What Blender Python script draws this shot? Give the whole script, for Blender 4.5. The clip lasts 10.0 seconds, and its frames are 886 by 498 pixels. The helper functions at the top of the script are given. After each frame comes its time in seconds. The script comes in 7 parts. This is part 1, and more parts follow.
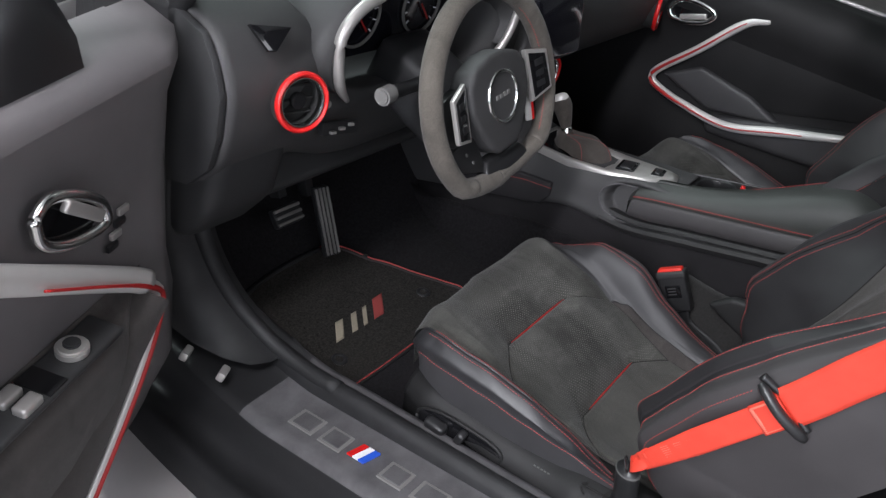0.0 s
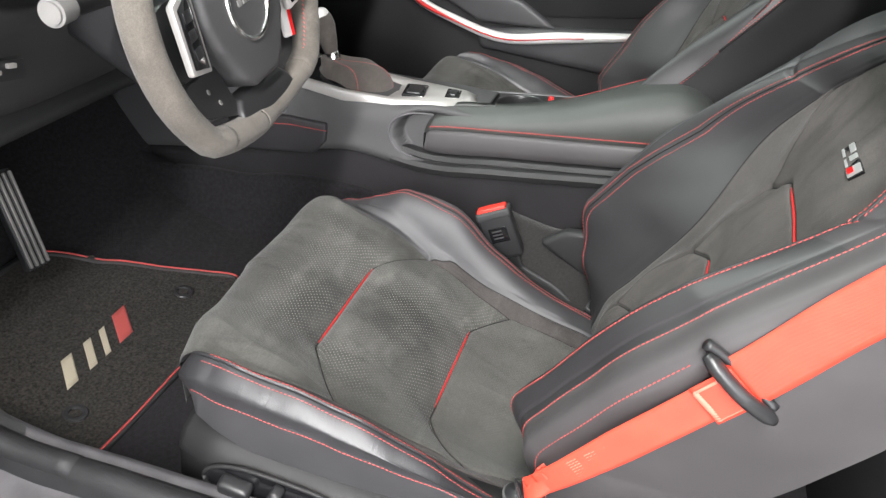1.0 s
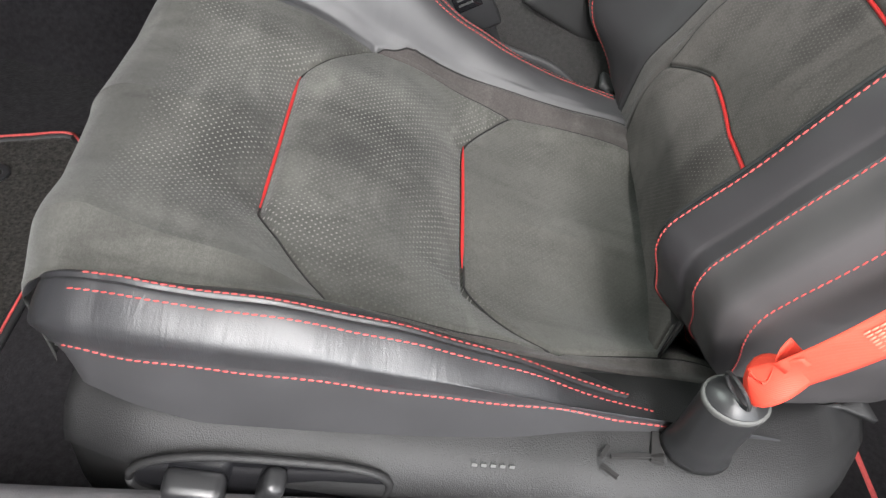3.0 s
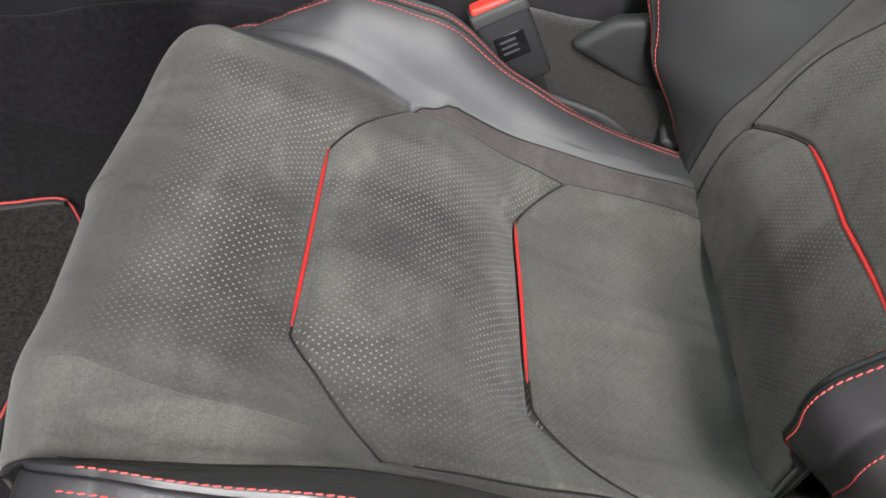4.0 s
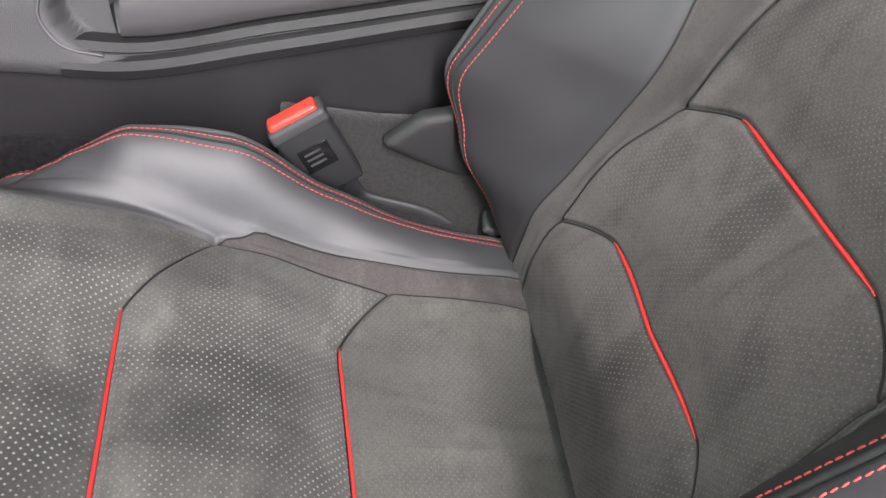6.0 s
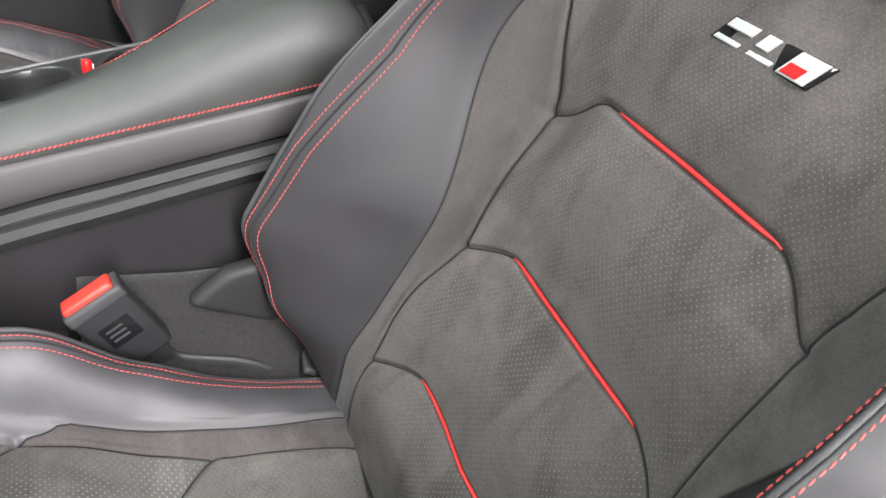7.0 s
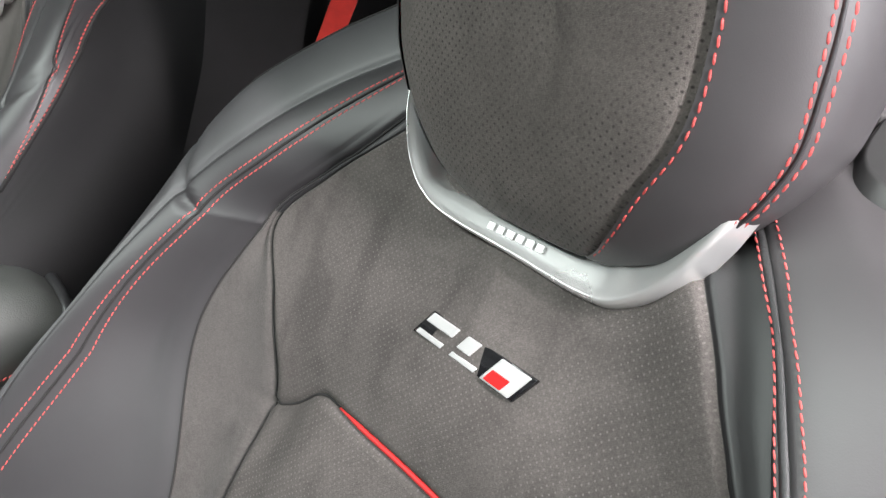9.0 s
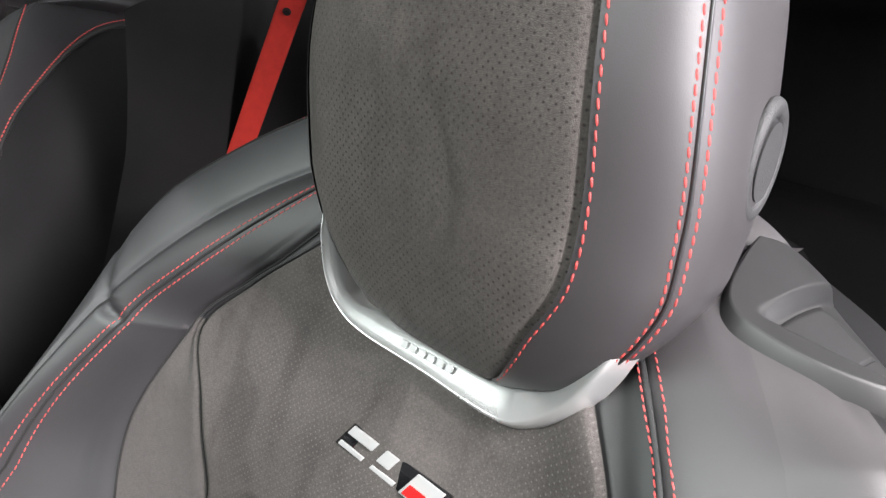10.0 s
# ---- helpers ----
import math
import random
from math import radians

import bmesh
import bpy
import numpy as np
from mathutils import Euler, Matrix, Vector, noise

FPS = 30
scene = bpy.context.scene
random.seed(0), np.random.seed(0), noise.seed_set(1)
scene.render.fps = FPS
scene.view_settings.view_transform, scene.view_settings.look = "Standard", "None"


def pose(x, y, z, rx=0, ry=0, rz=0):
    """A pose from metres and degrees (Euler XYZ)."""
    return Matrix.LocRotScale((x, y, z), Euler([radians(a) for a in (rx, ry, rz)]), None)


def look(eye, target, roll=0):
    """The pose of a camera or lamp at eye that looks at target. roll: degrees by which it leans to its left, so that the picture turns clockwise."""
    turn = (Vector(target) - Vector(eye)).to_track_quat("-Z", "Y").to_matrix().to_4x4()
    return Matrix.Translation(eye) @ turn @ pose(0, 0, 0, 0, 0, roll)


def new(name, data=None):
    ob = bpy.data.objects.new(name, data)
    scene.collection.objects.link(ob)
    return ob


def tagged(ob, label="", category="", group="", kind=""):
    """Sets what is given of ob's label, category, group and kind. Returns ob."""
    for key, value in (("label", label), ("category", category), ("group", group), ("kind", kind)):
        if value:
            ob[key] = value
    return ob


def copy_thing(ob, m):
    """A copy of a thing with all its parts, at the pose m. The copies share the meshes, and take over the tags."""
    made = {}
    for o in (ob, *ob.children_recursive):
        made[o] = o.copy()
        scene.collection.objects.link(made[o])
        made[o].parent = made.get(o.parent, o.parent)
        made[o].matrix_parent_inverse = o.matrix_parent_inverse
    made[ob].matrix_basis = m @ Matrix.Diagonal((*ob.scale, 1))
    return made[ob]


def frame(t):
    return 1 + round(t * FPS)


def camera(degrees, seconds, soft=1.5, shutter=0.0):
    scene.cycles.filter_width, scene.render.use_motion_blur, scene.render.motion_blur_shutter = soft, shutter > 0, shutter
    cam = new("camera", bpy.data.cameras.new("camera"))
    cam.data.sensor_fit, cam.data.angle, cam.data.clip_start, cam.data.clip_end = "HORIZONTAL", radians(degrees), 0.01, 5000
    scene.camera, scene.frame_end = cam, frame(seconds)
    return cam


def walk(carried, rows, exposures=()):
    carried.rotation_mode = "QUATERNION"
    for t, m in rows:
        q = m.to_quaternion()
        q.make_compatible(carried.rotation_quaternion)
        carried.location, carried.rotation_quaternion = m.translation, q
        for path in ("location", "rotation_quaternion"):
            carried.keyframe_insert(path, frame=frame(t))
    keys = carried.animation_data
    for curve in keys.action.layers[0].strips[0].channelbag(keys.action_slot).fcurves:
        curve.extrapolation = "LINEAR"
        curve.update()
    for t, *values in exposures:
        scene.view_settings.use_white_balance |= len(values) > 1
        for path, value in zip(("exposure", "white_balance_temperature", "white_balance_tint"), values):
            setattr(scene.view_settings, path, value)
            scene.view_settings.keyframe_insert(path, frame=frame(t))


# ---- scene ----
cam = camera(59.8, 10.0, soft=1.4)
PATH = [
    (0, (-1.061, -0.199, 1.309), (0.39, 0.611, 0.196), 14.5),
    (0.2, (-1.009, -0.175, 1.275), (0.519, 0.514, 0.184), 15.3),
    (0.5, (-0.913, -0.124, 1.2), (0.703, 0.388, 0.138), 15.6),
    (0.7, (-0.863, -0.098, 1.158), (0.785, 0.308, 0.101), 15.6),
    (1, (-0.797, -0.056, 1.126), (0.869, 0.189, 0.046), 16.0),
    (1.5, (-0.717, 0.011, 1.074), (0.925, 0.022, -0.069), 16.2),
    (2, (-0.661, 0.064, 0.999), (0.889, -0.091, -0.256), 16.1),
    (2.2, (-0.632, 0.069, 0.962), (0.886, -0.123, -0.326), 16.2),
    (3.3, (-0.486, 0.114, 0.847), (0.977, -0.131, -0.495), 15.5),
    (3.5, (-0.457, 0.122, 0.848), (1.005, -0.119, -0.495), 15.3),
    (4, (-0.402, 0.144, 0.838), (1.064, -0.108, -0.5), 15.5),
    (4.5, (-0.357, 0.16, 0.844), (1.112, -0.099, -0.489), 15.4),
    (5, (-0.342, 0.154, 0.851), (1.128, -0.119, -0.477), 15.4),
    (5.2, (-0.34, 0.144, 0.855), (1.142, -0.149, -0.456), 15.5),
    (6.3, (-0.321, 0.083, 0.93), (1.123, -0.574, -0.288), 14.7),
    (6.5, (-0.322, 0.079, 0.946), (1.128, -0.654, -0.22), 14.4),
    (7, (-0.313, 0.061, 0.982), (1.136, -0.825, -0.073), 13.3),
    (7.5, (-0.305, 0.042, 1.015), (1.142, -0.95, 0.056), 11.9),
    (8, (-0.297, 0.033, 1.028), (1.145, -1.067, 0.187), 11.7),
    (8.5, (-0.271, 0.005, 1.054), (1.11, -1.231, 0.303), 11.0),
    (9, (-0.249, -0.019, 1.071), (1.053, -1.379, 0.397), 10.1),
    (9.5, (-0.239, -0.03, 1.089), (1.012, -1.458, 0.459), 9.2),
    (10, (-0.259, -0.021, 1.132), (0.962, -1.49, 0.539), 9.0),
]
walk(cam, [(t, look(eye, target, roll)) for t, eye, target, roll in PATH],
     exposures=[(0, -1.12, 6100, 11), (0.25, -0.55, 6200, 11), (0.5, 0.06, 6350, 10), (1.0, 0.3, 6450, 8), (1.5, 0.36, 6450, 8), (2.2, 0.36, 6450, 8), (4.5, 0.26, 6450, 8), (6.3, 0.62, 6420, 13), (8.5, 0.78, 6450, 11), (10, 0.66, 6450, 13)])

# ---------------------------------------------------------------- light and room
world = bpy.data.worlds.new("world")
scene.world = world
world.use_nodes = True
bg = world.node_tree.nodes["Background"]
bg.inputs["Color"].default_value = (0.75, 0.80, 0.82, 1)
bg.inputs["Strength"].default_value = 0.07


def area(name, at, aim, sx, sy, watts, colour=(1, 0.97, 0.93)):
    data = bpy.data.lights.new(name, "AREA")
    data.shape, data.size, data.size_y, data.energy, data.color = "RECTANGLE", sx, sy, watts, colour
    ob = new(name, data)
    ob.matrix_world = look(at, aim)
    return ob


# workshop tubes in the ceiling: one row beside the open door, one over the bonnet
area("ceiling_tube_near", (-1.38, 0.1, 3.0), (-1.38 + 0.6, 0.1, 2.0), 0.16, 4.8, 185, (1, 0.965, 0.955))
area("ceiling_tube_door_side", (-1.88, 0.1, 3.0), (-1.88 + 0.9, 0.1, 2.0), 0.16, 4.8, 280, (1, 0.965, 0.965))
area("ceiling_tube_bonnet", (0.3, 2.6, 2.95), (0.35, 0.2, 0.6), 3.2, 0.5, 120, (0.90, 1.0, 0.94))
# two fill lamps added, far side and rear; no tubes known there
area("added_fill_far_side", (2.9, -0.1, 2.95), (0.8, -0.1, 0.8), 0.4, 3.2, 8, (0.93, 1.0, 0.96))
area("added_fill_rear", (-1.2, -2.9, 2.95), (-0.8, 0.3, 0.6), 4.2, 1.4, 150, (1, 0.97, 0.97))
# soft bluish fill added low behind the car, on the open side; no opening known
area("added_fill_open_side", (-4.6, -1.6, 1.7), (-0.2, 0.0, 0.6), 4.0, 2.4, 200, (0.93, 0.95, 1.0))

# ---------------------------------------------------------------- materials


def material(name, colour, rough=0.5, metal=0.0, grain=0.0, grain_scale=900.0, patch=0.0, patch_scale=14.0,
             spec=0.5, sheen=0.0, coat=0.0, rough_var=0.0, patch_colour=None):
    """A surface with fine grain relief and slow patches of wear or nap."""
    m = bpy.data.materials.new(name)
    m.use_nodes = True
    nt = m.node_tree
    b = nt.nodes["Principled BSDF"]
    b.inputs["Metallic"].default_value = metal
    b.inputs["Roughness"].default_value = rough
    b.inputs["Specular IOR Level"].default_value = spec
    b.inputs["Sheen Weight"].default_value = sheen
    b.inputs["Sheen Roughness"].default_value = 0.5
    b.inputs["Coat Weight"].default_value = coat
    b.inputs["Base Color"].default_value = (*colour, 1)
    co = nt.nodes.new("ShaderNodeTexCoord")
    if patch:
        n = nt.nodes.new("ShaderNodeTexNoise")
        n.inputs["Scale"].default_value, n.inputs["Detail"].default_value = patch_scale, 6
        n.inputs["Roughness"].default_value = 0.6
        nt.links.new(co.outputs["Object"], n.inputs["Vector"])
        ramp = nt.nodes.new("ShaderNodeMapRange")
        ramp.inputs["From Min"].default_value, ramp.inputs["From Max"].default_value = 0.35, 0.68
        nt.links.new(n.outputs["Fac"], ramp.inputs["Value"])
        mix = nt.nodes.new("ShaderNodeMix")
        mix.data_type = "RGBA"
        other = patch_colour or tuple(c * (1 + patch) for c in colour)
        mix.inputs[6].default_value = (*[c * (1 - patch * 0.5) for c in colour], 1)
        mix.inputs[7].default_value = (*other, 1)
        nt.links.new(ramp.outputs["Result"], mix.inputs[0])
        nt.links.new(mix.outputs[2], b.inputs["Base Color"])
        if rough_var:
            rr = nt.nodes.new("ShaderNodeMapRange")
            rr.inputs["To Min"].default_value, rr.inputs["To Max"].default_value = rough - rough_var, rough + rough_var
            nt.links.new(n.outputs["Fac"], rr.inputs["Value"])
            nt.links.new(rr.outputs["Result"], b.inputs["Roughness"])
    if grain:
        g = nt.nodes.new("ShaderNodeTexNoise")
        g.inputs["Scale"].default_value, g.inputs["Detail"].default_value = grain_scale, 3
        nt.links.new(co.outputs["Object"], g.inputs["Vector"])
        bump = nt.nodes.new("ShaderNodeBump")
        bump.inputs["Strength"].default_value, bump.inputs["Distance"].default_value = grain, 0.001
        nt.links.new(g.outputs["Fac"], bump.inputs["Height"])
        nt.links.new(bump.outputs["Normal"], b.inputs["Normal"])
    return m


def suede(name, colour, holes=None, pitch=0.0043, hole_size=0.14, nap=0.35, strokes=0.25, nap_shade=(), sheen=0.12):
    """Napped suede; holes: the colour of its rows of perforations, laid out in metres along the panel (UV)."""
    m = material(name, colour, rough=0.95, grain=0.5, grain_scale=1500, patch=nap, patch_scale=9, spec=0.2, sheen=sheen)
    nt = m.node_tree
    b = nt.nodes["Principled BSDF"]
    # brushed strokes in the nap, lighter and darker
    co = nt.nodes.new("ShaderNodeTexCoord")
    for k, (turn, stretch, lo, hi, gain) in enumerate(((35, (9, 30, 12), 0.52, 0.72, 1 + strokes), (-20, (26, 8, 12), 0.46, 0.72, 1 - 1.1 * strokes), (0, (750, 750, 750), 0.38, 0.66, 1.28), (12, (150, 260, 200), 0.42, 0.70, 0.91))):
        sm = nt.nodes.new("ShaderNodeMapping")
        sm.inputs["Rotation"].default_value = (0.4, 0.3, radians(turn))
        sm.inputs["Scale"].default_value = stretch
        sm.inputs["Location"].default_value = (k * 3.7, 1.3, 0.4)
        nt.links.new(co.outputs["Object"], sm.inputs["Vector"])
        sn = nt.nodes.new("ShaderNodeTexNoise")
        sn.inputs["Scale"].default_value, sn.inputs["Detail"].default_value, sn.inputs["Distortion"].default_value = 1.0, 4, 0.8
        nt.links.new(sm.outputs["Vector"], sn.inputs["Vector"])
        sr = nt.nodes.new("ShaderNodeMapRange")
        sr.interpolation_type = "SMOOTHSTEP"
        sr.inputs["From Min"].default_value, sr.inputs["From Max"].default_value = lo, hi
        sr.inputs["To Min"].default_value, sr.inputs["To Max"].default_value = 1.0, gain
        nt.links.new(sn.outputs["Fac"], sr.inputs["Value"])
        prev = b.inputs["Base Color"].links[0].from_socket
        sx = nt.nodes.new("ShaderNodeVectorMath")
        sx.operation = "SCALE"
        nt.links.new(prev, sx.inputs[0])
        nt.links.new(sr.outputs["Result"], sx.inputs["Scale"])
        nt.links.new(sx.outputs[0], b.inputs["Base Color"])
    # patches of turned nap, two also holding shade: centre, reach and gain, with frayed edges
    for (cx, cy, cz), (rx, ry, rz), gain in nap_shade:
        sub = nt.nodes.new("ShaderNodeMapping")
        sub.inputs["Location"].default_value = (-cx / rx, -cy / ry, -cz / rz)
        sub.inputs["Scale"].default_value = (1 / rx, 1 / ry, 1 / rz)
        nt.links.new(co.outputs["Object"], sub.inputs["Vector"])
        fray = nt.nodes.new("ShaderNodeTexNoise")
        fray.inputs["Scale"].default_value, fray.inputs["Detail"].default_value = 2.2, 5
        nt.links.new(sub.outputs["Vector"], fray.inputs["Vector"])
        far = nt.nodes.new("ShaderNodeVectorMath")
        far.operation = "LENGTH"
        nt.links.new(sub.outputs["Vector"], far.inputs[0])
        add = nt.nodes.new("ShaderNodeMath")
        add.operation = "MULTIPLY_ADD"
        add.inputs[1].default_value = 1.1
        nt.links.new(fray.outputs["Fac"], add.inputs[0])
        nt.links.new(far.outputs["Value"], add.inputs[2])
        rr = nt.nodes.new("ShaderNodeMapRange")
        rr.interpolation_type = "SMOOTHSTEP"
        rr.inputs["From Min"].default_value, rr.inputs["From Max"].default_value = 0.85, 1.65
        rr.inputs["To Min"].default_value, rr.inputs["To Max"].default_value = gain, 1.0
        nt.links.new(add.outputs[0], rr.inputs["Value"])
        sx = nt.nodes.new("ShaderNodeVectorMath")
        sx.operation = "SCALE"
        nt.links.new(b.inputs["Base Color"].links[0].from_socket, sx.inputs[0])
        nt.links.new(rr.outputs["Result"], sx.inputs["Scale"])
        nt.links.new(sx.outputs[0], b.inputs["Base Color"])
    if holes is None:
        return m
    uv = nt.nodes.new("ShaderNodeUVMap")
    mp = nt.nodes.new("ShaderNodeMapping")
    mp.inputs["Rotation"].default_value = (0, 0, radians(45))
    mp.inputs["Scale"].default_value = (1 / pitch, 1 / pitch, 1)
    nt.links.new(uv.outputs["UV"], mp.inputs["Vector"])
    v = nt.nodes.new("ShaderNodeTexVoronoi")
    v.voronoi_dimensions = "2D"
    v.inputs["Scale"].default_value, v.inputs["Randomness"].default_value = 1.0, 0.16
    nt.links.new(mp.outputs["Vector"], v.inputs["Vector"])
    dot = nt.nodes.new("ShaderNodeMapRange")
    dot.inputs["From Min"].default_value, dot.inputs["From Max"].default_value = hole_size * 0.5, hole_size * 1.5
    dot.inputs["To Min"].default_value, dot.inputs["To Max"].default_value = 1, 0
    nt.links.new(v.outputs["Distance"], dot.inputs["Value"])
    old = b.inputs["Base Color"].links[0].from_socket
    # the nap half closes many holes
    n = nt.nodes.new("ShaderNodeTexNoise")
    n.inputs["Scale"].default_value, n.inputs["Detail"].default_value = 16, 3
    co = nt.nodes.new("ShaderNodeTexCoord")
    nt.links.new(co.outputs["Object"], n.inputs["Vector"])
    fade = nt.nodes.new("ShaderNodeMapRange")
    fade.inputs["From Min"].default_value, fade.inputs["From Max"].default_value = 0.34, 0.56
    fade.inputs["To Min"].default_value, fade.inputs["To Max"].default_value = 0.25, 1.0
    nt.links.new(n.outputs["Fac"], fade.inputs["Value"])
    mul = nt.nodes.new("ShaderNodeMath")
    mul.operation = "MULTIPLY"
    nt.links.new(dot.outputs["Result"], mul.inputs[0])
    nt.links.new(fade.outputs["Result"], mul.inputs[1])
    # the rows of holes peter out towards the sides of a panel
    sep = nt.nodes.new("ShaderNodeSeparateXYZ")
    nt.links.new(co.outputs["Object"], sep.inputs[0])
    absx = nt.nodes.new("ShaderNodeMath")
    absx.operation = "ABSOLUTE"
    nt.links.new(sep.outputs["X"], absx.inputs[0])
    rim = nt.nodes.new("ShaderNodeMapRange")
    rim.inputs["From Min"].default_value, rim.inputs["From Max"].default_value = 0.115, 0.165
    rim.inputs["To Min"].default_value, rim.inputs["To Max"].default_value = 1.0, 0.15
    nt.links.new(absx.outputs[0], rim.inputs["Value"])
    both = nt.nodes.new("ShaderNodeMath")
    both.operation = "MULTIPLY"
    nt.links.new(mul.outputs[0], both.inputs[0])
    nt.links.new(rim.outputs["Result"], both.inputs[1])
    # and stop short of the front edge
    lip = nt.nodes.new("ShaderNodeMapRange")
    lip.inputs["From Min"].default_value, lip.inputs["From Max"].default_value = 0.258, 0.276
    lip.inputs["To Min"].default_value, lip.inputs["To Max"].default_value = 1.0, 0.0
    nt.links.new(sep.outputs["Y"], lip.inputs["Value"])
    mul = nt.nodes.new("ShaderNodeMath")
    mul.operation = "MULTIPLY"
    nt.links.new(both.outputs[0], mul.inputs[0])
    nt.links.new(lip.outputs["Result"], mul.inputs[1])
    mix = nt.nodes.new("ShaderNodeMix")
    mix.data_type = "RGBA"
    nt.links.new(mul.outputs[0], mix.inputs[0])
    nt.links.new(old, mix.inputs[6])
    mix.inputs[7].default_value = (*holes, 1)
    nt.links.new(mix.outputs[2], b.inputs["Base Color"])
    return m


def creases(m, stretch, strength, depth):
    """Soft folds across a leather panel, on top of its grain."""
    nt = m.node_tree
    b = nt.nodes["Principled BSDF"]
    co = nt.nodes.new("ShaderNodeTexCoord")
    mp = nt.nodes.new("ShaderNodeMapping")
    mp.inputs["Scale"].default_value = stretch
    mp.inputs["Rotation"].default_value = (0.25, 0.1, 0.2)
    nt.links.new(co.outputs["Object"], mp.inputs["Vector"])
    n = nt.nodes.new("ShaderNodeTexNoise")
    n.inputs["Scale"].default_value, n.inputs["Detail"].default_value, n.inputs["Distortion"].default_value = 1.0, 3, 0.6
    nt.links.new(mp.outputs["Vector"], n.inputs["Vector"])
    bump = nt.nodes.new("ShaderNodeBump")
    bump.inputs["Strength"].default_value, bump.inputs["Distance"].default_value = strength, depth
    nt.links.new(n.outputs["Fac"], bump.inputs["Height"])
    nt.links.new(b.inputs["Normal"].links[0].from_socket, bump.inputs["Normal"])
    nt.links.new(bump.outputs["Normal"], b.inputs["Normal"])


def webbing(name, colour):
    """Woven belt: fine herringbone ribs along the strap (UV in metres)."""
    m = material(name, colour, rough=0.6, spec=0.4, patch=0.12, patch_scale=40)
    nt = m.node_tree
    b = nt.nodes["Principled BSDF"]
    uv = nt.nodes.new("ShaderNodeUVMap")
    w = nt.nodes.new("ShaderNodeTexWave")
    w.wave_type, w.bands_direction = "BANDS", "DIAGONAL"
    w.inputs["Scale"].default_value, w.inputs["Distortion"].default_value = 420, 1.0
    nt.links.new(uv.outputs["UV"], w.inputs["Vector"])
    bump = nt.nodes.new("ShaderNodeBump")
    bump.inputs["Strength"].default_value, bump.inputs["Distance"].default_value = 0.35, 0.0004
    nt.links.new(w.outputs["Fac"], bump.inputs["Height"])
    nt.links.new(bump.outputs["Normal"], b.inputs["Normal"])
    return m


SUEDE_STRIP = suede("plain_suede_strip", (0.052, 0.047, 0.045), nap=0.2)
SUEDE_CORNER = suede("smooth_corner_suede", (0.056, 0.0555, 0.0505), nap=0.35, strokes=0.30)
# second patch: nap, plus painted shade of the hollow by the front seam
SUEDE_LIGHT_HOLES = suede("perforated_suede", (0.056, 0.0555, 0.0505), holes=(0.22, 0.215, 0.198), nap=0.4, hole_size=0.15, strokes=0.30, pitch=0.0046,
                          nap_shade=(((0.0, 0.085, 0.44), (0.105, 0.066, 9), 0.62), ((-0.055, 0.198, 0.47), (0.125, 0.042, 9), 0.50), ((0.085, 0.150, 0.46), (0.060, 0.022, 9), 1.45), ((0.10, 0.060, 0.44), (0.028, 0.070, 9), 1.3)))
SUEDE_FAINT_HOLES = suede("worn_perforated_suede", (0.062, 0.0605, 0.055), holes=(0.11, 0.106, 0.098), hole_size=0.13, nap=0.3, strokes=0.2)
# lumbar patch: dark nap, deepened for the shade that falls there
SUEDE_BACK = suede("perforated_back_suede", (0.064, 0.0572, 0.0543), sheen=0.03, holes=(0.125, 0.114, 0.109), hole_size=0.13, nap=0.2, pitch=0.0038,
                   nap_shade=(((-0.005, -0.18, 0.485), (0.090, 9, 0.060), 0.58), ((0.07, -0.2, 0.60), (0.040, 9, 0.055), 1.15)))
creases(SUEDE_LIGHT_HOLES, (16, 34, 14), 0.22, 0.003)
creases(SUEDE_BACK, (12, 14, 50), 0.20, 0.003)
SUEDE_DARK_HOLES = suede("pitted_suede", (0.064, 0.0566, 0.0526), sheen=0.05, holes=(0.022, 0.0195, 0.018), hole_size=0.15, nap=0.22, pitch=0.0042)
WHEEL_SUEDE = suede("wheel_suede", (0.092, 0.082, 0.071), nap=0.3)
GAITER = suede("gaiter_suede", (0.055, 0.048, 0.043), nap=0.3)
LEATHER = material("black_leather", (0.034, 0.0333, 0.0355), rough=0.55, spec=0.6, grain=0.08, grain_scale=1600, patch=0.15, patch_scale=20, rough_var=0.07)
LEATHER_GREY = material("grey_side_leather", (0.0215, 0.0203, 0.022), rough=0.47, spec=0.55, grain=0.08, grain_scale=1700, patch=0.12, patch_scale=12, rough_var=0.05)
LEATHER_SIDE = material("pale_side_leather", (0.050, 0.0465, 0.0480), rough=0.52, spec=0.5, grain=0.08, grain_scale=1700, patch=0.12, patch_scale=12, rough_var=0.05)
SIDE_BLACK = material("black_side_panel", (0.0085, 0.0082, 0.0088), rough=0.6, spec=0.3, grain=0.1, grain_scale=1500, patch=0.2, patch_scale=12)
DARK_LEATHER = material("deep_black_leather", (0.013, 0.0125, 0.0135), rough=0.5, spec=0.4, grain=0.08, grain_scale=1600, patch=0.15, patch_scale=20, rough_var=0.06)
GUIDE_PLASTIC = material("satin_guide_plastic", (0.023, 0.0228, 0.023), rough=0.45, patch=0.08, patch_scale=30)
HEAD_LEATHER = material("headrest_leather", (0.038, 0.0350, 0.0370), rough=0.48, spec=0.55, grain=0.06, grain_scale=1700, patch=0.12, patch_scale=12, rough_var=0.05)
LEATHER_WORN = material("worn_outer_leather", (0.024, 0.024, 0.026), rough=0.42, spec=0.6, grain=0.16, grain_scale=1300, patch=0.25, patch_scale=25, rough_var=0.1)
creases(LEATHER_WORN, (16, 60, 16), 0.30, 0.003)
creases(LEATHER, (10, 30, 12), 0.25, 0.002)
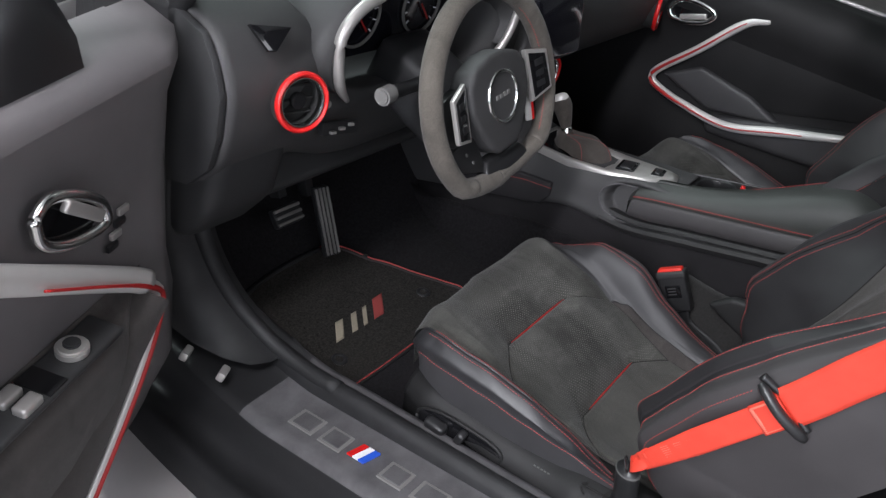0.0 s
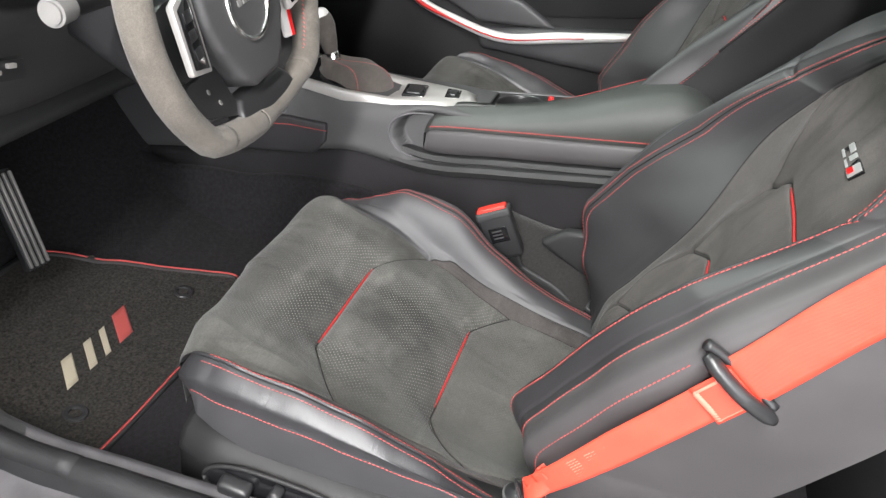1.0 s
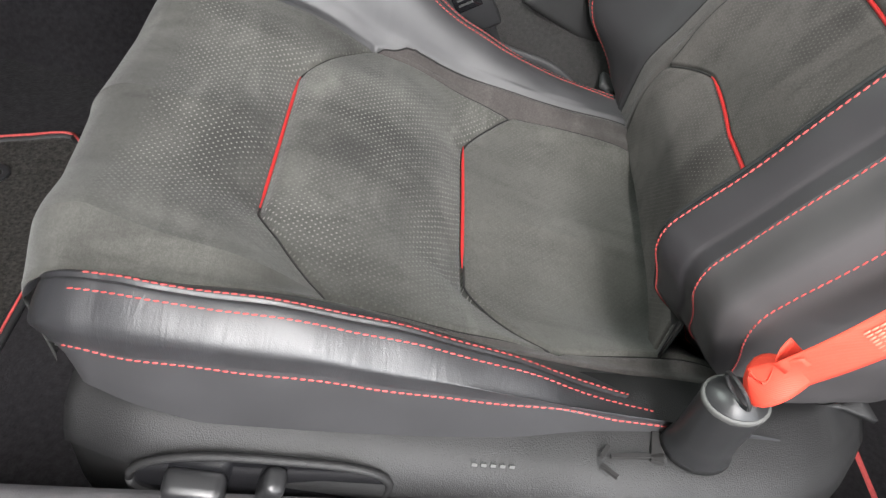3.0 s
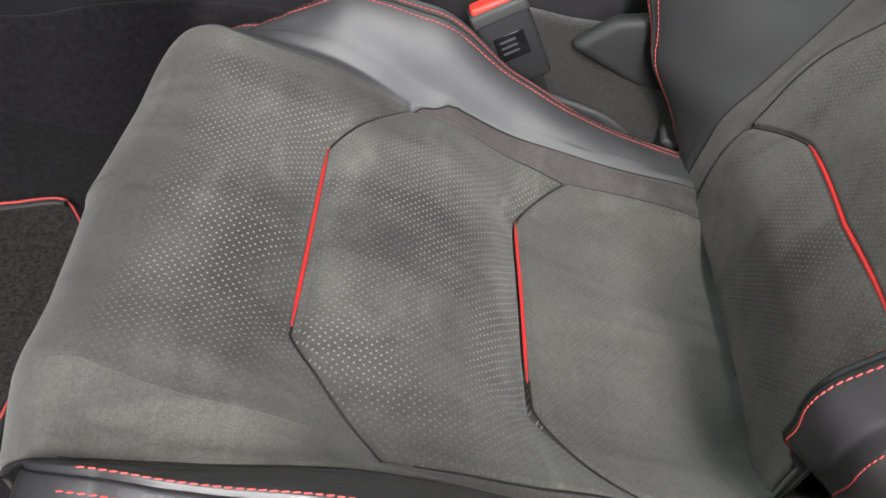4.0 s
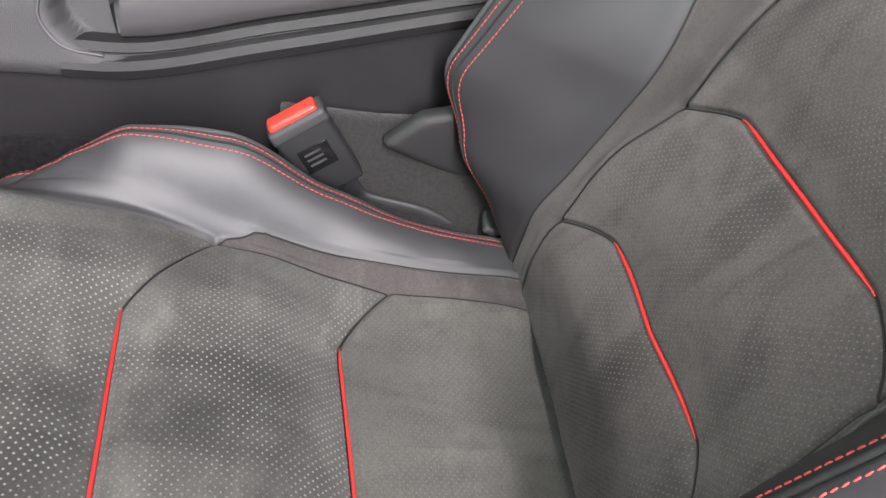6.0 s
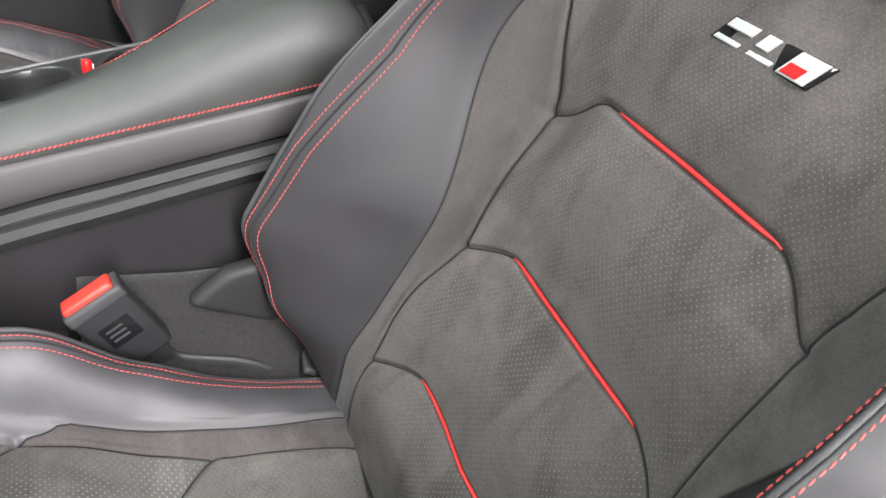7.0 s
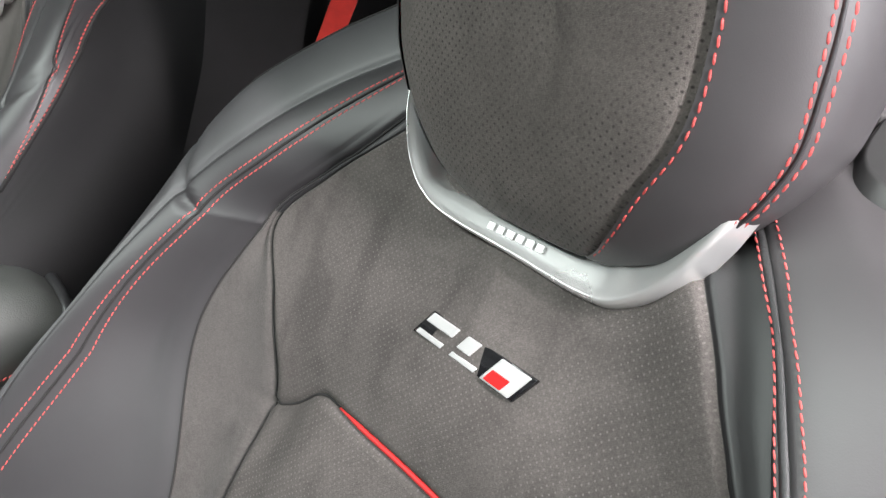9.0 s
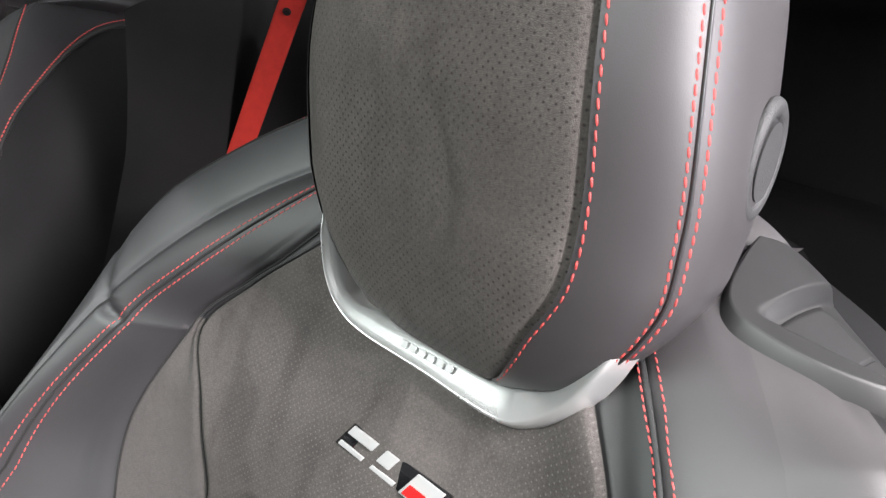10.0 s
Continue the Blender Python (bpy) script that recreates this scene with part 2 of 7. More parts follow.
PLASTIC = material("grained_black_plastic", (0.030, 0.030, 0.031), rough=0.55, grain=0.5, grain_scale=1100, patch=0.15, patch_scale=15)
PLASTIC_SMOOTH = material("smooth_black_plastic", (0.018, 0.018, 0.019), rough=0.35, grain=0.1, grain_scale=900, patch=0.1)
COVER = material("black_cover_plastic", (0.017, 0.0168, 0.0172), rough=0.5, spec=0.35, grain=0.5, grain_scale=1100, patch=0.2, patch_scale=18)
# dark grey vinyl, its colour raised to hold the light on the open door
LIT_VINYL = material("lit_door_vinyl", (0.14, 0.131, 0.134), rough=0.6, grain=0.4, grain_scale=900, patch=0.15, patch_scale=8)
DASH = material("soft_dash_vinyl", (0.046, 0.045, 0.046), rough=0.6, grain=0.4, grain_scale=900, patch=0.12, patch_scale=10)
SEAL = material("rubber_door_seal", (0.013, 0.013, 0.014), rough=0.6, grain=0.3, grain_scale=600, patch=0.4, patch_scale=30)
SILL = material("dusty_sill_plastic", (0.080, 0.077, 0.081), rough=0.5, grain=0.4, grain_scale=900, patch=0.35, patch_scale=24)
CARPET = material("charcoal_carpet", (0.0130, 0.0122, 0.0134), rough=1.0, grain=1.0, grain_scale=420, patch=0.5, patch_scale=160, spec=0.05, sheen=0.06)
MAT_PILE = material("mat_pile", (0.018, 0.0165, 0.015), rough=1.0, grain=1.0, grain_scale=260, patch=1.0, patch_scale=260, spec=0.05, sheen=0.1)
TUNNEL_VINYL = material("tunnel_side_vinyl", (0.0125, 0.0116, 0.0128), rough=0.85, spec=0.2, grain=0.4, grain_scale=1000, patch=0.2, patch_scale=12)
RED = material("red_piping", (0.46, 0.022, 0.022), rough=0.45, grain=0.2, grain_scale=900)
THREAD = material("red_thread", (0.40, 0.055, 0.052), rough=0.7, grain=0.4, grain_scale=3000, patch=0.25, patch_scale=300)
BELT = webbing("red_webbing", (0.66, 0.052, 0.028))
BELT_DARK = webbing("rear_red_webbing", (0.55, 0.035, 0.026))
RED_GLOSS = material("red_lacquer", (0.60, 0.015, 0.015), rough=0.25, coat=0.4)
RED_BUTTON = material("red_plastic_button", (0.72, 0.035, 0.022), rough=0.35)
CHROME = material("satin_chrome", (0.80, 0.80, 0.79), rough=0.2, metal=1.0, grain=0.05, grain_scale=200)
BEZEL = material("satin_bezel_metal", (0.92, 0.92, 0.92), rough=0.29, metal=0.80, grain=0.04, grain_scale=300, patch=0.04, rough_var=0.05)
SILVER = material("silver_lacquer", (0.55, 0.53, 0.51), rough=0.32, metal=0.6, patch=0.06)
SILVER_WHITE = material("pale_silver_trim", (0.72, 0.70, 0.68), rough=0.38, metal=0.3, patch=0.06)
ALU = material("brushed_pedal_metal", (0.30, 0.29, 0.28), rough=0.45, metal=0.7, patch=0.2)
BADGE_CHROME = material("badge_chrome", (0.80, 0.80, 0.80), rough=0.3, metal=0.65, patch=0.06)
BLACK_GLOSS = material("black_lacquer", (0.008, 0.008, 0.009), rough=0.08, coat=0.5)
SCREEN = material("dark_glass_dial", (0.010, 0.010, 0.014), rough=0.12, coat=0.4)
SEAM = material("dark_seam_thread", (0.012, 0.011, 0.011), rough=0.9)
INK_GREY = material("grey_print", (0.17, 0.165, 0.16), rough=0.6)
INK_DIM = material("dull_grey_print", (0.06, 0.06, 0.058), rough=0.6)
INK_LIGHT = material("pale_embroidery", (0.30, 0.265, 0.20), rough=0.8, grain=0.6, grain_scale=900)
INK_RED = material("red_embroidery", (0.28, 0.045, 0.04), rough=0.8, grain=0.6, grain_scale=900)
WHITE = material("white_enamel", (0.82, 0.82, 0.84), rough=0.3)
BLUE = material("blue_enamel", (0.03, 0.10, 0.60), rough=0.3)
CONCRETE = material("workshop_floor", (0.34, 0.32, 0.31), rough=0.7, grain=0.3, grain_scale=60, patch=0.2, patch_scale=6)
WALL_PAINT = material("workshop_wall", (0.55, 0.57, 0.56), rough=0.8, grain=0.2, grain_scale=80, patch=0.06, patch_scale=3)
BODY_PAINT = material("grey_body_paint", (0.46, 0.44, 0.44), rough=0.3, metal=0.3, coat=0.6, patch=0.05)
LINING = material("dark_headlining", (0.013, 0.013, 0.013), rough=0.95, grain=0.4, grain_scale=700, patch=0.2)
GLASS = bpy.data.materials.new("window_glass")
GLASS.use_nodes = True
GLASS.node_tree.nodes["Principled BSDF"].inputs["Transmission Weight"].default_value = 1.0
GLASS.node_tree.nodes["Principled BSDF"].inputs["Roughness"].default_value = 0.02
GLASS.node_tree.nodes["Principled BSDF"].inputs["IOR"].default_value = 1.05
GLASS.node_tree.nodes["Principled BSDF"].inputs["Base Color"].default_value = (0.80, 0.92, 0.86, 1)

# ---------------------------------------------------------------- mesh helpers


def thing(name, label, category, group="", kind=""):
    return tagged(new(name), label, category, group, kind)


def mesh_ob(name, verts, faces, mat, parent=None, label="", smooth=True, uv=None):
    me = bpy.data.meshes.new(name)
    me.from_pydata([tuple(map(float, v)) for v in verts], [], [tuple(map(int, f)) for f in faces])
    me.materials.append(mat)
    if smooth:
        me.polygons.foreach_set("use_smooth", [True] * len(me.polygons))
    if uv is not None:
        layer = me.uv_layers.new(name="UVMap")
        idx = np.empty(len(me.loops), dtype=np.int32)
        me.loops.foreach_get("vertex_index", idx)
        layer.data.foreach_set("uv", np.asarray(uv, dtype=np.float32)[idx].ravel())
    me.update()
    ob = new(name, me)
    ob.parent = parent
    return tagged(ob, label)


def part(name, bm, mat, parent=None, label="", smooth=True):
    bmesh.ops.recalc_face_normals(bm, faces=bm.faces)
    me = bpy.data.meshes.new(name)
    bm.to_mesh(me)
    bm.free()
    me.materials.append(mat)
    if smooth:
        me.polygons.foreach_set("use_smooth", [True] * len(me.polygons))
        me.set_sharp_from_angle(angle=radians(40))
    ob = new(name, me)
    ob.parent = parent
    return tagged(ob, label)


def grid_faces(nu, nv, close_u=False):
    i = np.arange(nv - 1)[:, None] * nu
    j = np.arange(nu - 1)[None, :]
    a = (i + j).ravel()
    f = np.stack([a, a + 1, a + nu + 1, a + nu], 1)
    if close_u:
        r = np.arange(nv - 1) * nu
        f = np.vstack([f, np.stack([r + nu - 1, r, r + nu, r + 2 * nu - 1], 1)])
    return f


def block(name, F, us, vs, mat, parent, label="", flip=False, up=1):
    """One panel of a surface F(u, v), with UVs in metres along it."""
    U, V = np.meshgrid(us, vs)
    P = F(U.ravel(), V.ravel())
    nu, nv = len(us), len(vs)
    f = grid_faces(nu, nv)
    if flip:
        f = f[:, ::-1]
    along = P[:, up] * 1.04 + (0.09 * np.clip(V.ravel() - 3, 0, 1) if up == 1 else 0)
    return mesh_ob(name, P, f, mat, parent, label, uv=np.stack([P[:, 0], along], 1))


def hermite(xs, ys):
    """A smooth curve through a few knots, with no overshoot."""
    xs, ys = np.asarray(xs, float), np.asarray(ys, float)
    d = np.diff(ys) / np.diff(xs)
    m = np.zeros(len(xs))
    m[1:-1] = np.where(d[:-1] * d[1:] > 0, 2 * d[:-1] * d[1:] / (d[:-1] + d[1:] + 1e-12), 0)
    m[0], m[-1] = d[0], d[-1]

    def f(x):
        x = np.clip(np.asarray(x, float), xs[0], xs[-1])
        i = np.clip(np.searchsorted(xs, x) - 1, 0, len(xs) - 2)
        h = xs[i + 1] - xs[i]
        t = (x - xs[i]) / h
        return ((2 * t**3 - 3 * t**2 + 1) * ys[i] + (t**3 - 2 * t**2 + t) * h * m[i]
                + (-2 * t**3 + 3 * t**2) * ys[i + 1] + (t**3 - t**2) * h * m[i + 1])
    return f


def across(knots, values, u):
    """Smooth curve over fixed knots, each point with its own knot values: values is (knots, points)."""
    k = np.asarray(knots)
    vals = np.asarray(values)
    d = np.diff(vals, axis=0) / np.diff(k)[:, None]
    m = np.zeros_like(vals)
    m[1:-1] = 0.5 * (d[:-1] + d[1:])
    small = 3 * np.minimum(np.abs(d[:-1]), np.abs(d[1:]))
    m[1:-1] = np.clip(m[1:-1], -small - 0.06, small + 0.06)
    m[0], m[-1] = 0 * d[0], d[-1]
    u = np.clip(u, k[0], k[-1])
    i = np.clip(np.searchsorted(k, u) - 1, 0, len(k) - 2)
    n = np.arange(len(u))
    h = k[i + 1] - k[i]
    t = (u - k[i]) / h
    return ((2 * t**3 - 3 * t**2 + 1) * vals[i, n] + (t**3 - 2 * t**2 + t) * h * m[i, n]
            + (-2 * t**3 + 3 * t**2) * vals[i + 1, n] + (t**3 - t**2) * h * m[i + 1, n])


def normals(F, u, v, e=0.004):
    a = F(u + e, v) - F(u - e, v)
    b = F(u, v + e) - F(u, v - e)
    n = np.cross(a, b)
    return n / (np.linalg.norm(n, axis=1)[:, None] + 1e-9)


def even(P, N, step, start=0.0, stop=None):
    s = np.concatenate([[0], np.cumsum(np.linalg.norm(np.diff(P, axis=0), axis=1))])
    t = np.arange(start, (stop or s[-1]), step)
    return (np.stack([np.interp(t, s, P[:, k]) for k in range(3)], 1),
            np.stack([np.interp(t, s, N[:, k]) for k in range(3)], 1))


def stitches(name, P, N, parent, mat=None, step=0.0048, length=0.0036, width=0.00100, lift=0.0004, slant=0.12, label=""):
    """A row of thread stitches along a curve P with normals N: a small rounded bar each."""
    Q, M = even(np.asarray(P), np.asarray(N), step)
    if len(Q) < 3:
        return None
    T = np.gradient(Q, axis=0)
    T /= np.linalg.norm(T, axis=1)[:, None] + 1e-9
    M /= np.linalg.norm(M, axis=1)[:, None] + 1e-9
    B = np.cross(M, T)
    T2 = T + slant * B
    T2 /= np.linalg.norm(T2, axis=1)[:, None]
    B2 = np.cross(M, T2)
    verts, faces = [], []
    prof = [(-0.5, 0.35, 0.0), (-0.3, 1.0, 0.8), (0.3, 1.0, 0.8), (0.5, 0.35, 0.0)]
    for q, t, b, n in zip(Q, T2, B2, M):
        o = len(verts)
        q = q + n * lift
        for along, wide, high in prof:
            c = q + t * along * length
            verts += [c - b * width * 0.5 * wide - n * width * 0.4, c + n * width * 0.5 * high, c + b * width * 0.5 * wide - n * width * 0.4]
        for k in range(3):
            a = o + 3 * k
            faces += [(a, a + 1, a + 4, a + 3), (a + 1, a + 2, a + 5, a + 4)]
    return mesh_ob(name, verts, faces, mat or THREAD, parent, label)


def tube(name, P, radii, mat, parent=None, label="", sides=10, squash=None, N=None):
    """A rounded bar along a curve, with its own radius at each point."""
    P = np.asarray(P, float)
    T = np.gradient(P, axis=0)
    T /= np.linalg.norm(T, axis=1)[:, None] + 1e-9
    up = np.asarray(N if N is not None else np.tile([0.03, 0.1, 1.0], (len(P), 1)), float)
    B = np.cross(T, up)
    B /= np.linalg.norm(B, axis=1)[:, None] + 1e-9
    M = np.cross(B, T)
    R = np.broadcast_to(np.asarray(radii, float), (len(P),))
    sq = squash or 1.0
    ang = np.linspace(0, 2 * math.pi, sides, endpoint=False)
    verts = (P[:, None] + R[:, None, None] * (np.cos(ang)[None, :, None] * B[:, None] + sq * np.sin(ang)[None, :, None] * M[:, None])).reshape(-1, 3)
    f = [tuple(x) for x in grid_faces(sides, len(P), True)]
    f += [tuple(range(sides - 1, -1, -1)), tuple(range((len(P) - 1) * sides, len(P) * sides))]
    return mesh_ob(name, verts, f, mat, parent, label)


def spline(points, n=40):
    """A smooth curve (Catmull-Rom) through points."""
    p = np.asarray(points, float)
    p = np.vstack([2 * p[0] - p[1], p, 2 * p[-1] - p[-2]])
    out = []
    seg = len(p) - 3
    for t in np.linspace(0, seg - 1e-6, n):
        i = int(t)
        f = t - i
        a, b, c, d = p[i:i + 4]
        out.append(0.5 * ((2 * b) + (c - a) * f + (2 * a - 5 * b + 4 * c - d) * f * f + (3 * b - a - 3 * c + d) * f**3))
    return np.array(out)


def slab(points, thick, axis="z", bevel=0.004, at=0.0, seg=2):
    """A plate: a 2D outline given thickness along an axis, with rounded edges."""
    bm = bmesh.new()

    def place(a, b, c):
        v = [0, 0, 0]
        if axis == "z":
            v = [a, b, c]
        elif axis == "x":
            v = [c, a, b]
        else:
            v = [a, c, b]
        return v
    lo = [bm.verts.new(place(a, b, at)) for a, b in points]
    hi = [bm.verts.new(place(a, b, at + thick)) for a, b in points]
    n = len(points)
    bm.faces.new(lo[::-1])
    bm.faces.new(hi)
    for i in range(n):
        bm.faces.new((lo[i], lo[(i + 1) % n], hi[(i + 1) % n], hi[i]))
    bmesh.ops.recalc_face_normals(bm, faces=bm.faces)
    if bevel:
        bmesh.ops.bevel(bm, geom=list(bm.edges), offset=bevel, segments=seg, affect="EDGES", profile=0.6, clamp_overlap=True)
    return bm


def box(sx, sy, sz, m=None, bevel=0.004, seg=2):
    bm = bmesh.new()
    bmesh.ops.create_cube(bm, size=1)
    bmesh.ops.scale(bm, vec=(sx, sy, sz), verts=bm.verts)
    if bevel:
        bmesh.ops.bevel(bm, geom=list(bm.edges), offset=bevel, segments=seg, affect="EDGES", profile=0.6, clamp_overlap=True)
    if m is not None:
        bmesh.ops.transform(bm, matrix=m, verts=bm.verts)
    return bm


def ring(radius, thick, m=None, nu=48, nv=10, squash=1.0):
    """A torus, or a squashed one."""
    bm = bmesh.new()
    rows = []
    for i in range(nu):
        a = 2 * math.pi * i / nu
        rows.append([bm.verts.new(((radius + thick * math.cos(b)) * math.cos(a), (radius + thick * math.cos(b)) * math.sin(a), thick * squash * math.sin(b)))
                     for b in (2 * math.pi * j / nv for j in range(nv))])
    for i in range(nu):
        for j in range(nv):
            bm.faces.new((rows[i][j], rows[(i + 1) % nu][j], rows[(i + 1) % nu][(j + 1) % nv], rows[i][(j + 1) % nv]))
    if m is not None:
        bmesh.ops.transform(bm, matrix=m, verts=bm.verts)
    return bm


def disc(radius, depth, m=None, seg=40, bevel=0.002):
    bm = bmesh.new()
    bmesh.ops.create_cone(bm, cap_ends=True, segments=seg, radius1=radius, radius2=radius, depth=depth)
    if bevel:
        bmesh.ops.bevel(bm, geom=[e for e in bm.edges if len(e.link_faces) == 2 and any(len(f.verts) > 4 for f in e.link_faces)], offset=bevel, segments=2, affect="EDGES")
    if m is not None:
        bmesh.ops.transform(bm, matrix=m, verts=bm.verts)
    return bm


def sheet(name, rows, mat, parent=None, label="", thick=0.0, smooth=True):
    """A skin through rows of points (all of one length); thick: its depth along its normals."""
    rows = np.asarray(rows, float)
    nv, nu, _ = rows.shape
    P = rows.reshape(-1, 3)
    f = grid_faces(nu, nv)
    if thick:
        du = np.gradient(rows, axis=1)
        dv = np.gradient(rows, axis=0)
        n = np.cross(du, dv)
        n /= np.linalg.norm(n, axis=2)[:, :, None] + 1e-9
        Q = (rows - n * thick).reshape(-1, 3)
        o = len(P)
        f2 = f[:, ::-1] + o
        rim = []
        loop = list(range(nu)) + [r * nu + nu - 1 for r in range(1, nv)] + [(nv - 1) * nu + k for k in range(nu - 2, -1, -1)] + [r * nu for r in range(nv - 2, 0, -1)]
        for a, b in zip(loop, loop[1:] + loop[:1]):
            rim.append((b, a, a + o, b + o))
        P = np.vstack([P, Q])
        f = np.vstack([f, f2, np.array(rim)])
    return mesh_ob(name, P, f, mat, parent, label, smooth=smooth)


def step_up(d, w):
    t = np.clip(d / w + 0.5, 0, 1)
    return t * t * (3 - 2 * t)


def spread(points, n):
    """Evenly resampled smooth curve."""
    c = spline(points, 200)
    s = np.concatenate([[0], np.cumsum(np.linalg.norm(np.diff(c, axis=0), axis=1))])
    t = np.linspace(0, s[-1], n)
    return np.stack([np.interp(t, s, c[:, k]) for k in range(3)], 1)

# ---------------------------------------------------------------- the sports seat
KNOTS = [0, 0.36, 0.6, 0.72, 0.9, 1.0, 1.1, 1.25]


def gauss(d, w):
    return np.exp(-(d / w) ** 2)


def ripple(p, q, seed=0.0):
    """Slow unevenness of upholstery."""
    return (np.sin(p * 23 + seed) * np.sin(q * 19 + 1.3 * seed) + 0.5 * np.sin(p * 51 + q * 37 + seed))


# cushion: y is the way to the front, each knot of the cross-section has its place across (x) and its height
C_ZC = hermite([-0.21, -0.190, -0.172, -0.155, -0.10, 0, 0.08, 0.163, 0.22, 0.275], [0.378, 0.393, 0.4005, 0.4045, 0.4100, 0.4293, 0.4605, 0.4806, 0.4857, 0.4896])
C_XA = hermite([-0.2, -0.05, 0.1, 0.2, 0.29], [0.1515, 0.169, 0.1795, 0.1797, 0.1655])
C_HA = hermite([-0.2, -0.05, 0.1, 0.2, 0.29], [0.0414, 0.0325, 0.0156, 0.0218, 0.0285])
C_XB = hermite([-0.2, -0.05, 0.1, 0.2, 0.29], [0.1788, 0.1874, 0.196, 0.2113, 0.2157])
C_HB = hermite([-0.2, -0.05, 0.1, 0.2, 0.29], [0.0511, 0.0441, 0.0288, 0.0252, 0.0149])
C_XA_IN = hermite([-0.2, -0.08, 0.0, 0.06, 0.12, 0.2, 0.29], [0.1347, 0.1536, 0.1629, 0.1743, 0.1791, 0.1788, 0.1758])
C_HA_IN = hermite([-0.2, -0.05, 0.05, 0.12, 0.2, 0.29], [0.0266, 0.0168, 0.0035, 0.0015, 0.0078, 0.0203])
C_XB_IN = hermite([-0.2, -0.08, -0.02, 0.02, 0.06, 0.12, 0.2, 0.29], [0.1682, 0.1702, 0.1753, 0.1817, 0.187, 0.1914, 0.2012, 0.2094])
C_HB_IN = hermite([-0.2, -0.05, 0.05, 0.12, 0.2, 0.29], [0.0447, 0.0367, 0.0207, 0.0128, 0.0184, 0.0167])
C_XR = hermite([-0.2, 0.0, 0.2, 0.26, 0.29], [0.2174, 0.2294, 0.2355, 0.2256, 0.211])
C_ZR_IN = hermite([-0.2, -0.08, 0.01, 0.10, 0.17, 0.21, 0.26, 0.29], [0.441, 0.4576, 0.4919, 0.539, 0.54, 0.5164, 0.4818, 0.4615])
C_ZR_OUT = hermite([-0.2, -0.09, -0.01, 0.07, 0.165, 0.21, 0.26, 0.29], [0.4623, 0.4807, 0.5052, 0.5233, 0.5295, 0.5301, 0.5168, 0.5011])
C_ZL_OUT = hermite([-0.2, -0.07, 0.03, 0.10, 0.18, 0.26], [0.4772, 0.4921, 0.4975, 0.4999, 0.4988, 0.4935])
def seam_drop(a):
    return np.clip((a - 0.36) / 0.24, 0, 1) ** 1.3


# the seams of the cushion: the rear edge, two cross seams that run back towards the bolsters, the front roll
C_ROWS = [lambda a, u: np.full_like(a, -0.195),
          lambda a, u: 0.0029 - np.where(u > 0, 0.0500, 0.0633) * seam_drop(a),
          lambda a, u: 0.1683 - np.where(u > 0, 0.0638, 0.0615) * seam_drop(a),
          lambda a, u: 0.283 - 0.041 * np.clip(a / 0.9, 0, 1) ** 3]


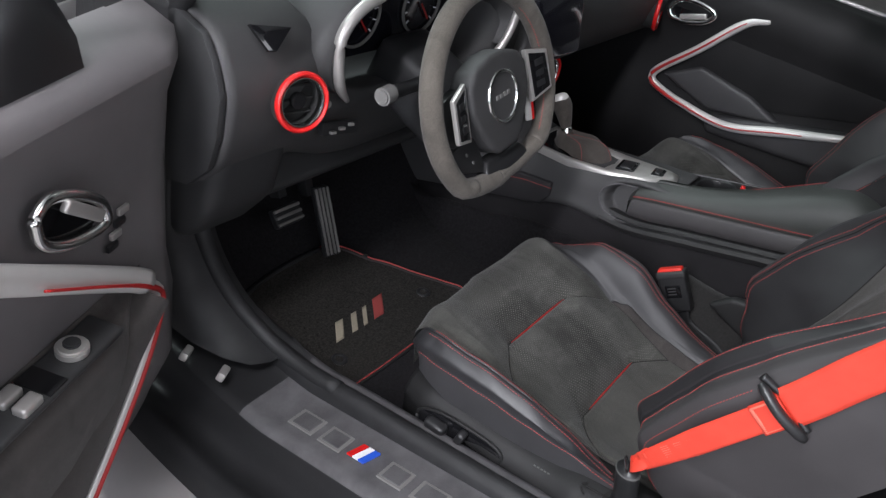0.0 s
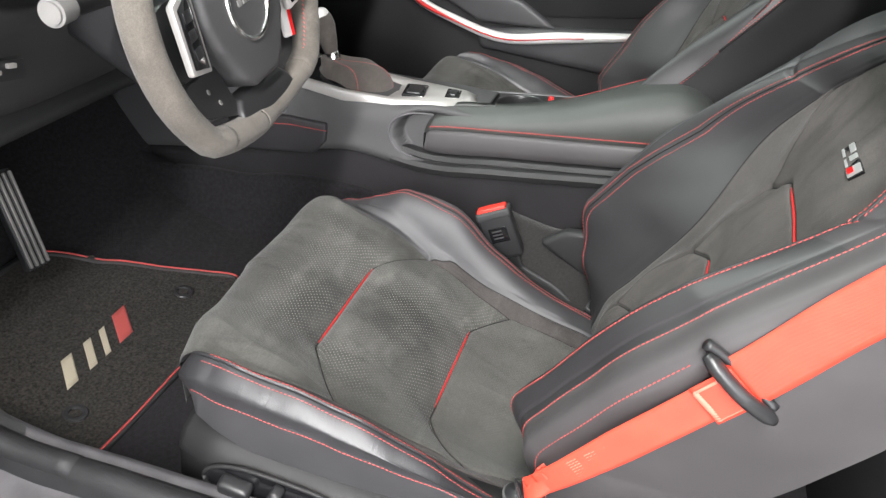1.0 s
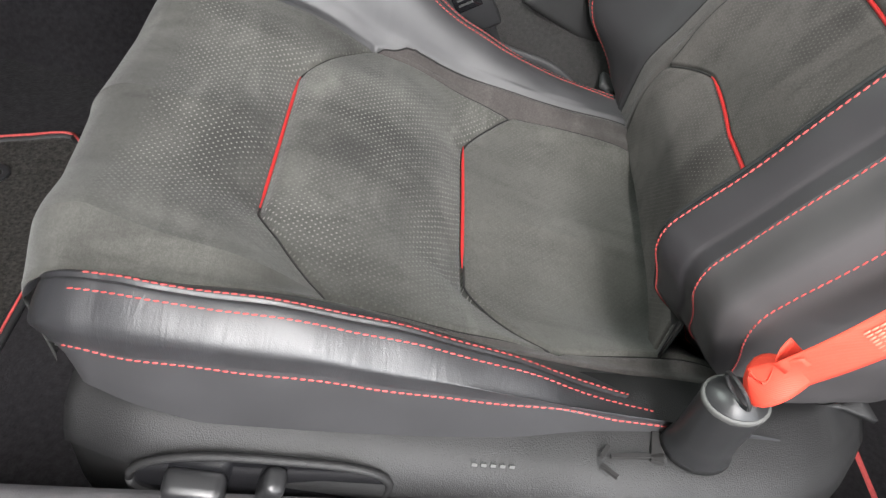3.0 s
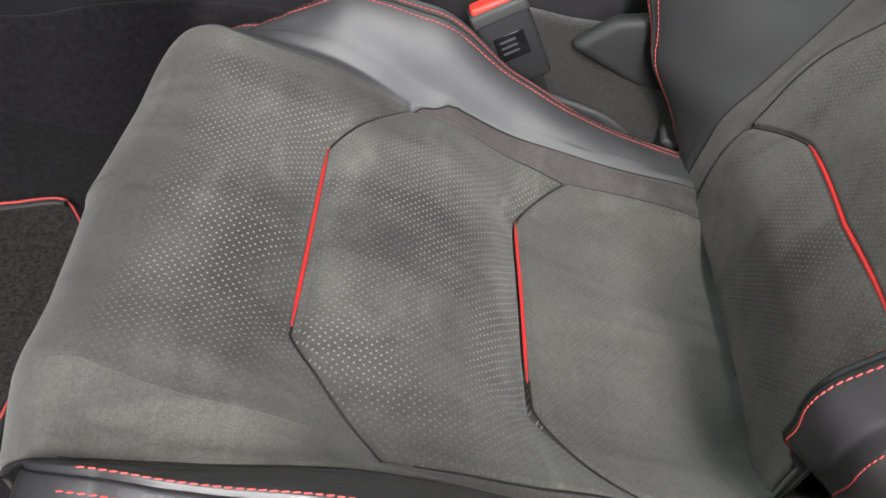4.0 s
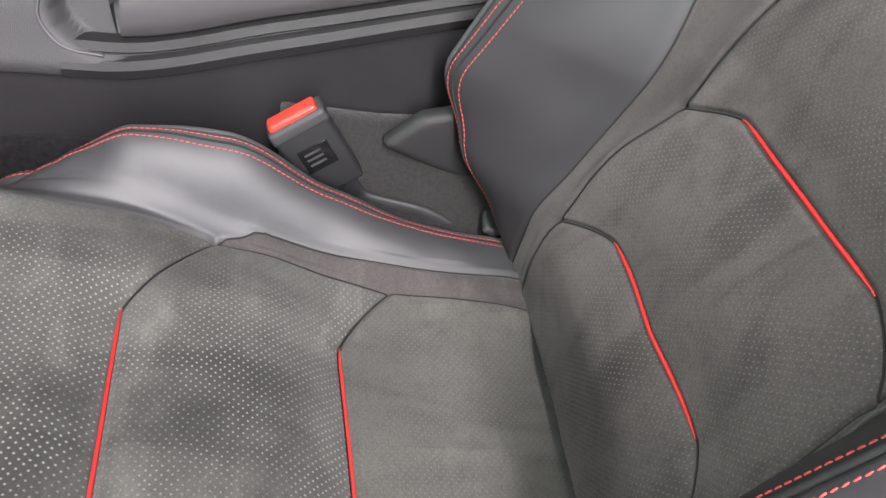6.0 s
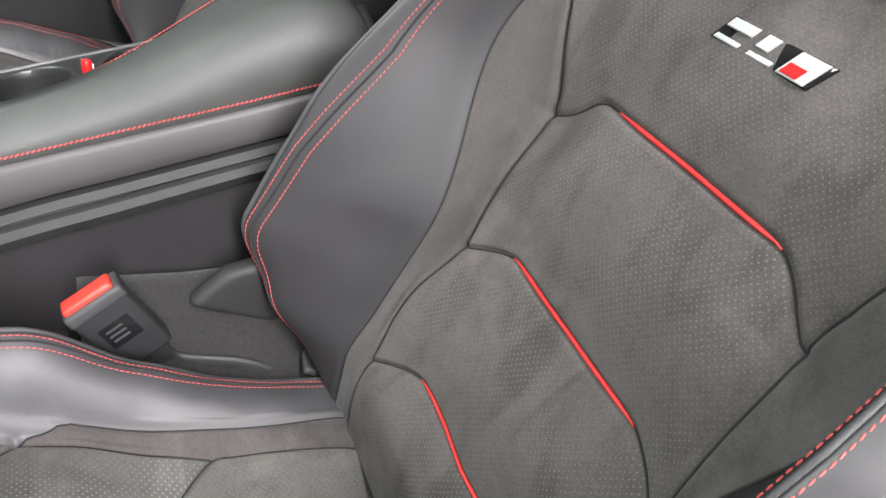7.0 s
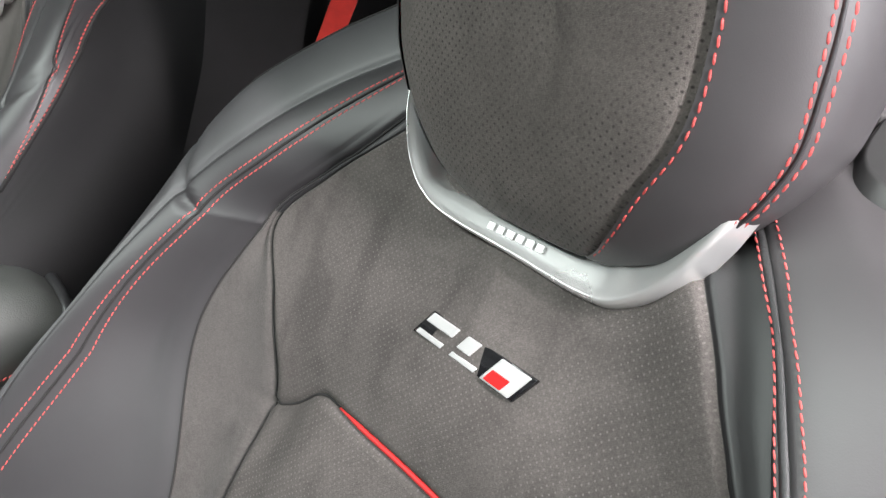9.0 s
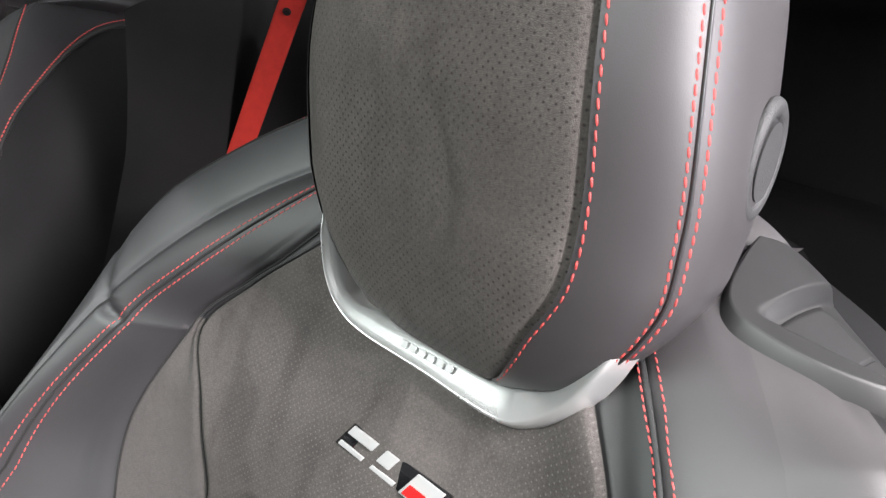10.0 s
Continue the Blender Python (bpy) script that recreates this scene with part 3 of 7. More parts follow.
def cushion(u, v):
    a, side = np.abs(u), np.sign(u)
    vv = np.clip(v, 0, 3)
    rows = np.stack([r(a, u) for r in C_ROWS])
    rows[3] -= 0.012 * np.clip(-u / 0.5, 0, 1)
    i = np.clip(vv.astype(int), 0, 2)
    n = np.arange(len(u))
    y = rows[i, n] + (rows[i + 1, n] - rows[i, n]) * (vv - i)
    zc = C_ZC(y)
    inner = u > 0
    zr = np.where(inner, C_ZR_IN(y), C_ZR_OUT(y))
    zl = np.where(inner, zr - 0.055, C_ZL_OUT(y))
    xr = C_XR(y)
    one = np.ones_like(y)
    xa, xb = np.where(inner, C_XA_IN(y), C_XA(y)), np.where(inner, C_XB_IN(y), C_XB(y))
    ha, hb = np.where(inner, C_HA_IN(y), C_HA(y)), np.where(inner, C_HB_IN(y), C_HB(y))
    fore = np.clip((y - 0.095) / 0.04, 0, 1) * inner
    hb = hb + fore * (ha + (zr - zc - ha) * np.clip((xb - xa) / (xr - xa), 0, 1) + 0.0035 - hb)
    low = 0.428 + 0.030 * np.clip((y - 0.14) / 0.1, 0, 1)
    X = across(KNOTS, np.stack([0 * y, 0.095 * one, xa, xb, xr, xr + 0.021, xr + 0.023, xr + 0.022]), a)
    Z = across(KNOTS, np.stack([zc, zc + 0.001, zc + ha, zc + hb, zr, 0.45 * zl + 0.55 * zr, zl, np.minimum(low, zl - 0.01)]), a)
    # upholstery: full panels between drawn-in seams
    mid = np.clip((0.66 - a) / 0.06, 0, 1)
    d1, d2 = np.abs(y - rows[1]), np.abs(y - rows[2])
    d = np.minimum(d1, d2)
    Z += mid * (0.008 * (1 - gauss(d, 0.040)) - 0.004 * gauss(d, 0.0035)) - mid * 0.010 * (1 - 0.8 * np.clip((a - 0.36) / 0.10, 0, 1)) * gauss(np.where(y > rows[1], np.where(y > rows[2], y - rows[2], np.minimum(y - rows[1], 3 * (rows[2] - y))), 9.0), 0.020)
    Z -= 0.0045 * gauss((a - 0.6) * 0.33, 0.0035) * np.where(inner, np.clip((2.1 - v) / 0.2, 0.35, 1) * np.clip((3.4 - v) / 0.3, 0, 1), np.clip((2.05 - v) / 0.1, 0, 1)) + 0.0035 * gauss((a - 0.72) * 0.25, 0.003) * np.where(inner, np.clip((1.8 - v) / 0.1, 0, 1), 1.0)
    Z -= 0.0022 * gauss((a - 0.9) * 0.25, 0.0022) + 0.0025 * gauss((a - 1.1) * 0.35, 0.003)
    Z += 0.0012 * ripple(X, y) * (a < 0.72) + 0.0010 * ripple(X * 2.2, y * 2.2, 2.0) * (a > 0.75)
    full = 0.007 * np.sin(math.pi * np.clip((a - 0.73) / 0.17, 0, 1)) ** 1.3 * inner * np.clip((0.22 - y) / 0.1, 0, 1) * np.clip((y + 0.16) / 0.1, 0, 1)
    X -= 0.7 * full
    Z += 0.7 * full
    # front roll
    f = np.clip(v - 3, 0, 1)
    phi = np.clip(f / 0.55, 0, 1) * 1.62
    r = 0.039
    y = y + r * np.sin(phi)
    Z = Z - r * (1 - np.cos(phi)) * (1 + 0.1 * (a < 0.7))
    low = np.clip((f - 0.55) / 0.45, 0, 1)
    Z -= 0.055 * low
    y -= 0.012 * low
    X = X * (1 - (0.035 + 0.085 * np.clip((a - 0.72) / 0.2, 0, 1)) * np.clip(f / 0.55, 0, 1) ** 2)
    nose = np.clip((a - 1.0) / 0.25, 0, 1) * np.clip(f / 0.4, 0, 1) * (u < 0)
    y = y - 0.026 * nose ** 1.2 + 0.006 * np.sin(np.clip((a - 0.85) / 0.3, 0, 1) * math.pi) * np.clip(f / 0.3, 0, 1) * (u < 0)
    Z = Z + 0.014 * nose
    Z = np.maximum(Z, 0.395 - 0.01 * f)
    return np.stack([X * side, y, Z], 1)


# backrest: z is the way up, each knot has its place across and its lead to the front of the middle line
B_YC = hermite([0.35, 0.40, 0.43, 0.50, 0.557, 0.69, 0.805, 0.88, 0.95, 1.03], [-0.2184, -0.1905, -0.171, -0.17, -0.1908, -0.2482, -0.2863, -0.315, -0.342, -0.3837])
B_XA = hermite([0.39, 0.59, 0.65, 0.77, 0.84, 0.88, 0.93, 0.985, 1.03], [0.1603, 0.156, 0.1458, 0.1447, 0.1736, 0.1986, 0.158, 0.1003, 0.0713])
B_XB = hermite([0.39, 0.50, 0.64, 0.80, 0.87, 0.93, 0.985, 1.03], [0.1886, 0.1849, 0.1851, 0.2289, 0.2112, 0.1624, 0.1178, 0.0914])
B_XR = hermite([0.39, 0.45, 0.50, 0.60, 0.70, 0.81, 0.887, 0.94, 0.985, 1.015, 1.035], [0.2031, 0.2306, 0.2593, 0.2917, 0.2924, 0.2818, 0.2671, 0.2337, 0.19, 0.1496, 0.1236])
B_HA = hermite([0.39, 0.60, 0.66, 0.77, 0.90, 1.03], [0.0105, 0.0118, 0.0064, 0.0007, 0.0125, 0.0098])
B_HB = hermite([0.39, 0.60, 0.80, 0.88, 0.95, 1.03], [0.0282, 0.0196, 0.0293, 0.0231, 0.016, 0.01])
B_HR = hermite([0.39, 0.42, 0.47, 0.53, 0.60, 0.70, 0.81, 0.887, 0.94, 1.0, 1.035], [-0.0018, 0.0115, 0.0379, 0.0923, 0.141, 0.1366, 0.1007, 0.0655, 0.045, 0.0183, 0.0022])
B_ROWS = [(0.352, 0.0), (0.5505, 0.0283), (0.6732, 0.0251), (0.8016, 0.0329), (0.9371, -0.0007), (1.03, 0.0)]

# the outer half is narrower, with a broader padded edge
OUT = [0.0091, 0.0199, 0.0404, -0.0326, 0.0752, -0.0035, 0.0339, -0.0138, -0.013, -0.0181, -0.0076, 0.0328, 0.0194, 0.0373, 0.0223, -0.0248, -0.0303, -0.0099, 0.0188]


def backrest(u, v):
    a, side = np.abs(u), np.sign(u)
    drop = np.clip((a - 0.34) / 0.26, 0, 1) ** 1.4
    rows = np.stack([z0 - dz * drop for z0, dz in B_ROWS])
    vv = np.clip(v, 0, 5)
    i = np.clip(vv.astype(int), 0, 4)
    n = np.arange(len(u))
    z = rows[i, n] + (rows[i + 1, n] - rows[i, n]) * (vv - i)
    yc = B_YC(z)
    low, high = np.clip((0.80 - z) / 0.2, 0, 1), np.clip((z - 0.80) / 0.1, 0, 1)
    peak = np.clip((z - 0.90) / 0.08, 0, 1)
    outer = (u < 0) * 1.0
    xa = B_XA(z) - outer * (OUT[0] + OUT[1] * high + OUT[15] * peak)
    xb = B_XB(z) - outer * (OUT[2] + OUT[3] * high + OUT[16] * peak)
    xr = B_XR(z) - outer * (OUT[4] + OUT[5] * high + OUT[6] * low + OUT[17] * peak)
    hr = B_HR(z) + outer * (OUT[7] + OUT[8] * high + OUT[9] * low + OUT[18] * peak)
    hb = B_HB(z) + outer * OUT[10]
    top = np.clip((z - 0.78) / 0.17, 0, 1)
    top = top * top * (3 - 2 * top)
    side_x = (outer * OUT[11] + (1 - outer) * 0.015) * (1 - top) + 0.038 * top
    side_h = (-outer * OUT[12] - (1 - outer) * 0.042) * (1 - top) - 0.019 * top
    far_x = outer * (side_x + OUT[13]) + (1 - outer) * 0.018
    far_h = outer * (hr + side_h - OUT[14]) + (1 - outer) * (hr * 0.55 - 0.075)
    X = across(KNOTS, np.stack([0 * z, xa * 0.62, xa, np.maximum(xb, xa + 0.008), xr, xr + side_x, xr + far_x, xr + far_x - 0.014]), a)
    H = across(KNOTS, np.stack([0 * z, 0 * z, B_HA(z), hb, hr, hr + side_h, far_h, np.minimum(hr * 0.2 - 0.135, far_h - 0.05)]), a)
    mid = np.clip((0.66 - a) / 0.06, 0, 1)
    d = np.min(np.abs(z[None] - rows[1:4]), axis=0)
    H += mid * (0.008 * (1 - gauss(d, 0.032)) - 0.004 * gauss(d, 0.0035))
    H -= 0.004 * gauss((a - 0.6) * 0.33, 0.0035) + 0.003 * gauss((a - 0.72) * 0.3, 0.003)
    H -= 0.0022 * gauss((a - 0.9) * 0.3, 0.0022)
    X -= outer * np.clip((0.90 - z) / 0.02, 0, 1) * (0.0030 * gauss((a - 0.985) * 0.4, 0.0030) + 0.0025 * gauss((a - 1.085) * 0.4, 0.0035))
    H -= 0.005 * gauss(z - 0.889 - 0.16 * (a - 0.9), 0.0035) * np.clip((a - 0.82) / 0.03, 0, 1) * np.clip((1.05 - a) / 0.05, 0, 1)
    H += 0.0010 * ripple(X, z) * (a < 0.72) + 0.0010 * ripple(X * 1.7, z * 1.7, 4.0) * (a > 0.75)
    t = np.clip(v - 5, 0, 1)
    y = yc + H - 0.11 * t
    z = z + 0.042 * top * np.sin(np.clip((a - 0.9) / 0.2, 0, 1) * 1.57) - outer * 0.045 * np.clip((a - 0.97) / 0.11, 0, 1) * np.clip((z - 0.95) / 0.07, 0, 1)
    z = z + 0.018 * np.sin(t * math.pi * 0.6) - 0.012 * t
    # the back stands a little askew on the cushion
    y = y - (0.0760 -0.0763 * (z - 0.7)) * X * side
    return np.stack([X * side, y, z], 1)


def dense(lo, hi, n, near=(), width=0.06):
    """Steps from lo to hi, closer together near the seams."""
    t = np.linspace(lo, hi, 4000)
    w = np.ones_like(t)
    for s in near:
        w += 3.0 * np.exp(-((t - s) / width) ** 2)
    c = np.concatenate([[0], np.cumsum((w[1:] + w[:-1]) / 2)])
    out = np.interp(np.linspace(0, c[-1], n), c, t)
    out[0], out[-1] = lo, hi
    return out


def seam_rows(F, u, v0, v1, parent, n=160, off=0.0, name="stitching", label="", **kw):
    v = np.linspace(v0, v1, n)
    uu = np.full(n, u) if np.isscalar(u) else u
    N = normals(F, uu, v)
    P = F(uu, v)
    s = -1 if kw.pop("flip", False) else 1
    return stitches(name, P, s * N, parent, label=label, **kw)


def strip_edge(v):
    """Where the inner suede strip of the cushion ends and the bolster's leather begins."""
    return np.interp(v, [0, 1.74, 1.80, 1.96, 2.0], [0.72, 0.72, 0.708, 0.612, 0.6])


def sports_seat(label):
    seat = thing("sports_seat", label, "car seat", "front seats")
    mids = dense(-0.6, 0.6, 70, (-0.6, 0.6), 0.03)
    # cushion panels
    for name, v0, v1, m, lab in (("rear_panel", 0, 1, SUEDE_FAINT_HOLES, "worn grey suede seat panel"),
                                 ("middle_panel", 1, 2, SUEDE_LIGHT_HOLES, "grey perforated suede seat panel"),
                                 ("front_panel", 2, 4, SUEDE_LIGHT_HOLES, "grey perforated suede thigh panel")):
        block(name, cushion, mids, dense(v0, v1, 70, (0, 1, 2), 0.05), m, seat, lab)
    for sgn in (-1, 1):
        us = dense(0.6, 0.72, 14, (0.6, 0.72), 0.02) * sgn
        if sgn < 0:
            block("suede_strip", cushion, us, dense(0, 1.9, 90), SUEDE_STRIP, seat, "plain grey suede strip", flip=True)
            block("suede_corner", cushion, us, dense(1.9, 4, 60), SUEDE_CORNER, seat, "plain grey suede front corner", flip=True)
        else:
            block("suede_strip", lambda w, v: cushion(0.6 + w * (strip_edge(v) - 0.6), v), np.linspace(0, 1, 14), dense(0, 2.0, 100, (1.9,), 0.1), SUEDE_STRIP, seat, "plain grey suede strip")
            vv = np.linspace(0, 2.0, 160)
            tube("seam", cushion(strip_edge(vv), vv) + normals(cushion, strip_edge(vv), vv) * 0.0004, 0.0009, SEAM, seat, "dark sewn seam", sides=6)
        us = dense(0.72, 0.9, 34, (0.72, 0.9), 0.02) * sgn
        leather = LEATHER if sgn > 0 else LEATHER_WORN
        if sgn < 0:
            block("bolster_top", cushion, us, dense(0, 3.5, 150), leather, seat, "black leather thigh bolster", flip=True)
        else:
            block("bolster_top", lambda w, v: cushion(strip_edge(v) + w * (0.9 - strip_edge(v)), v), dense(0, 1, 44, (0, 1), 0.06), dense(0, 3.5, 170, (1.9,), 0.1), leather, seat, "black leather thigh bolster")
        us = dense(0.9, 1.1, 30, (0.9, 1.1), 0.02) * sgn
        block("bolster_side", cushion, us, dense(0, 3.5, 150), leather, seat, "creased black leather bolster side", flip=sgn < 0)
        us = dense(1.1, 1.25, 12) * sgn
        block("bolster_skirt", cushion, us, dense(0, 3.5, 90), LEATHER, seat, "dark grey leather skirt", flip=sgn < 0)
        fl = False
        lines = (0.882, 0.935) if sgn < 0 else (0.852, 0.880)
        seam_rows(cushion, lines[0] * sgn, 0.25, 3.06 if sgn < 0 else 3.2, seat, flip=fl)
        seam_rows(cushion, lines[1] * sgn, 0.25, 3.12 if sgn < 0 else 3.25, seat, flip=fl)
        seam_rows(cushion, 1.118 * sgn, 0.3, 3.2, seat, flip=fl)
        if sgn > 0:
            vv = np.linspace(0.2, 3.25, 160)
            uu = np.full(160, 0.866)
            tube("seam", cushion(uu, vv) + normals(cushion, uu, vv) * 0.0002, 0.0010, SEAM, seat, "dark sewn seam", sides=6)
    # red piping in the two cushion seams and three backrest seams
    ends = {(cushion, 1): (0.287, 0.367), (cushion, 2): (0.339, 0.371), (backrest, 1): (0.340, 0.360), (backrest, 2): (0.361, 0.365), (backrest, 3): (0.363, 0.297)}
    for (F, v), (outer_end, inner_end) in ends.items():
        u = np.linspace(-outer_end, inner_end, 40)
        vv = np.full(40, float(v))
        P = F(u, vv) + normals(F, u, vv) * (0.0016 if F is cushion else -0.0016)
        t = np.linspace(0, 1, 40)
        R = (0.0015 if F is cushion else 0.0018) * np.clip(np.minimum(t, 1 - t) * 9, 0.25, 1) ** 0.6
        tube("red_piping", P, R, RED, seat, "bright red fabric piping", sides=8)
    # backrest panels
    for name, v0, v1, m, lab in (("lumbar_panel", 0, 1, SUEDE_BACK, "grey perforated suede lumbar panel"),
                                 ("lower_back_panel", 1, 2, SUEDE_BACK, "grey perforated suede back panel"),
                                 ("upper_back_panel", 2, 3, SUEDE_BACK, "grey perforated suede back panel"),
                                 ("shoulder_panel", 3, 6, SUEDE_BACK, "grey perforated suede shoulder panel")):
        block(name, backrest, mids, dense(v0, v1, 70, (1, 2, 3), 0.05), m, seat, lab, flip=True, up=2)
    for sgn in (-1, 1):
        us = dense(0.6, 0.72, 14, (0.6, 0.72), 0.02) * sgn
        block("suede_strip", backrest, us, dense(0, 3.72, 120), SUEDE_STRIP, seat, "plain grey suede strip", flip=sgn > 0)
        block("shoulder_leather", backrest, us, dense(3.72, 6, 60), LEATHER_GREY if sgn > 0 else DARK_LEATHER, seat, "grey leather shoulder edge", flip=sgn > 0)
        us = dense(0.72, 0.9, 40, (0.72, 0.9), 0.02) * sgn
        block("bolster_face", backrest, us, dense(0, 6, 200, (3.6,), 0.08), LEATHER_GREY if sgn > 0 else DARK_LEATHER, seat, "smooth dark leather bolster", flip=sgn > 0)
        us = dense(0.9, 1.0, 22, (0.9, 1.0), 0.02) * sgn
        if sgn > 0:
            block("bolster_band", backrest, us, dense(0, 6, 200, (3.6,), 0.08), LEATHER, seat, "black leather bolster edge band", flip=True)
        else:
            # one leather: dark below the crease, paler above, imitating how light falls
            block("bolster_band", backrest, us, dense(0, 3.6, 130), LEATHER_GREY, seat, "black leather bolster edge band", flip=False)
            block("shoulder_band", backrest, us, dense(3.6, 6, 80), HEAD_LEATHER, seat, "leather shoulder band, paler for the light on it", flip=False)
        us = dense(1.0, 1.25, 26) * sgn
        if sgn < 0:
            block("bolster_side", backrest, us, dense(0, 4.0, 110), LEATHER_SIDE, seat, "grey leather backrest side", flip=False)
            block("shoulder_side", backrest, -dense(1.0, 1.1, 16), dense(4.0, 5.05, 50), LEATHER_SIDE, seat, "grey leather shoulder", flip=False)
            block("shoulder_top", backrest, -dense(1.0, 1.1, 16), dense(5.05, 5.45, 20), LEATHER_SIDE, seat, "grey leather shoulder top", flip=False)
            # side leather too, blackened to pass for the dark cabin behind
            block("shoulder_back", backrest, -dense(1.1, 1.25, 14), dense(4.0, 4.85, 40), SIDE_BLACK, seat, "shoulder back, blackened like the dark behind it", flip=False)
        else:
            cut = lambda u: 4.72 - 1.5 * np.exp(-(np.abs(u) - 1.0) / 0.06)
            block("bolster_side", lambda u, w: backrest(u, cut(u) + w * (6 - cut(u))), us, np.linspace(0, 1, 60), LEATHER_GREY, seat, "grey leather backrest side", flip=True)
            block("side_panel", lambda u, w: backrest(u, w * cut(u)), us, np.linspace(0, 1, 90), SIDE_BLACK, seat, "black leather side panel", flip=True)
            uu = np.linspace(1.004, 1.248, 80)
            step = 0.06
            stitches("stitching", backrest(uu, cut(uu) + step) - normals(backrest, uu, cut(uu) + step) * 0.0006, -normals(backrest, uu, cut(uu) + step), seat, width=0.0013)
            tube("seam", backrest(uu, cut(uu)), 0.0022, SEAM, seat, "dark sewn seam", sides=6)
        fl = True
        vv = np.linspace(0.25, 5.3, 240)
        in_ = np.interp(vv, [0.25, 1.4, 2.2, 3.0, 5.3], [0.022, 0.024, 0.036, 0.072, 0.080])
        pair = (0.891 - in_, 0.914 - in_) if sgn > 0 else (0.880, 0.920)
        seam_rows(backrest, pair[0] * sgn + 0 * vv, 0.25, 5.3, seat, n=240, flip=fl)
        seam_rows(backrest, pair[1] * sgn + 0 * vv, 0.25, 5.3, seat, n=240, flip=fl)
        if sgn > 0:
            u = 0.9025 - in_
            tube("seam", backrest(u, vv) - normals(backrest, u, vv) * 0.0002, 0.0011, SEAM, seat, "dark sewn seam", sides=6)
        if sgn < 0:
            u = np.full(240, -0.9)
            tube("seam_bead", backrest(u, vv) - normals(backrest, u, vv) * 0.0004, 0.0024, SEAL, seat, "black seam bead", sides=8)
        if sgn > 0:
            seam_rows(backrest, 1.004 * sgn, 0.9, 5.0, seat, n=240, flip=fl)
        else:
            seam_rows(backrest, 1.004 * sgn, 0.9, 3.9, seat, n=240, flip=fl)
            seam_rows(backrest, 1.1 * sgn, 0.9, 3.0, seat, n=200, flip=fl)
    # sewn seams between the panels
    for F, sgn, vs_ in ((cushion, 1, (1, 2)), (backrest, -1, (1, 2, 3))):
        for v in vs_:
            for s in (-1, 1):
                u = np.linspace(ends[(F, v)][(s + 1) // 2] - 0.007, 0.6, 40) * s
                vv = np.full(40, float(v))
                tube("seam", F(u, vv) + sgn * normals(F, u, vv) * 0.0004, 0.0009, SEAM, seat, "dark sewn seam", sides=6)
    for F, sgn, knots_ in ((cushion, 1, ((0.6, 0, 3.2), (0.72, 0, 3.05))), (backrest, -1, ((0.6, 0, 3.72), (0.72, 0, 5.2), (0.9, 0.2, 5.2), (1.0, 3.6, 5.0)))):
        for u0, v0, v1 in knots_:
            for s in (-1, 1):
                if (s < 0 and u0 == 1.0) or (s > 0 and u0 == 0.9 and F is backrest):
                    continue
                if F is cushion:
                    v1 = {(0.6, -1): 1.9, (0.72, 1): 0.02}.get((u0, s), v1)
                v = np.linspace(v0, v1, 120)
                u = np.full(120, u0 * s)
                tube("seam", F(u, v) + sgn * normals(F, u, v) * 0.0003, 0.0009, SEAM, seat, "dark sewn seam", sides=6)
    # plastic shell behind the upholstery
    v = np.linspace(0.0, 5.9, 40)
    L, R = backrest(np.full(40, -1.25), v), backrest(np.full(40, 1.25), v)
    rows = [[L[k] + (R[k] - L[k]) * t + np.array([0, -0.03 * math.sin(math.pi * t), 0]) for t in np.linspace(0, 1, 13)] for k in range(34)]
    sheet("back_shell", rows, SIDE_BLACK, seat, "black grained plastic seat back")
    # base covers
    yb = np.linspace(0.256, -0.285, 60)
    xo = hermite([-0.285, -0.24, -0.18, -0.10, 0.0, 0.2, 0.256], [0.215, 0.258, 0.284, 0.291, 0.279, 0.271, 0.254])(yb)
    zt = hermite([-0.285, -0.25, -0.20, -0.13, -0.07, -0.02, 0.06, 0.2, 0.256], [0.462, 0.472, 0.478, 0.477, 0.472, 0.459, 0.449, 0.443, 0.434])(yb)
    for sgn in (-1, 1):
        rows = [[(sgn * px, y, pz) for t in (t if sgn < 0 else t - 0.065,) for px, pz in ((0.205, t + 0.004), (x - 0.050, t + 0.002), (x - 0.022, t - 0.003), (x - 0.007, t - 0.012), (x, t - 0.028), (x + 0.001, t - 0.040), (x - 0.004, 0.5 * t + 0.17), (x - 0.012, 0.33), (x - 0.03, 0.262))] for x, y, t in zip(xo, yb, zt)]
        sheet("side_cover", rows if sgn > 0 else [r[::-1] for r in rows], COVER, seat, "black grained plastic seat base cover", thick=-0.004)
    part("base_frame", slab([(-0.205, -0.20), (0.205, -0.20), (0.205, 0.235), (-0.205, 0.235)], 0.12, "z", 0.01, at=0.275), PLASTIC_SMOOTH, seat, "black seat base")
    ell = [(0.130 + 0.080 * math.copysign(abs(math.cos(t)) ** 0.75, math.cos(t)), 0.408 - 0.012 * math.cos(t) + 0.027 * math.copysign(abs(math.sin(t)) ** 0.8, math.sin(t)) ) for t in np.linspace(0, 2 * math.pi, 36, endpoint=False)]
    part("switch_recess", slab(ell, 0.004, "x", 0.001, at=-0.2755), BLACK_GLOSS, seat, "black switch recess")
    lip = np.array([(-0.2755, y, z) for y, z in ell + ell[:1]])
    tube("recess_lip", lip, 0.0028, COVER, seat, "moulded recess lip", sides=8, N=np.tile([1.0, 0, 0], (37, 1)))
    part("cushion_switch", box(0.020, 0.038, 0.021, pose(-0.283, 0.168, 0.405, 0, -8, 0), 0.007, 3), PLASTIC_SMOOTH, seat, "black oblong seat switch")
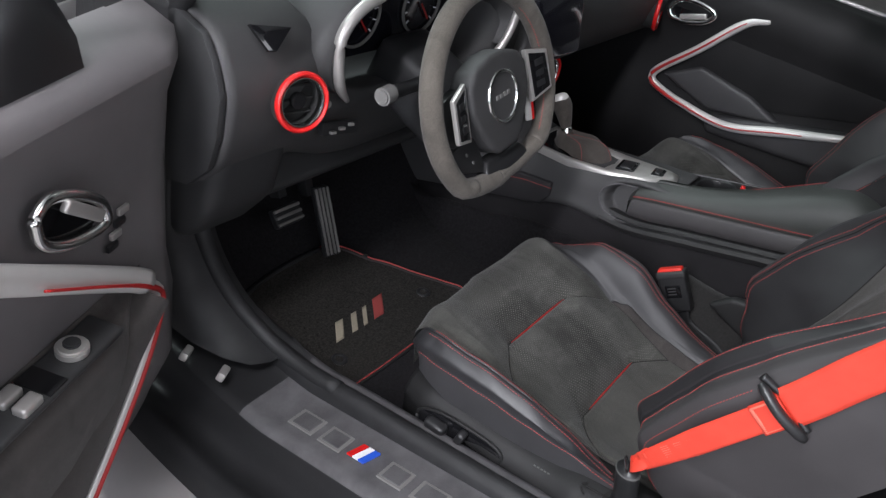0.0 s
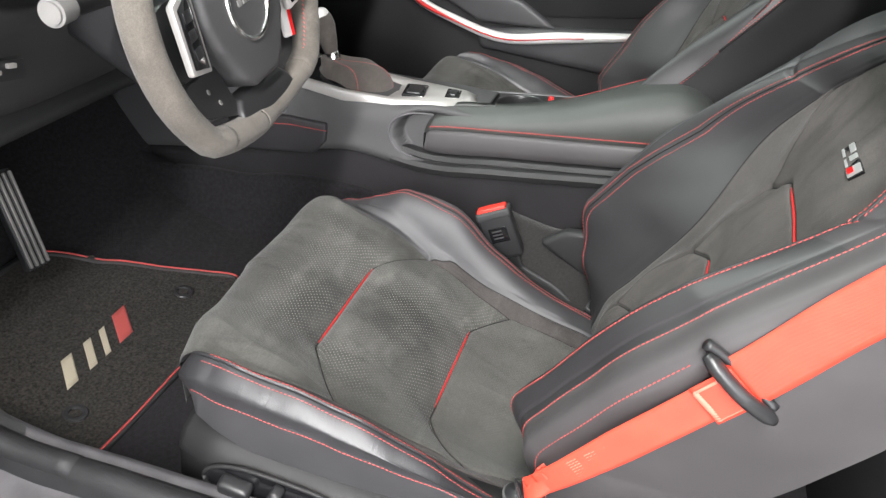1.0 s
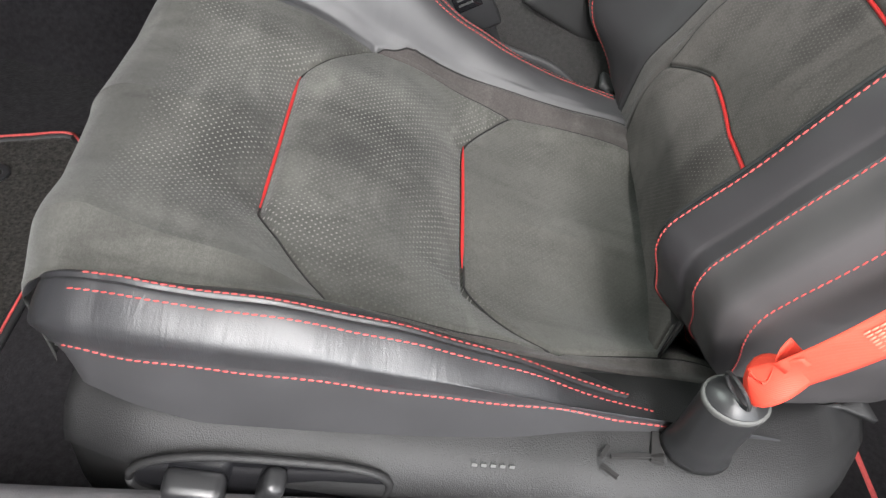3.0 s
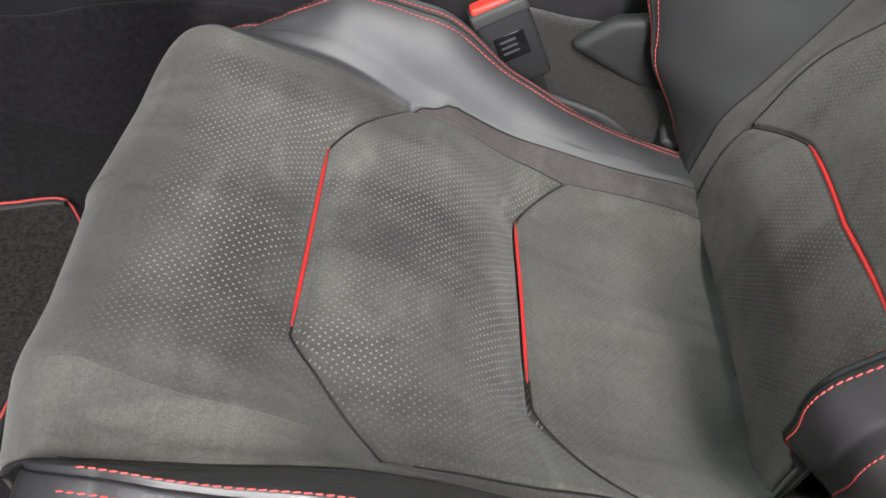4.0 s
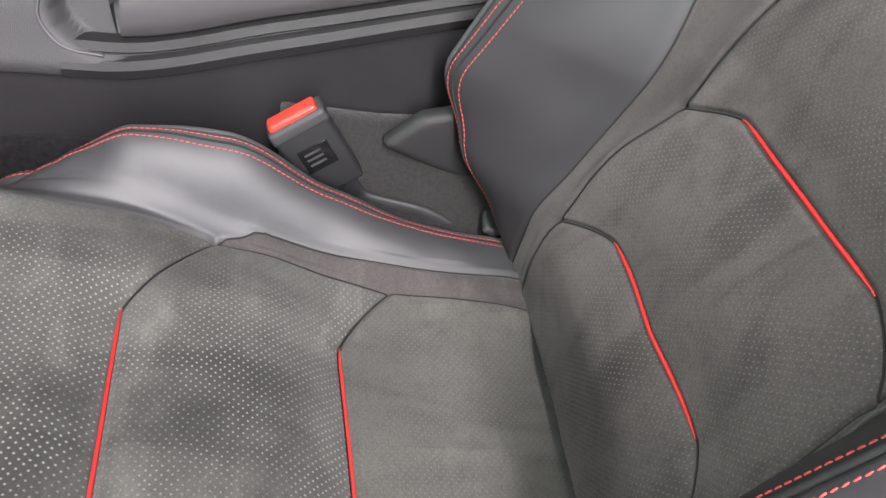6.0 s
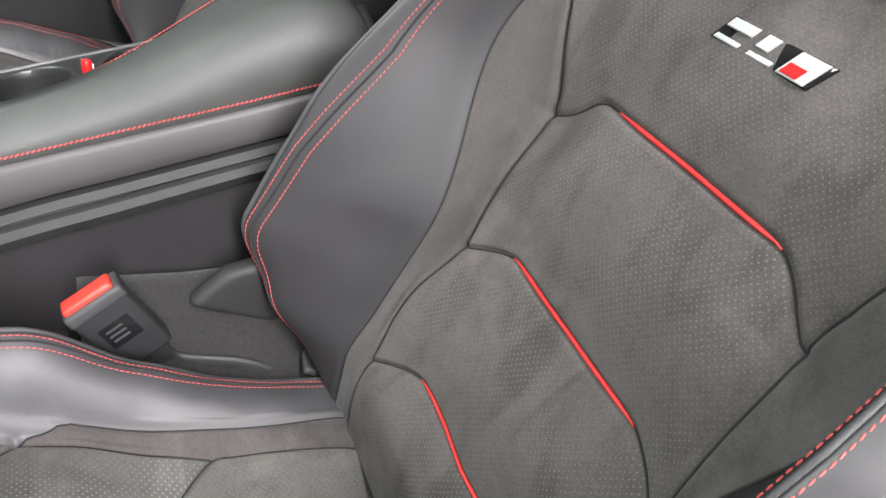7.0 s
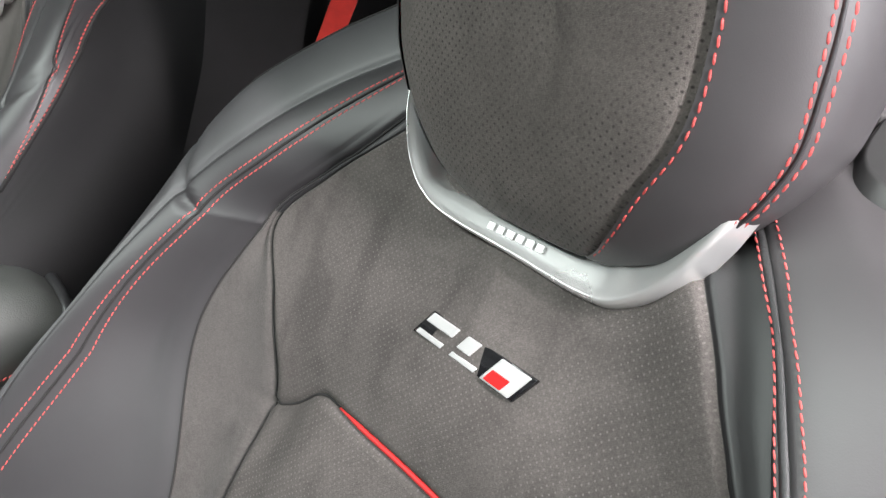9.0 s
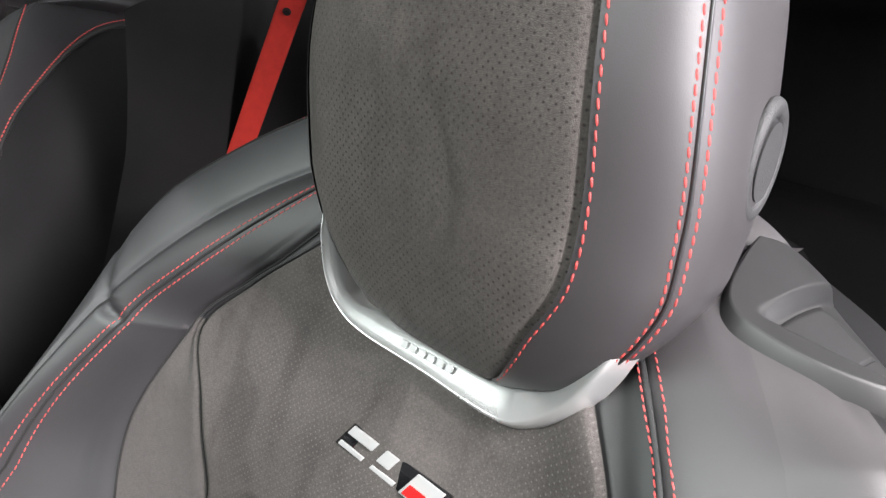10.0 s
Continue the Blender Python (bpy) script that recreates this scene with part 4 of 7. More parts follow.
    part("recline_switch", box(0.018, 0.014, 0.028, pose(-0.283, 0.122, 0.418, 14, -8, 0), 0.006, 3), PLASTIC_SMOOTH, seat, "black upright seat switch")
    for k in range(5):
        part("label_bar", box(0.0010, 0.0034, 0.0020, pose(-0.2695, 0.002 - 0.0058 * k, 0.4500 + 0.0007 * k, 0, 40, 0), 0), INK_DIM, seat, "grey moulded mark", smooth=False)
    # slit and seam in the top of the outer cover, beside the belt anchor
    for x, y, ln, turn in ((-0.266, -0.094, 0.036, 8), (-0.2655, -0.073, 0.010, 58), (-0.2765, -0.0755, 0.012, -38), (-0.256, -0.1085, 0.026, 78)):
        part("cover_slit", box(0.0026 if ln != 0.026 else 0.008, ln, 0.0024, pose(x, y, 0.4768 - 0.18 * (x < -0.275) * 0.02, 0, 0, turn), 0), SEAM, seat, "dark slit", smooth=False)
    headrest(seat)
    return seat


H_A = hermite([0.952, 0.965, 0.985, 1.005, 1.035, 1.07, 1.15, 1.19, 1.215, 1.226], [0.0574, 0.0827, 0.1036, 0.1182, 0.1302, 0.133, 0.1226, 0.1084, 0.0852, 0.0423])
H_F = hermite([0.952, 0.97, 1.0, 1.06, 1.12, 1.18, 1.226], [-0.3339, -0.3205, -0.31, -0.2989, -0.2908, -0.2944, -0.3264])
H_R = hermite([0.952, 0.97, 1.0, 1.06, 1.15, 1.226], [-0.385, -0.40, -0.415, -0.43, -0.435, -0.40])
HEAD_X = -0.0151


def head_form(u, v):
    """u: way round in turns from the middle of the front (0) over the outer side; v: height."""
    a = H_A(v)
    yf, yr = H_F(v), H_R(v)
    c = (yf + yr) / 2
    b = (yf - yr) / 2
    t = u * 2 * math.pi
    n = 3.1
    s, co = np.sin(t), np.cos(t)
    k = (np.abs(s) ** n + np.abs(co) ** n) ** (-1 / n)
    x, y = -a * s * k * np.where(s < 0, 1.07, 1.0), c + b * co * k
    return np.stack([x + HEAD_X, y + 0.0098 - 0.0741 * x, v], 1)


def head_edge(v):
    """How far round the front suede of the headrest reaches at each height."""
    f = hermite([0.952, 0.97, 0.99, 1.02, 1.05, 1.226], [0.1003, 0.0925, 0.0926, 0.1002, 0.103, 0.1017])
    return f(v)


def head_edge_in(v):
    """The same on the inner side, where the suede runs right round the corner."""
    return 0.132 + 0.0 * v


def head_seam(v):
    return hermite([0.952, 1.01, 1.035, 1.06, 1.10, 1.226], [0.1713, 0.1747, 0.171, 0.1665, 0.1648, 0.1683])(v)


def headrest(seat):
    vs = dense(0.952, 1.226, 70, (0.96, 1.22), 0.01)

    def front(u, v):
        e = np.where(u > 0, head_edge(v), head_edge_in(v))
        P = head_form(u * e, v)
        d = (1 - np.abs(u)) * e * 0.7
        P[:, 1] -= 0.003 * gauss(d, 0.004)
        return P

    def wrap(u, v):
        e = head_edge(v)
        P = head_form(e + u * (1 - e - head_edge_in(v)), v)
        return P
    hr = block("headrest_face", front, dense(-1, 1, 60, (-1, 1), 0.05), vs, SUEDE_DARK_HOLES, seat, "grey pitted suede headrest face", up=2)
    block("headrest_wrap", wrap, np.linspace(0, 1, 90), vs, HEAD_LEATHER, seat, "grey leather headrest shell")
    v = np.linspace(0.957, 1.215, 150)
    for sgn in (1, -1):
        def outward(P):
            N = P - np.stack([0 * v + HEAD_X, (H_F(v) + H_R(v)) / 2, v], 1)
            return N / np.linalg.norm(N, axis=1)[:, None]
        if sgn > 0:
            P = head_form(head_edge(v) + 0.0035, v)
            stitches("stitching", P, outward(P), seat, step=0.0062, length=0.0046, width=0.0013)
        for off in (-0.006, 0.010):
            P = head_form(sgn * (head_seam(v) + off), v)
            stitches("stitching", P, outward(P), seat, step=0.0058, length=0.0044, width=0.0013)
        P = head_form(sgn * head_seam(v), v)
        tube("seam_bead", P, 0.0011, PLASTIC_SMOOTH, seat, "dark seam", sides=6, N=outward(P))
    # side button
    BT = pose(-0.1452, -0.359, 1.090, 0, 90, 0) @ Matrix.Diagonal((1.25, 0.80, 1, 1))
    part("release_ring", ring(0.0185, 0.0040, BT, 44, 10, 0.9), PLASTIC, seat, "black headrest release ring")
    part("release_button", disc(0.0160, 0.007, BT, bevel=0.002), PLASTIC, seat, "black headrest release button")
    # satin chrome bezel under the headrest
    path = spread([(0.088, -0.323, 1.002), (0.084, -0.320, 0.987), (0.075, -0.319, 0.965), (0.062, -0.320, 0.949), (0.041, -0.321, 0.9405), (-0.007, -0.323, 0.936),
                   (-0.060, -0.321, 0.9335), (-0.083, -0.320, 0.9415), (-0.103, -0.318, 0.960), (-0.117, -0.317, 0.983), (-0.124, -0.318, 1.000)], 90)
    t = np.linspace(-1, 1, 90)
    wide = np.interp(t, [-1.0, -0.62, -0.45, 0, 0.45, 0.62, 0.85, 1.0], [0.002, 0.0065, 0.0150, 0.0205, 0.0265, 0.0310, 0.0360, 0.0360])
    T = np.gradient(path, axis=0)
    T /= np.linalg.norm(T, axis=1)[:, None]
    rows = []
    for p, tt, w, dip in zip(path, T, wide, np.interp(t, [0.45, 0.65], [1.0, 2.6])):
        face = np.array([0, 0.93, 0.36])
        face -= tt * (face @ tt)
        face /= np.linalg.norm(face)
        inw = np.cross(face, tt)
        inw = inw if inw[2] * 1.0 + (-0.017 - p[0]) * inw[0] * 8 > 0 else -inw
        prof = [(-0.06, -0.013), (-0.04, -0.005), (0.0, 0.0006), (0.05, 0.0032), (0.09, 0.0036), (0.12, 0.0030), (0.34, 0.0030 - 0.0016 * dip), (0.6, 0.0030 - 0.0034 * dip), (0.9, 0.0030 - 0.0056 * dip), (1.0, -0.006 * dip), (1.0, -0.02 - 0.004 * dip)]
        rows.append([p + inw * w * a + face * h for a, h in prof])
    rows.append([0.55 * (a - rows[-1][3]) + rows[-1][3] + T[-1] * 0.0055 - np.array([0, 0.004, 0]) for a in rows[-1]])
    sheet("headrest_bezel", rows, BEZEL, seat, "satin chrome headrest bezel")
    for k in range(6):
        part("lettering_bar", box(0.0052, 0.0007, 0.0046, pose(0.0105 - 0.0070 * k, -0.3246, 0.9460, 25), 0.0003, 1), BEZEL, seat, "raised chrome lettering bar", smooth=False)
    # maker's plate on the shoulder panel: slanted chrome shapes and a red one on a black ground
    ctr = Vector((-0.0072, -0.3105, 0.8788))
    tilt = math.degrees(math.atan2(B_YC(0.91) - B_YC(0.85), 0.06))
    M = Matrix.Translation(ctr) @ Matrix.Scale(0.92, 4) @ pose(0, 0, 0, 0, 0, -4) @ pose(0, 0, 0, -tilt, 0, 0) @ pose(0, 0, 0, 90, 0, 180)

    def shape(pts, h, m, name, lab, z0=0.0):
        bm = slab(pts, h, "z", 0.0006, at=z0, seg=1)
        bmesh.ops.transform(bm, matrix=M, verts=bm.verts)
        part(name, bm, m, badge, lab, smooth=False)
    bm = slab([(-0.051, -0.0095), (0.041, -0.0095), (0.051, 0.0095), (-0.041, 0.0095)], 0.004, "z", 0.0012)
    bmesh.ops.transform(bm, matrix=M, verts=bm.verts)
    badge = part("badge_plate", bm, BLACK_GLOSS, seat, "black lacquered badge plate")

    def sl(x0, x1, y0, y1):
        return [(x0 + y0 * 0.53, y0), (x1 + y0 * 0.53, y0), (x1 + y1 * 0.53, y1), (x0 + y1 * 0.53, y1)]
    for x0, x1, y0, y1 in ((-0.043, -0.018, 0.0015, 0.0085), (-0.010, 0.002, -0.0015, 0.0085)):
        shape(sl(x0, x1, y0, y1), 0.002, BADGE_CHROME, "badge_bar", "slanted chrome bar", 0.004)
    for x0, x1 in ((-0.043, -0.018), (-0.010, 0.013)):
        shape(sl(x0, x1, -0.0085, -0.0048), 0.0012, BADGE_CHROME, "badge_bar", "thin grey bar", 0.004)
    shape(sl(0.019, 0.043, -0.0085, 0.0088), 0.0016, BADGE_CHROME, "badge_bar", "chrome surround", 0.004)
    shape(sl(0.0215, 0.0360, -0.0072, 0.0005), 0.0010, RED_GLOSS, "badge_block", "red lacquered block", 0.0056)


# ---------------------------------------------------------------- workshop and body shell
ground = part("ground", slab([(-9, -8), (9, -8), (9, 9), (-9, 9)], 0.05, "z", 0, at=-0.05), CONCRETE)
tagged(ground, "pale grey bare concrete workshop floor", "floor", kind="structure")
for nm, pts in (("wall_north", [(-9, 9), (9, 9), (9, 9.2), (-9, 9.2)]), ("wall_south", [(-9, -8.2), (9, -8.2), (9, -8), (-9, -8)]),
                ("wall_west", [(-9.2, -8), (-9, -8), (-9, 9), (-9.2, 9)]), ("wall_east", [(9, -8), (9.2, -8), (9.2, 9), (9, 9)])):
    tagged(part(nm, slab(pts, 3.2, "z", 0), WALL_PAINT), "plain pale painted workshop wall", "wall", kind="structure")
tagged(part("ceiling", slab([(-9, -8), (9, -8), (9, 9), (-9, 9)], 0.1, "z", 0, at=3.2), WALL_PAINT), "plain pale workshop ceiling", "ceiling", kind="structure")

# car floor pan, under-dash bulkhead, roof and pillars
floor = thing("floor", "dark charcoal carpeted car floor", "car floor", kind="structure")
rows = []
prof = [(-1.3, 0.262), (-0.5, 0.262), (0.0, 0.262), (0.42, 0.262), (0.56, 0.270), (0.66, 0.300), (0.76, 0.370), (0.86, 0.48), (0.92, 0.62), (0.95, 0.80)]
for x in np.linspace(-0.33, 1.10, 40):
    lift = 0.03 * math.exp(-((x + 0.33) / 0.05) ** 2)
    rows.append([(x, y, z + lift) for y, z in spread([(0, a, b) for a, b in prof], 60)[:, 1:]])
sheet("carpet", rows, CARPET, floor, "charcoal carpet", thick=0.02)
edge_z = hermite([-0.30, 0.15, 0.25, 0.33, 0.43, 0.50, 0.57, 0.68, 0.85], [0.43, 0.45, 0.452, 0.445, 0.421, 0.394, 0.380, 0.350, 0.33])
rows = []
for y in np.linspace(0.06, 0.86, 50):
    z1 = float(edge_z(y))
    rows.append([(0.345, y, z1 - 0.002), (0.333, y, z1), (0.327, y, z1 - 0.006)] + [(0.327 - 0.022 * k - 0.03 * max(0, k - 0.75), y, z1 - 0.006 - (z1 - 0.262) * k) for k in (0.25, 0.5, 0.75, 1.0)])
sheet("tunnel_side_carpet", rows, CARPET, floor, "charcoal carpet up the tunnel side")
shell = thing("body_shell", "grey painted car body with dark headlining", "car body", kind="structure")
part("roof", slab([(-0.30, -1.5), (1.06, -1.5), (1.06, 0.02), (-0.30, 0.02)], 0.05, "z", 0.015, at=1.40), LINING, shell, "dark headlining roof")
rows = []
for x in np.linspace(-0.32, 1.08, 24):
    e = min(1.0, (0.70 - abs(x - 0.38)) / 0.22)
    d = 0.05 * (1 - e) ** 2
    rows.append([(x, 0.06 - 0.02 * (1 - e), 1.452 - d), (x, -0.30, 1.475 - d), (x, -0.80, 1.468 - d), (x, -1.25, 1.42 - d), (x, -1.70, 1.18 - d), (x, -2.05, 1.02 - d), (x, -2.30, 0.98 - d), (x, -2.36, 0.90), (x, -2.38, 0.45)])
sheet("roof_skin", rows, BODY_PAINT, shell, "grey painted roof and tail", thick=0.01)
rows = [[(1.31, y, 0.20), (1.335, y, 0.45), (1.32, y, 0.70), (1.29, y, 0.88), (1.25, y, 0.92), (1.23, y, 0.925)] for y in np.linspace(-2.36, 2.3, 40)]
sheet("far_outer_side", rows, BODY_PAINT, shell, "grey painted far side", thick=0.01)
rows = [[(-0.555, y, 0.20), (-0.575, y, 0.45), (-0.56, y, 0.70), (-0.53, y, 0.88), (-0.49, y, 0.92), (-0.47, y, 0.925)] for y in np.linspace(-2.36, -0.72, 20)]
sheet("near_rear_wing", rows, BODY_PAINT, shell, "grey painted rear wing", thick=0.01)
part("rear_bulkhead", slab([(-0.45, -1.52), (1.2, -1.52), (1.2, -1.45), (-0.45, -1.45)], 1.2, "z", 0.01, at=0.2), LINING, shell, "dark trim")
part("far_side", slab([(0.9, 0.2), (0.9, 0.86), (-0.30, 0.90), (-0.45, 1.40), (-1.5, 1.40), (-1.5, 0.2)], 0.05, "x", 0.01, at=1.20), LINING, shell, "dark side trim")
part("near_rear_side", slab([(-0.62, 0.2), (-0.62, 1.40), (-1.5, 1.40), (-1.5, 0.2)], 0.05, "x", 0.01, at=-0.47), LINING, shell, "dark side trim")
part("firewall", slab([(-0.45, 0.96), (1.2, 0.96), (1.2, 1.0), (-0.45, 1.0)], 0.75, "z", 0.01, at=0.2), PLASTIC_SMOOTH, shell, "black bulkhead")
for x in (-0.44, 1.19):
    tube("pillar", spread([(x, 0.92, 0.90), (x + (0.02 if x < 0 else -0.02), 0.45, 1.15), (x + (0.12 if x < 0 else -0.12), 0.02, 1.41)], 20), 0.035, LINING, shell, "dark windscreen pillar", sides=10)

# outer sill, tread plate and rubber seal
sill = thing("door_sill", "dusty dark grey sill with tread plate and rubber seal", "door sill", kind="structure")
ys = np.linspace(-0.85, 0.80, 60)


def rise(y):
    return 0.19 * max(-0.12, 0.27 - y) if y > -0.1 else 0.0703 + 0.08 * (-0.1 - y)


def along_y(section, mat, name, lab, bend=True, y0=-1.0, y1=1.0):
    rows = []
    for y in ys[(ys >= y0) & (ys <= y1)]:
        k = max(0.0, (y - 0.42) / 0.38) if bend else 0.0
        rows.append([(x + 0.02 * k * k, y, z + 0.055 * k * k * (1 if x > -0.34 else 0.3) + rise(y) - (0.035 * min(0.40, max(0.0, 0.30 - y)) if x > -0.335 else 0.0)) for x, z in section])
    return sheet(name, rows, mat, sill, lab)


along_y([(-0.64, 0.10), (-0.645, 0.20), (-0.635, 0.245), (-0.61, 0.262), (-0.575, 0.264), (-0.546, 0.258)], BODY_PAINT, "rocker_panel", "pale grey painted rocker panel")
along_y([(-0.546, 0.255), (-0.542, 0.27), (-0.535, 0.292), (-0.526, 0.303), (-0.514, 0.304), (-0.506, 0.296), (-0.480, 0.296), (-0.462, 0.306), (-0.452, 0.336), (-0.443, 0.350)], PLASTIC_SMOOTH, "sill_step", "black outer sill step")
along_y([(-0.443, 0.350), (-0.436, 0.358), (-0.420, 0.361), (-0.345, 0.364), (-0.336, 0.366)], SILL, "tread_plate", "dusty grey plastic tread plate", y1=0.45)
along_y([(-0.443, 0.350), (-0.436, 0.356), (-0.420, 0.358), (-0.345, 0.361), (-0.336, 0.366)], PLASTIC_SMOOTH, "plate_end", "black sill end cover", y0=0.43)
along_y([(-0.336, 0.366), (-0.334, 0.384), (-0.326, 0.396), (-0.312, 0.398), (-0.302, 0.390), (-0.298, 0.372), (-0.30, 0.36)], SEAL, "rubber_seal", "black rubber door seal")
along_y([(-0.302, 0.380), (-0.292, 0.386), (-0.282, 0.384), (-0.276, 0.366), (-0.274, 0.31), (-0.272, 0.25)], SILL, "inner_sill", "dusty grey inner sill trim")
# tread plate lettering as outlined bars, and the striped shield
for k, (y0, w) in enumerate(((0.352, 0.052), (0.288, 0.046), (0.168, 0.046), (0.108, 0.052), (0.046, 0.046), (-0.016, 0.046))):
    part("lettering_bar", box(0.040, w, 0.003, pose(-0.388, y0 - w / 2 + 0.012, 0.3630 + rise(y0 - w / 2 + 0.012), -10.8), 0.001, 1), INK_GREY, sill, "raised outlined lettering bar", smooth=False)
    part("lettering_inlay", box(0.031, w * 0.76, 0.003, pose(-0.388, y0 - w / 2 + 0.012, 0.3640 + rise(y0 - w / 2 + 0.012), -10.8), 0.001, 1), SILL, sill, "grey inlay", smooth=False)
for k, m in enumerate((RED_GLOSS, WHITE, BLUE)):
    bm = slab([(-0.016, 0.021 - 0.0115 * k), (0.016, 0.013 - 0.0115 * k), (0.016, 0.0025 - 0.0115 * k), (-0.016, 0.0105 - 0.0115 * k)], 0.004, "z", 0.0004, seg=1)
    bmesh.ops.transform(bm, matrix=pose(-0.386, 0.222, 0.3630 + rise(0.222), -10.8), verts=bm.verts)
    part("shield_stripe", bm, m, sill, ("red", "white", "blue")[k] + " enamel stripe", smooth=False)
for y, x in ((0.575, -0.47), (0.50, -0.455)):
    part("sill_clip", box(0.028, 0.014, 0.018, pose(x + 0.03, y, 0.360, 20, 10, 30), 0.004), SILVER, sill, "bright metal latch part")

# front door frame pillar with its rubber seal, rising from the sill
seal_path = spread([(-0.318, 0.34, 0.374), (-0.319, 0.42, 0.364), (-0.324, 0.50, 0.374), (-0.338, 0.575, 0.420), (-0.365, 0.615, 0.51), (-0.392, 0.635, 0.64), (-0.415, 0.64, 0.80), (-0.43, 0.62, 0.94), (-0.43, 0.50, 1.06), (-0.42, 0.30, 1.19)], 60)
tube("frame_seal", seal_path, 0.015, SEAL, sill, "black rubber frame seal", sides=10)
rows = []
for k, p in enumerate(seal_path[6:36]):
    rows.append([p + np.array(d) for d in ((0.01, 0.0, 0.0), (-0.03, 0.004, 0), (-0.062, 0.02, 0), (-0.085, 0.06, 0), (-0.10, 0.12, 0), (-0.11, 0.30, 0))])
sheet("hinge_pillar", rows, SEAL, sill, "black hinge pillar")
rows = []
for k, p in enumerate(seal_path[4:46]):
    rows.append([p + np.array(d) for d in ((0.012, 0.0, 0.0), (0.03, 0.01, 0), (0.04, 0.06, 0), (0.035, 0.16, -0.01), (0.03, 0.34, -0.02))])
sheet("kick_panel", rows, PLASTIC, sill, "black kick panel")

# floor mat
mat = thing("floor_mat", "dark carpeted floor mat edged in red stitching", "floor mat")


def mat_height(x, y):
    return 0.284 + np.interp(y, [0.37, 0.53, 0.60, 0.66, 0.70, 0.74], [0, 0.004, 0.012, 0.036, 0.058, 0.085]) + 0.0015 * np.sin(x * 31) * np.sin(y * 27) + 0.03 * np.exp(-((x + 0.33) / 0.05) ** 2) + 0.014 * np.clip((y - 0.46) / 0.12, 0, 1)


MAT_X, MAT_Y = (-0.280, 0.185), (0.380, 0.672)


def mat_at(a, b):
    """a, b: 0 to 1 across and along, with rounded corners."""
    x = MAT_X[0] + a * (MAT_X[1] - MAT_X[0])
    x = x - 0.125 * np.clip((b - 0.05) / 0.95, 0, 1) ** 1.2 * np.clip((a - 0.4) / 0.6, 0, 1)
    y0 = MAT_Y[0] + 0.040 * np.clip((a - 0.82) / 0.18, 0, 1) ** 2 + 0.02 * np.clip((0.06 - a) / 0.06, 0, 1) ** 2
    y1 = MAT_Y[1] - 0.03 * np.clip((0.35 - a) / 0.35, 0, 1) ** 2 - 0.055 * np.clip((a - 0.70) / 0.30, 0, 1) ** 2
    return x, y0 + b * (y1 - y0)


rows = []
for b in np.linspace(0, 1, 50):
    r = []
    for a in np.linspace(0, 1, 50):
        x, y = mat_at(a, b)
        r.append((x, y, float(mat_height(x, y))))
    rows.append(r)
sheet("carpet_top", rows, MAT_PILE, mat, "dark grey brown carpet pile", thick=0.012)
edge = [mat_at(a, 0) for a in np.linspace(0, 1, 50)] + [mat_at(1, b) for b in np.linspace(0, 1, 40)] + [mat_at(a, 1) for a in np.linspace(1, 0, 50)] + [mat_at(0, b) for b in np.linspace(1, 0, 40)]
E3 = np.array([(x, y, float(mat_height(x, y)) - 0.002) for x, y in edge])
tube("edge_binding", E3, 0.0065, SEAL, mat, "black bound edge", sides=8, squash=0.7)
tube("edge_thread", E3[:107] + np.array([0, 0, 0.0052]), 0.0015, THREAD, mat, "red edge stitching", sides=6)
for k, (x0, x1, m, lab) in enumerate(((-0.158, -0.136, INK_LIGHT, "beige"), (-0.112, -0.096, INK_LIGHT, "beige"), (-0.078, -0.066, INK_LIGHT, "beige"), (-0.046, -0.016, INK_RED, "dull red"))):
    def row(y):
        return [(x, y + 0.10 * 0 + 0.0, float(mat_height(x, y)) + 0.0012) for x in np.linspace(x0 + (y - 0.485) * 0.9, x1 + (y - 0.485) * 0.9, 8)]
    sheet("embroidery", [row(y) for y in np.linspace(0.478, 0.478 + (0.038 if k < 3 else 0.042), 6)], m, mat, lab + " embroidered block", thick=0.002)
for x, y in ((0.10, 0.47), (-0.19, 0.445)):
    part("mat_anchor", ring(0.012, 0.004, Matrix.Translation((x, y, float(mat_height(x, y)) + 0.001)), 24, 8, 0.6), PLASTIC_SMOOTH, mat, "black anchor ring")

# rear mat behind the seat, of which the red edge shows
rmat = thing("rear_floor_mat", "dark rear floor mat edged in red", "floor mat")
part("carpet_top", slab([(-0.24, -0.47), (0.18, -0.47), (0.18, -0.425), (-0.24, -0.425)], 0.012, "z", 0.003, at=0.264), MAT_PILE, rmat, "dark carpet pile")
tube("edge_thread", [(-0.24, -0.428, 0.279), (0.0, -0.43, 0.279), (0.18, -0.43, 0.279)], 0.005, THREAD, rmat, "red edge stitching", sides=6)

# pedals
acc = thing("accelerator_pedal", "ribbed metal accelerator pedal on a black arm", "pedal")
PM = pose(-0.045, 0.665, 0.455, 60, 0, -10) @ Matrix.Translation((0.003, -0.0275, 0))
part("plate", box(0.036, 0.145, 0.014, PM, 0.004), PLASTIC_SMOOTH, acc, "black rubber pedal body")
for k in range(4):
    part("rib", box(0.005, 0.138, 0.005, PM @ Matrix.Translation((-0.0135 + 0.009 * k, 0, 0.009)), 0.002), ALU, acc, "brushed metal rib")
part("arm", box(0.02, 0.03, 0.20, pose(-0.05, 0.74, 0.56, -20), 0.004), PLASTIC_SMOOTH, acc, "black arm")
brk = thing("brake_pedal", "ribbed metal brake pedal on a black arm", "pedal")
PB = pose(-0.144, 0.665, 0.476, 50, 0, 0)
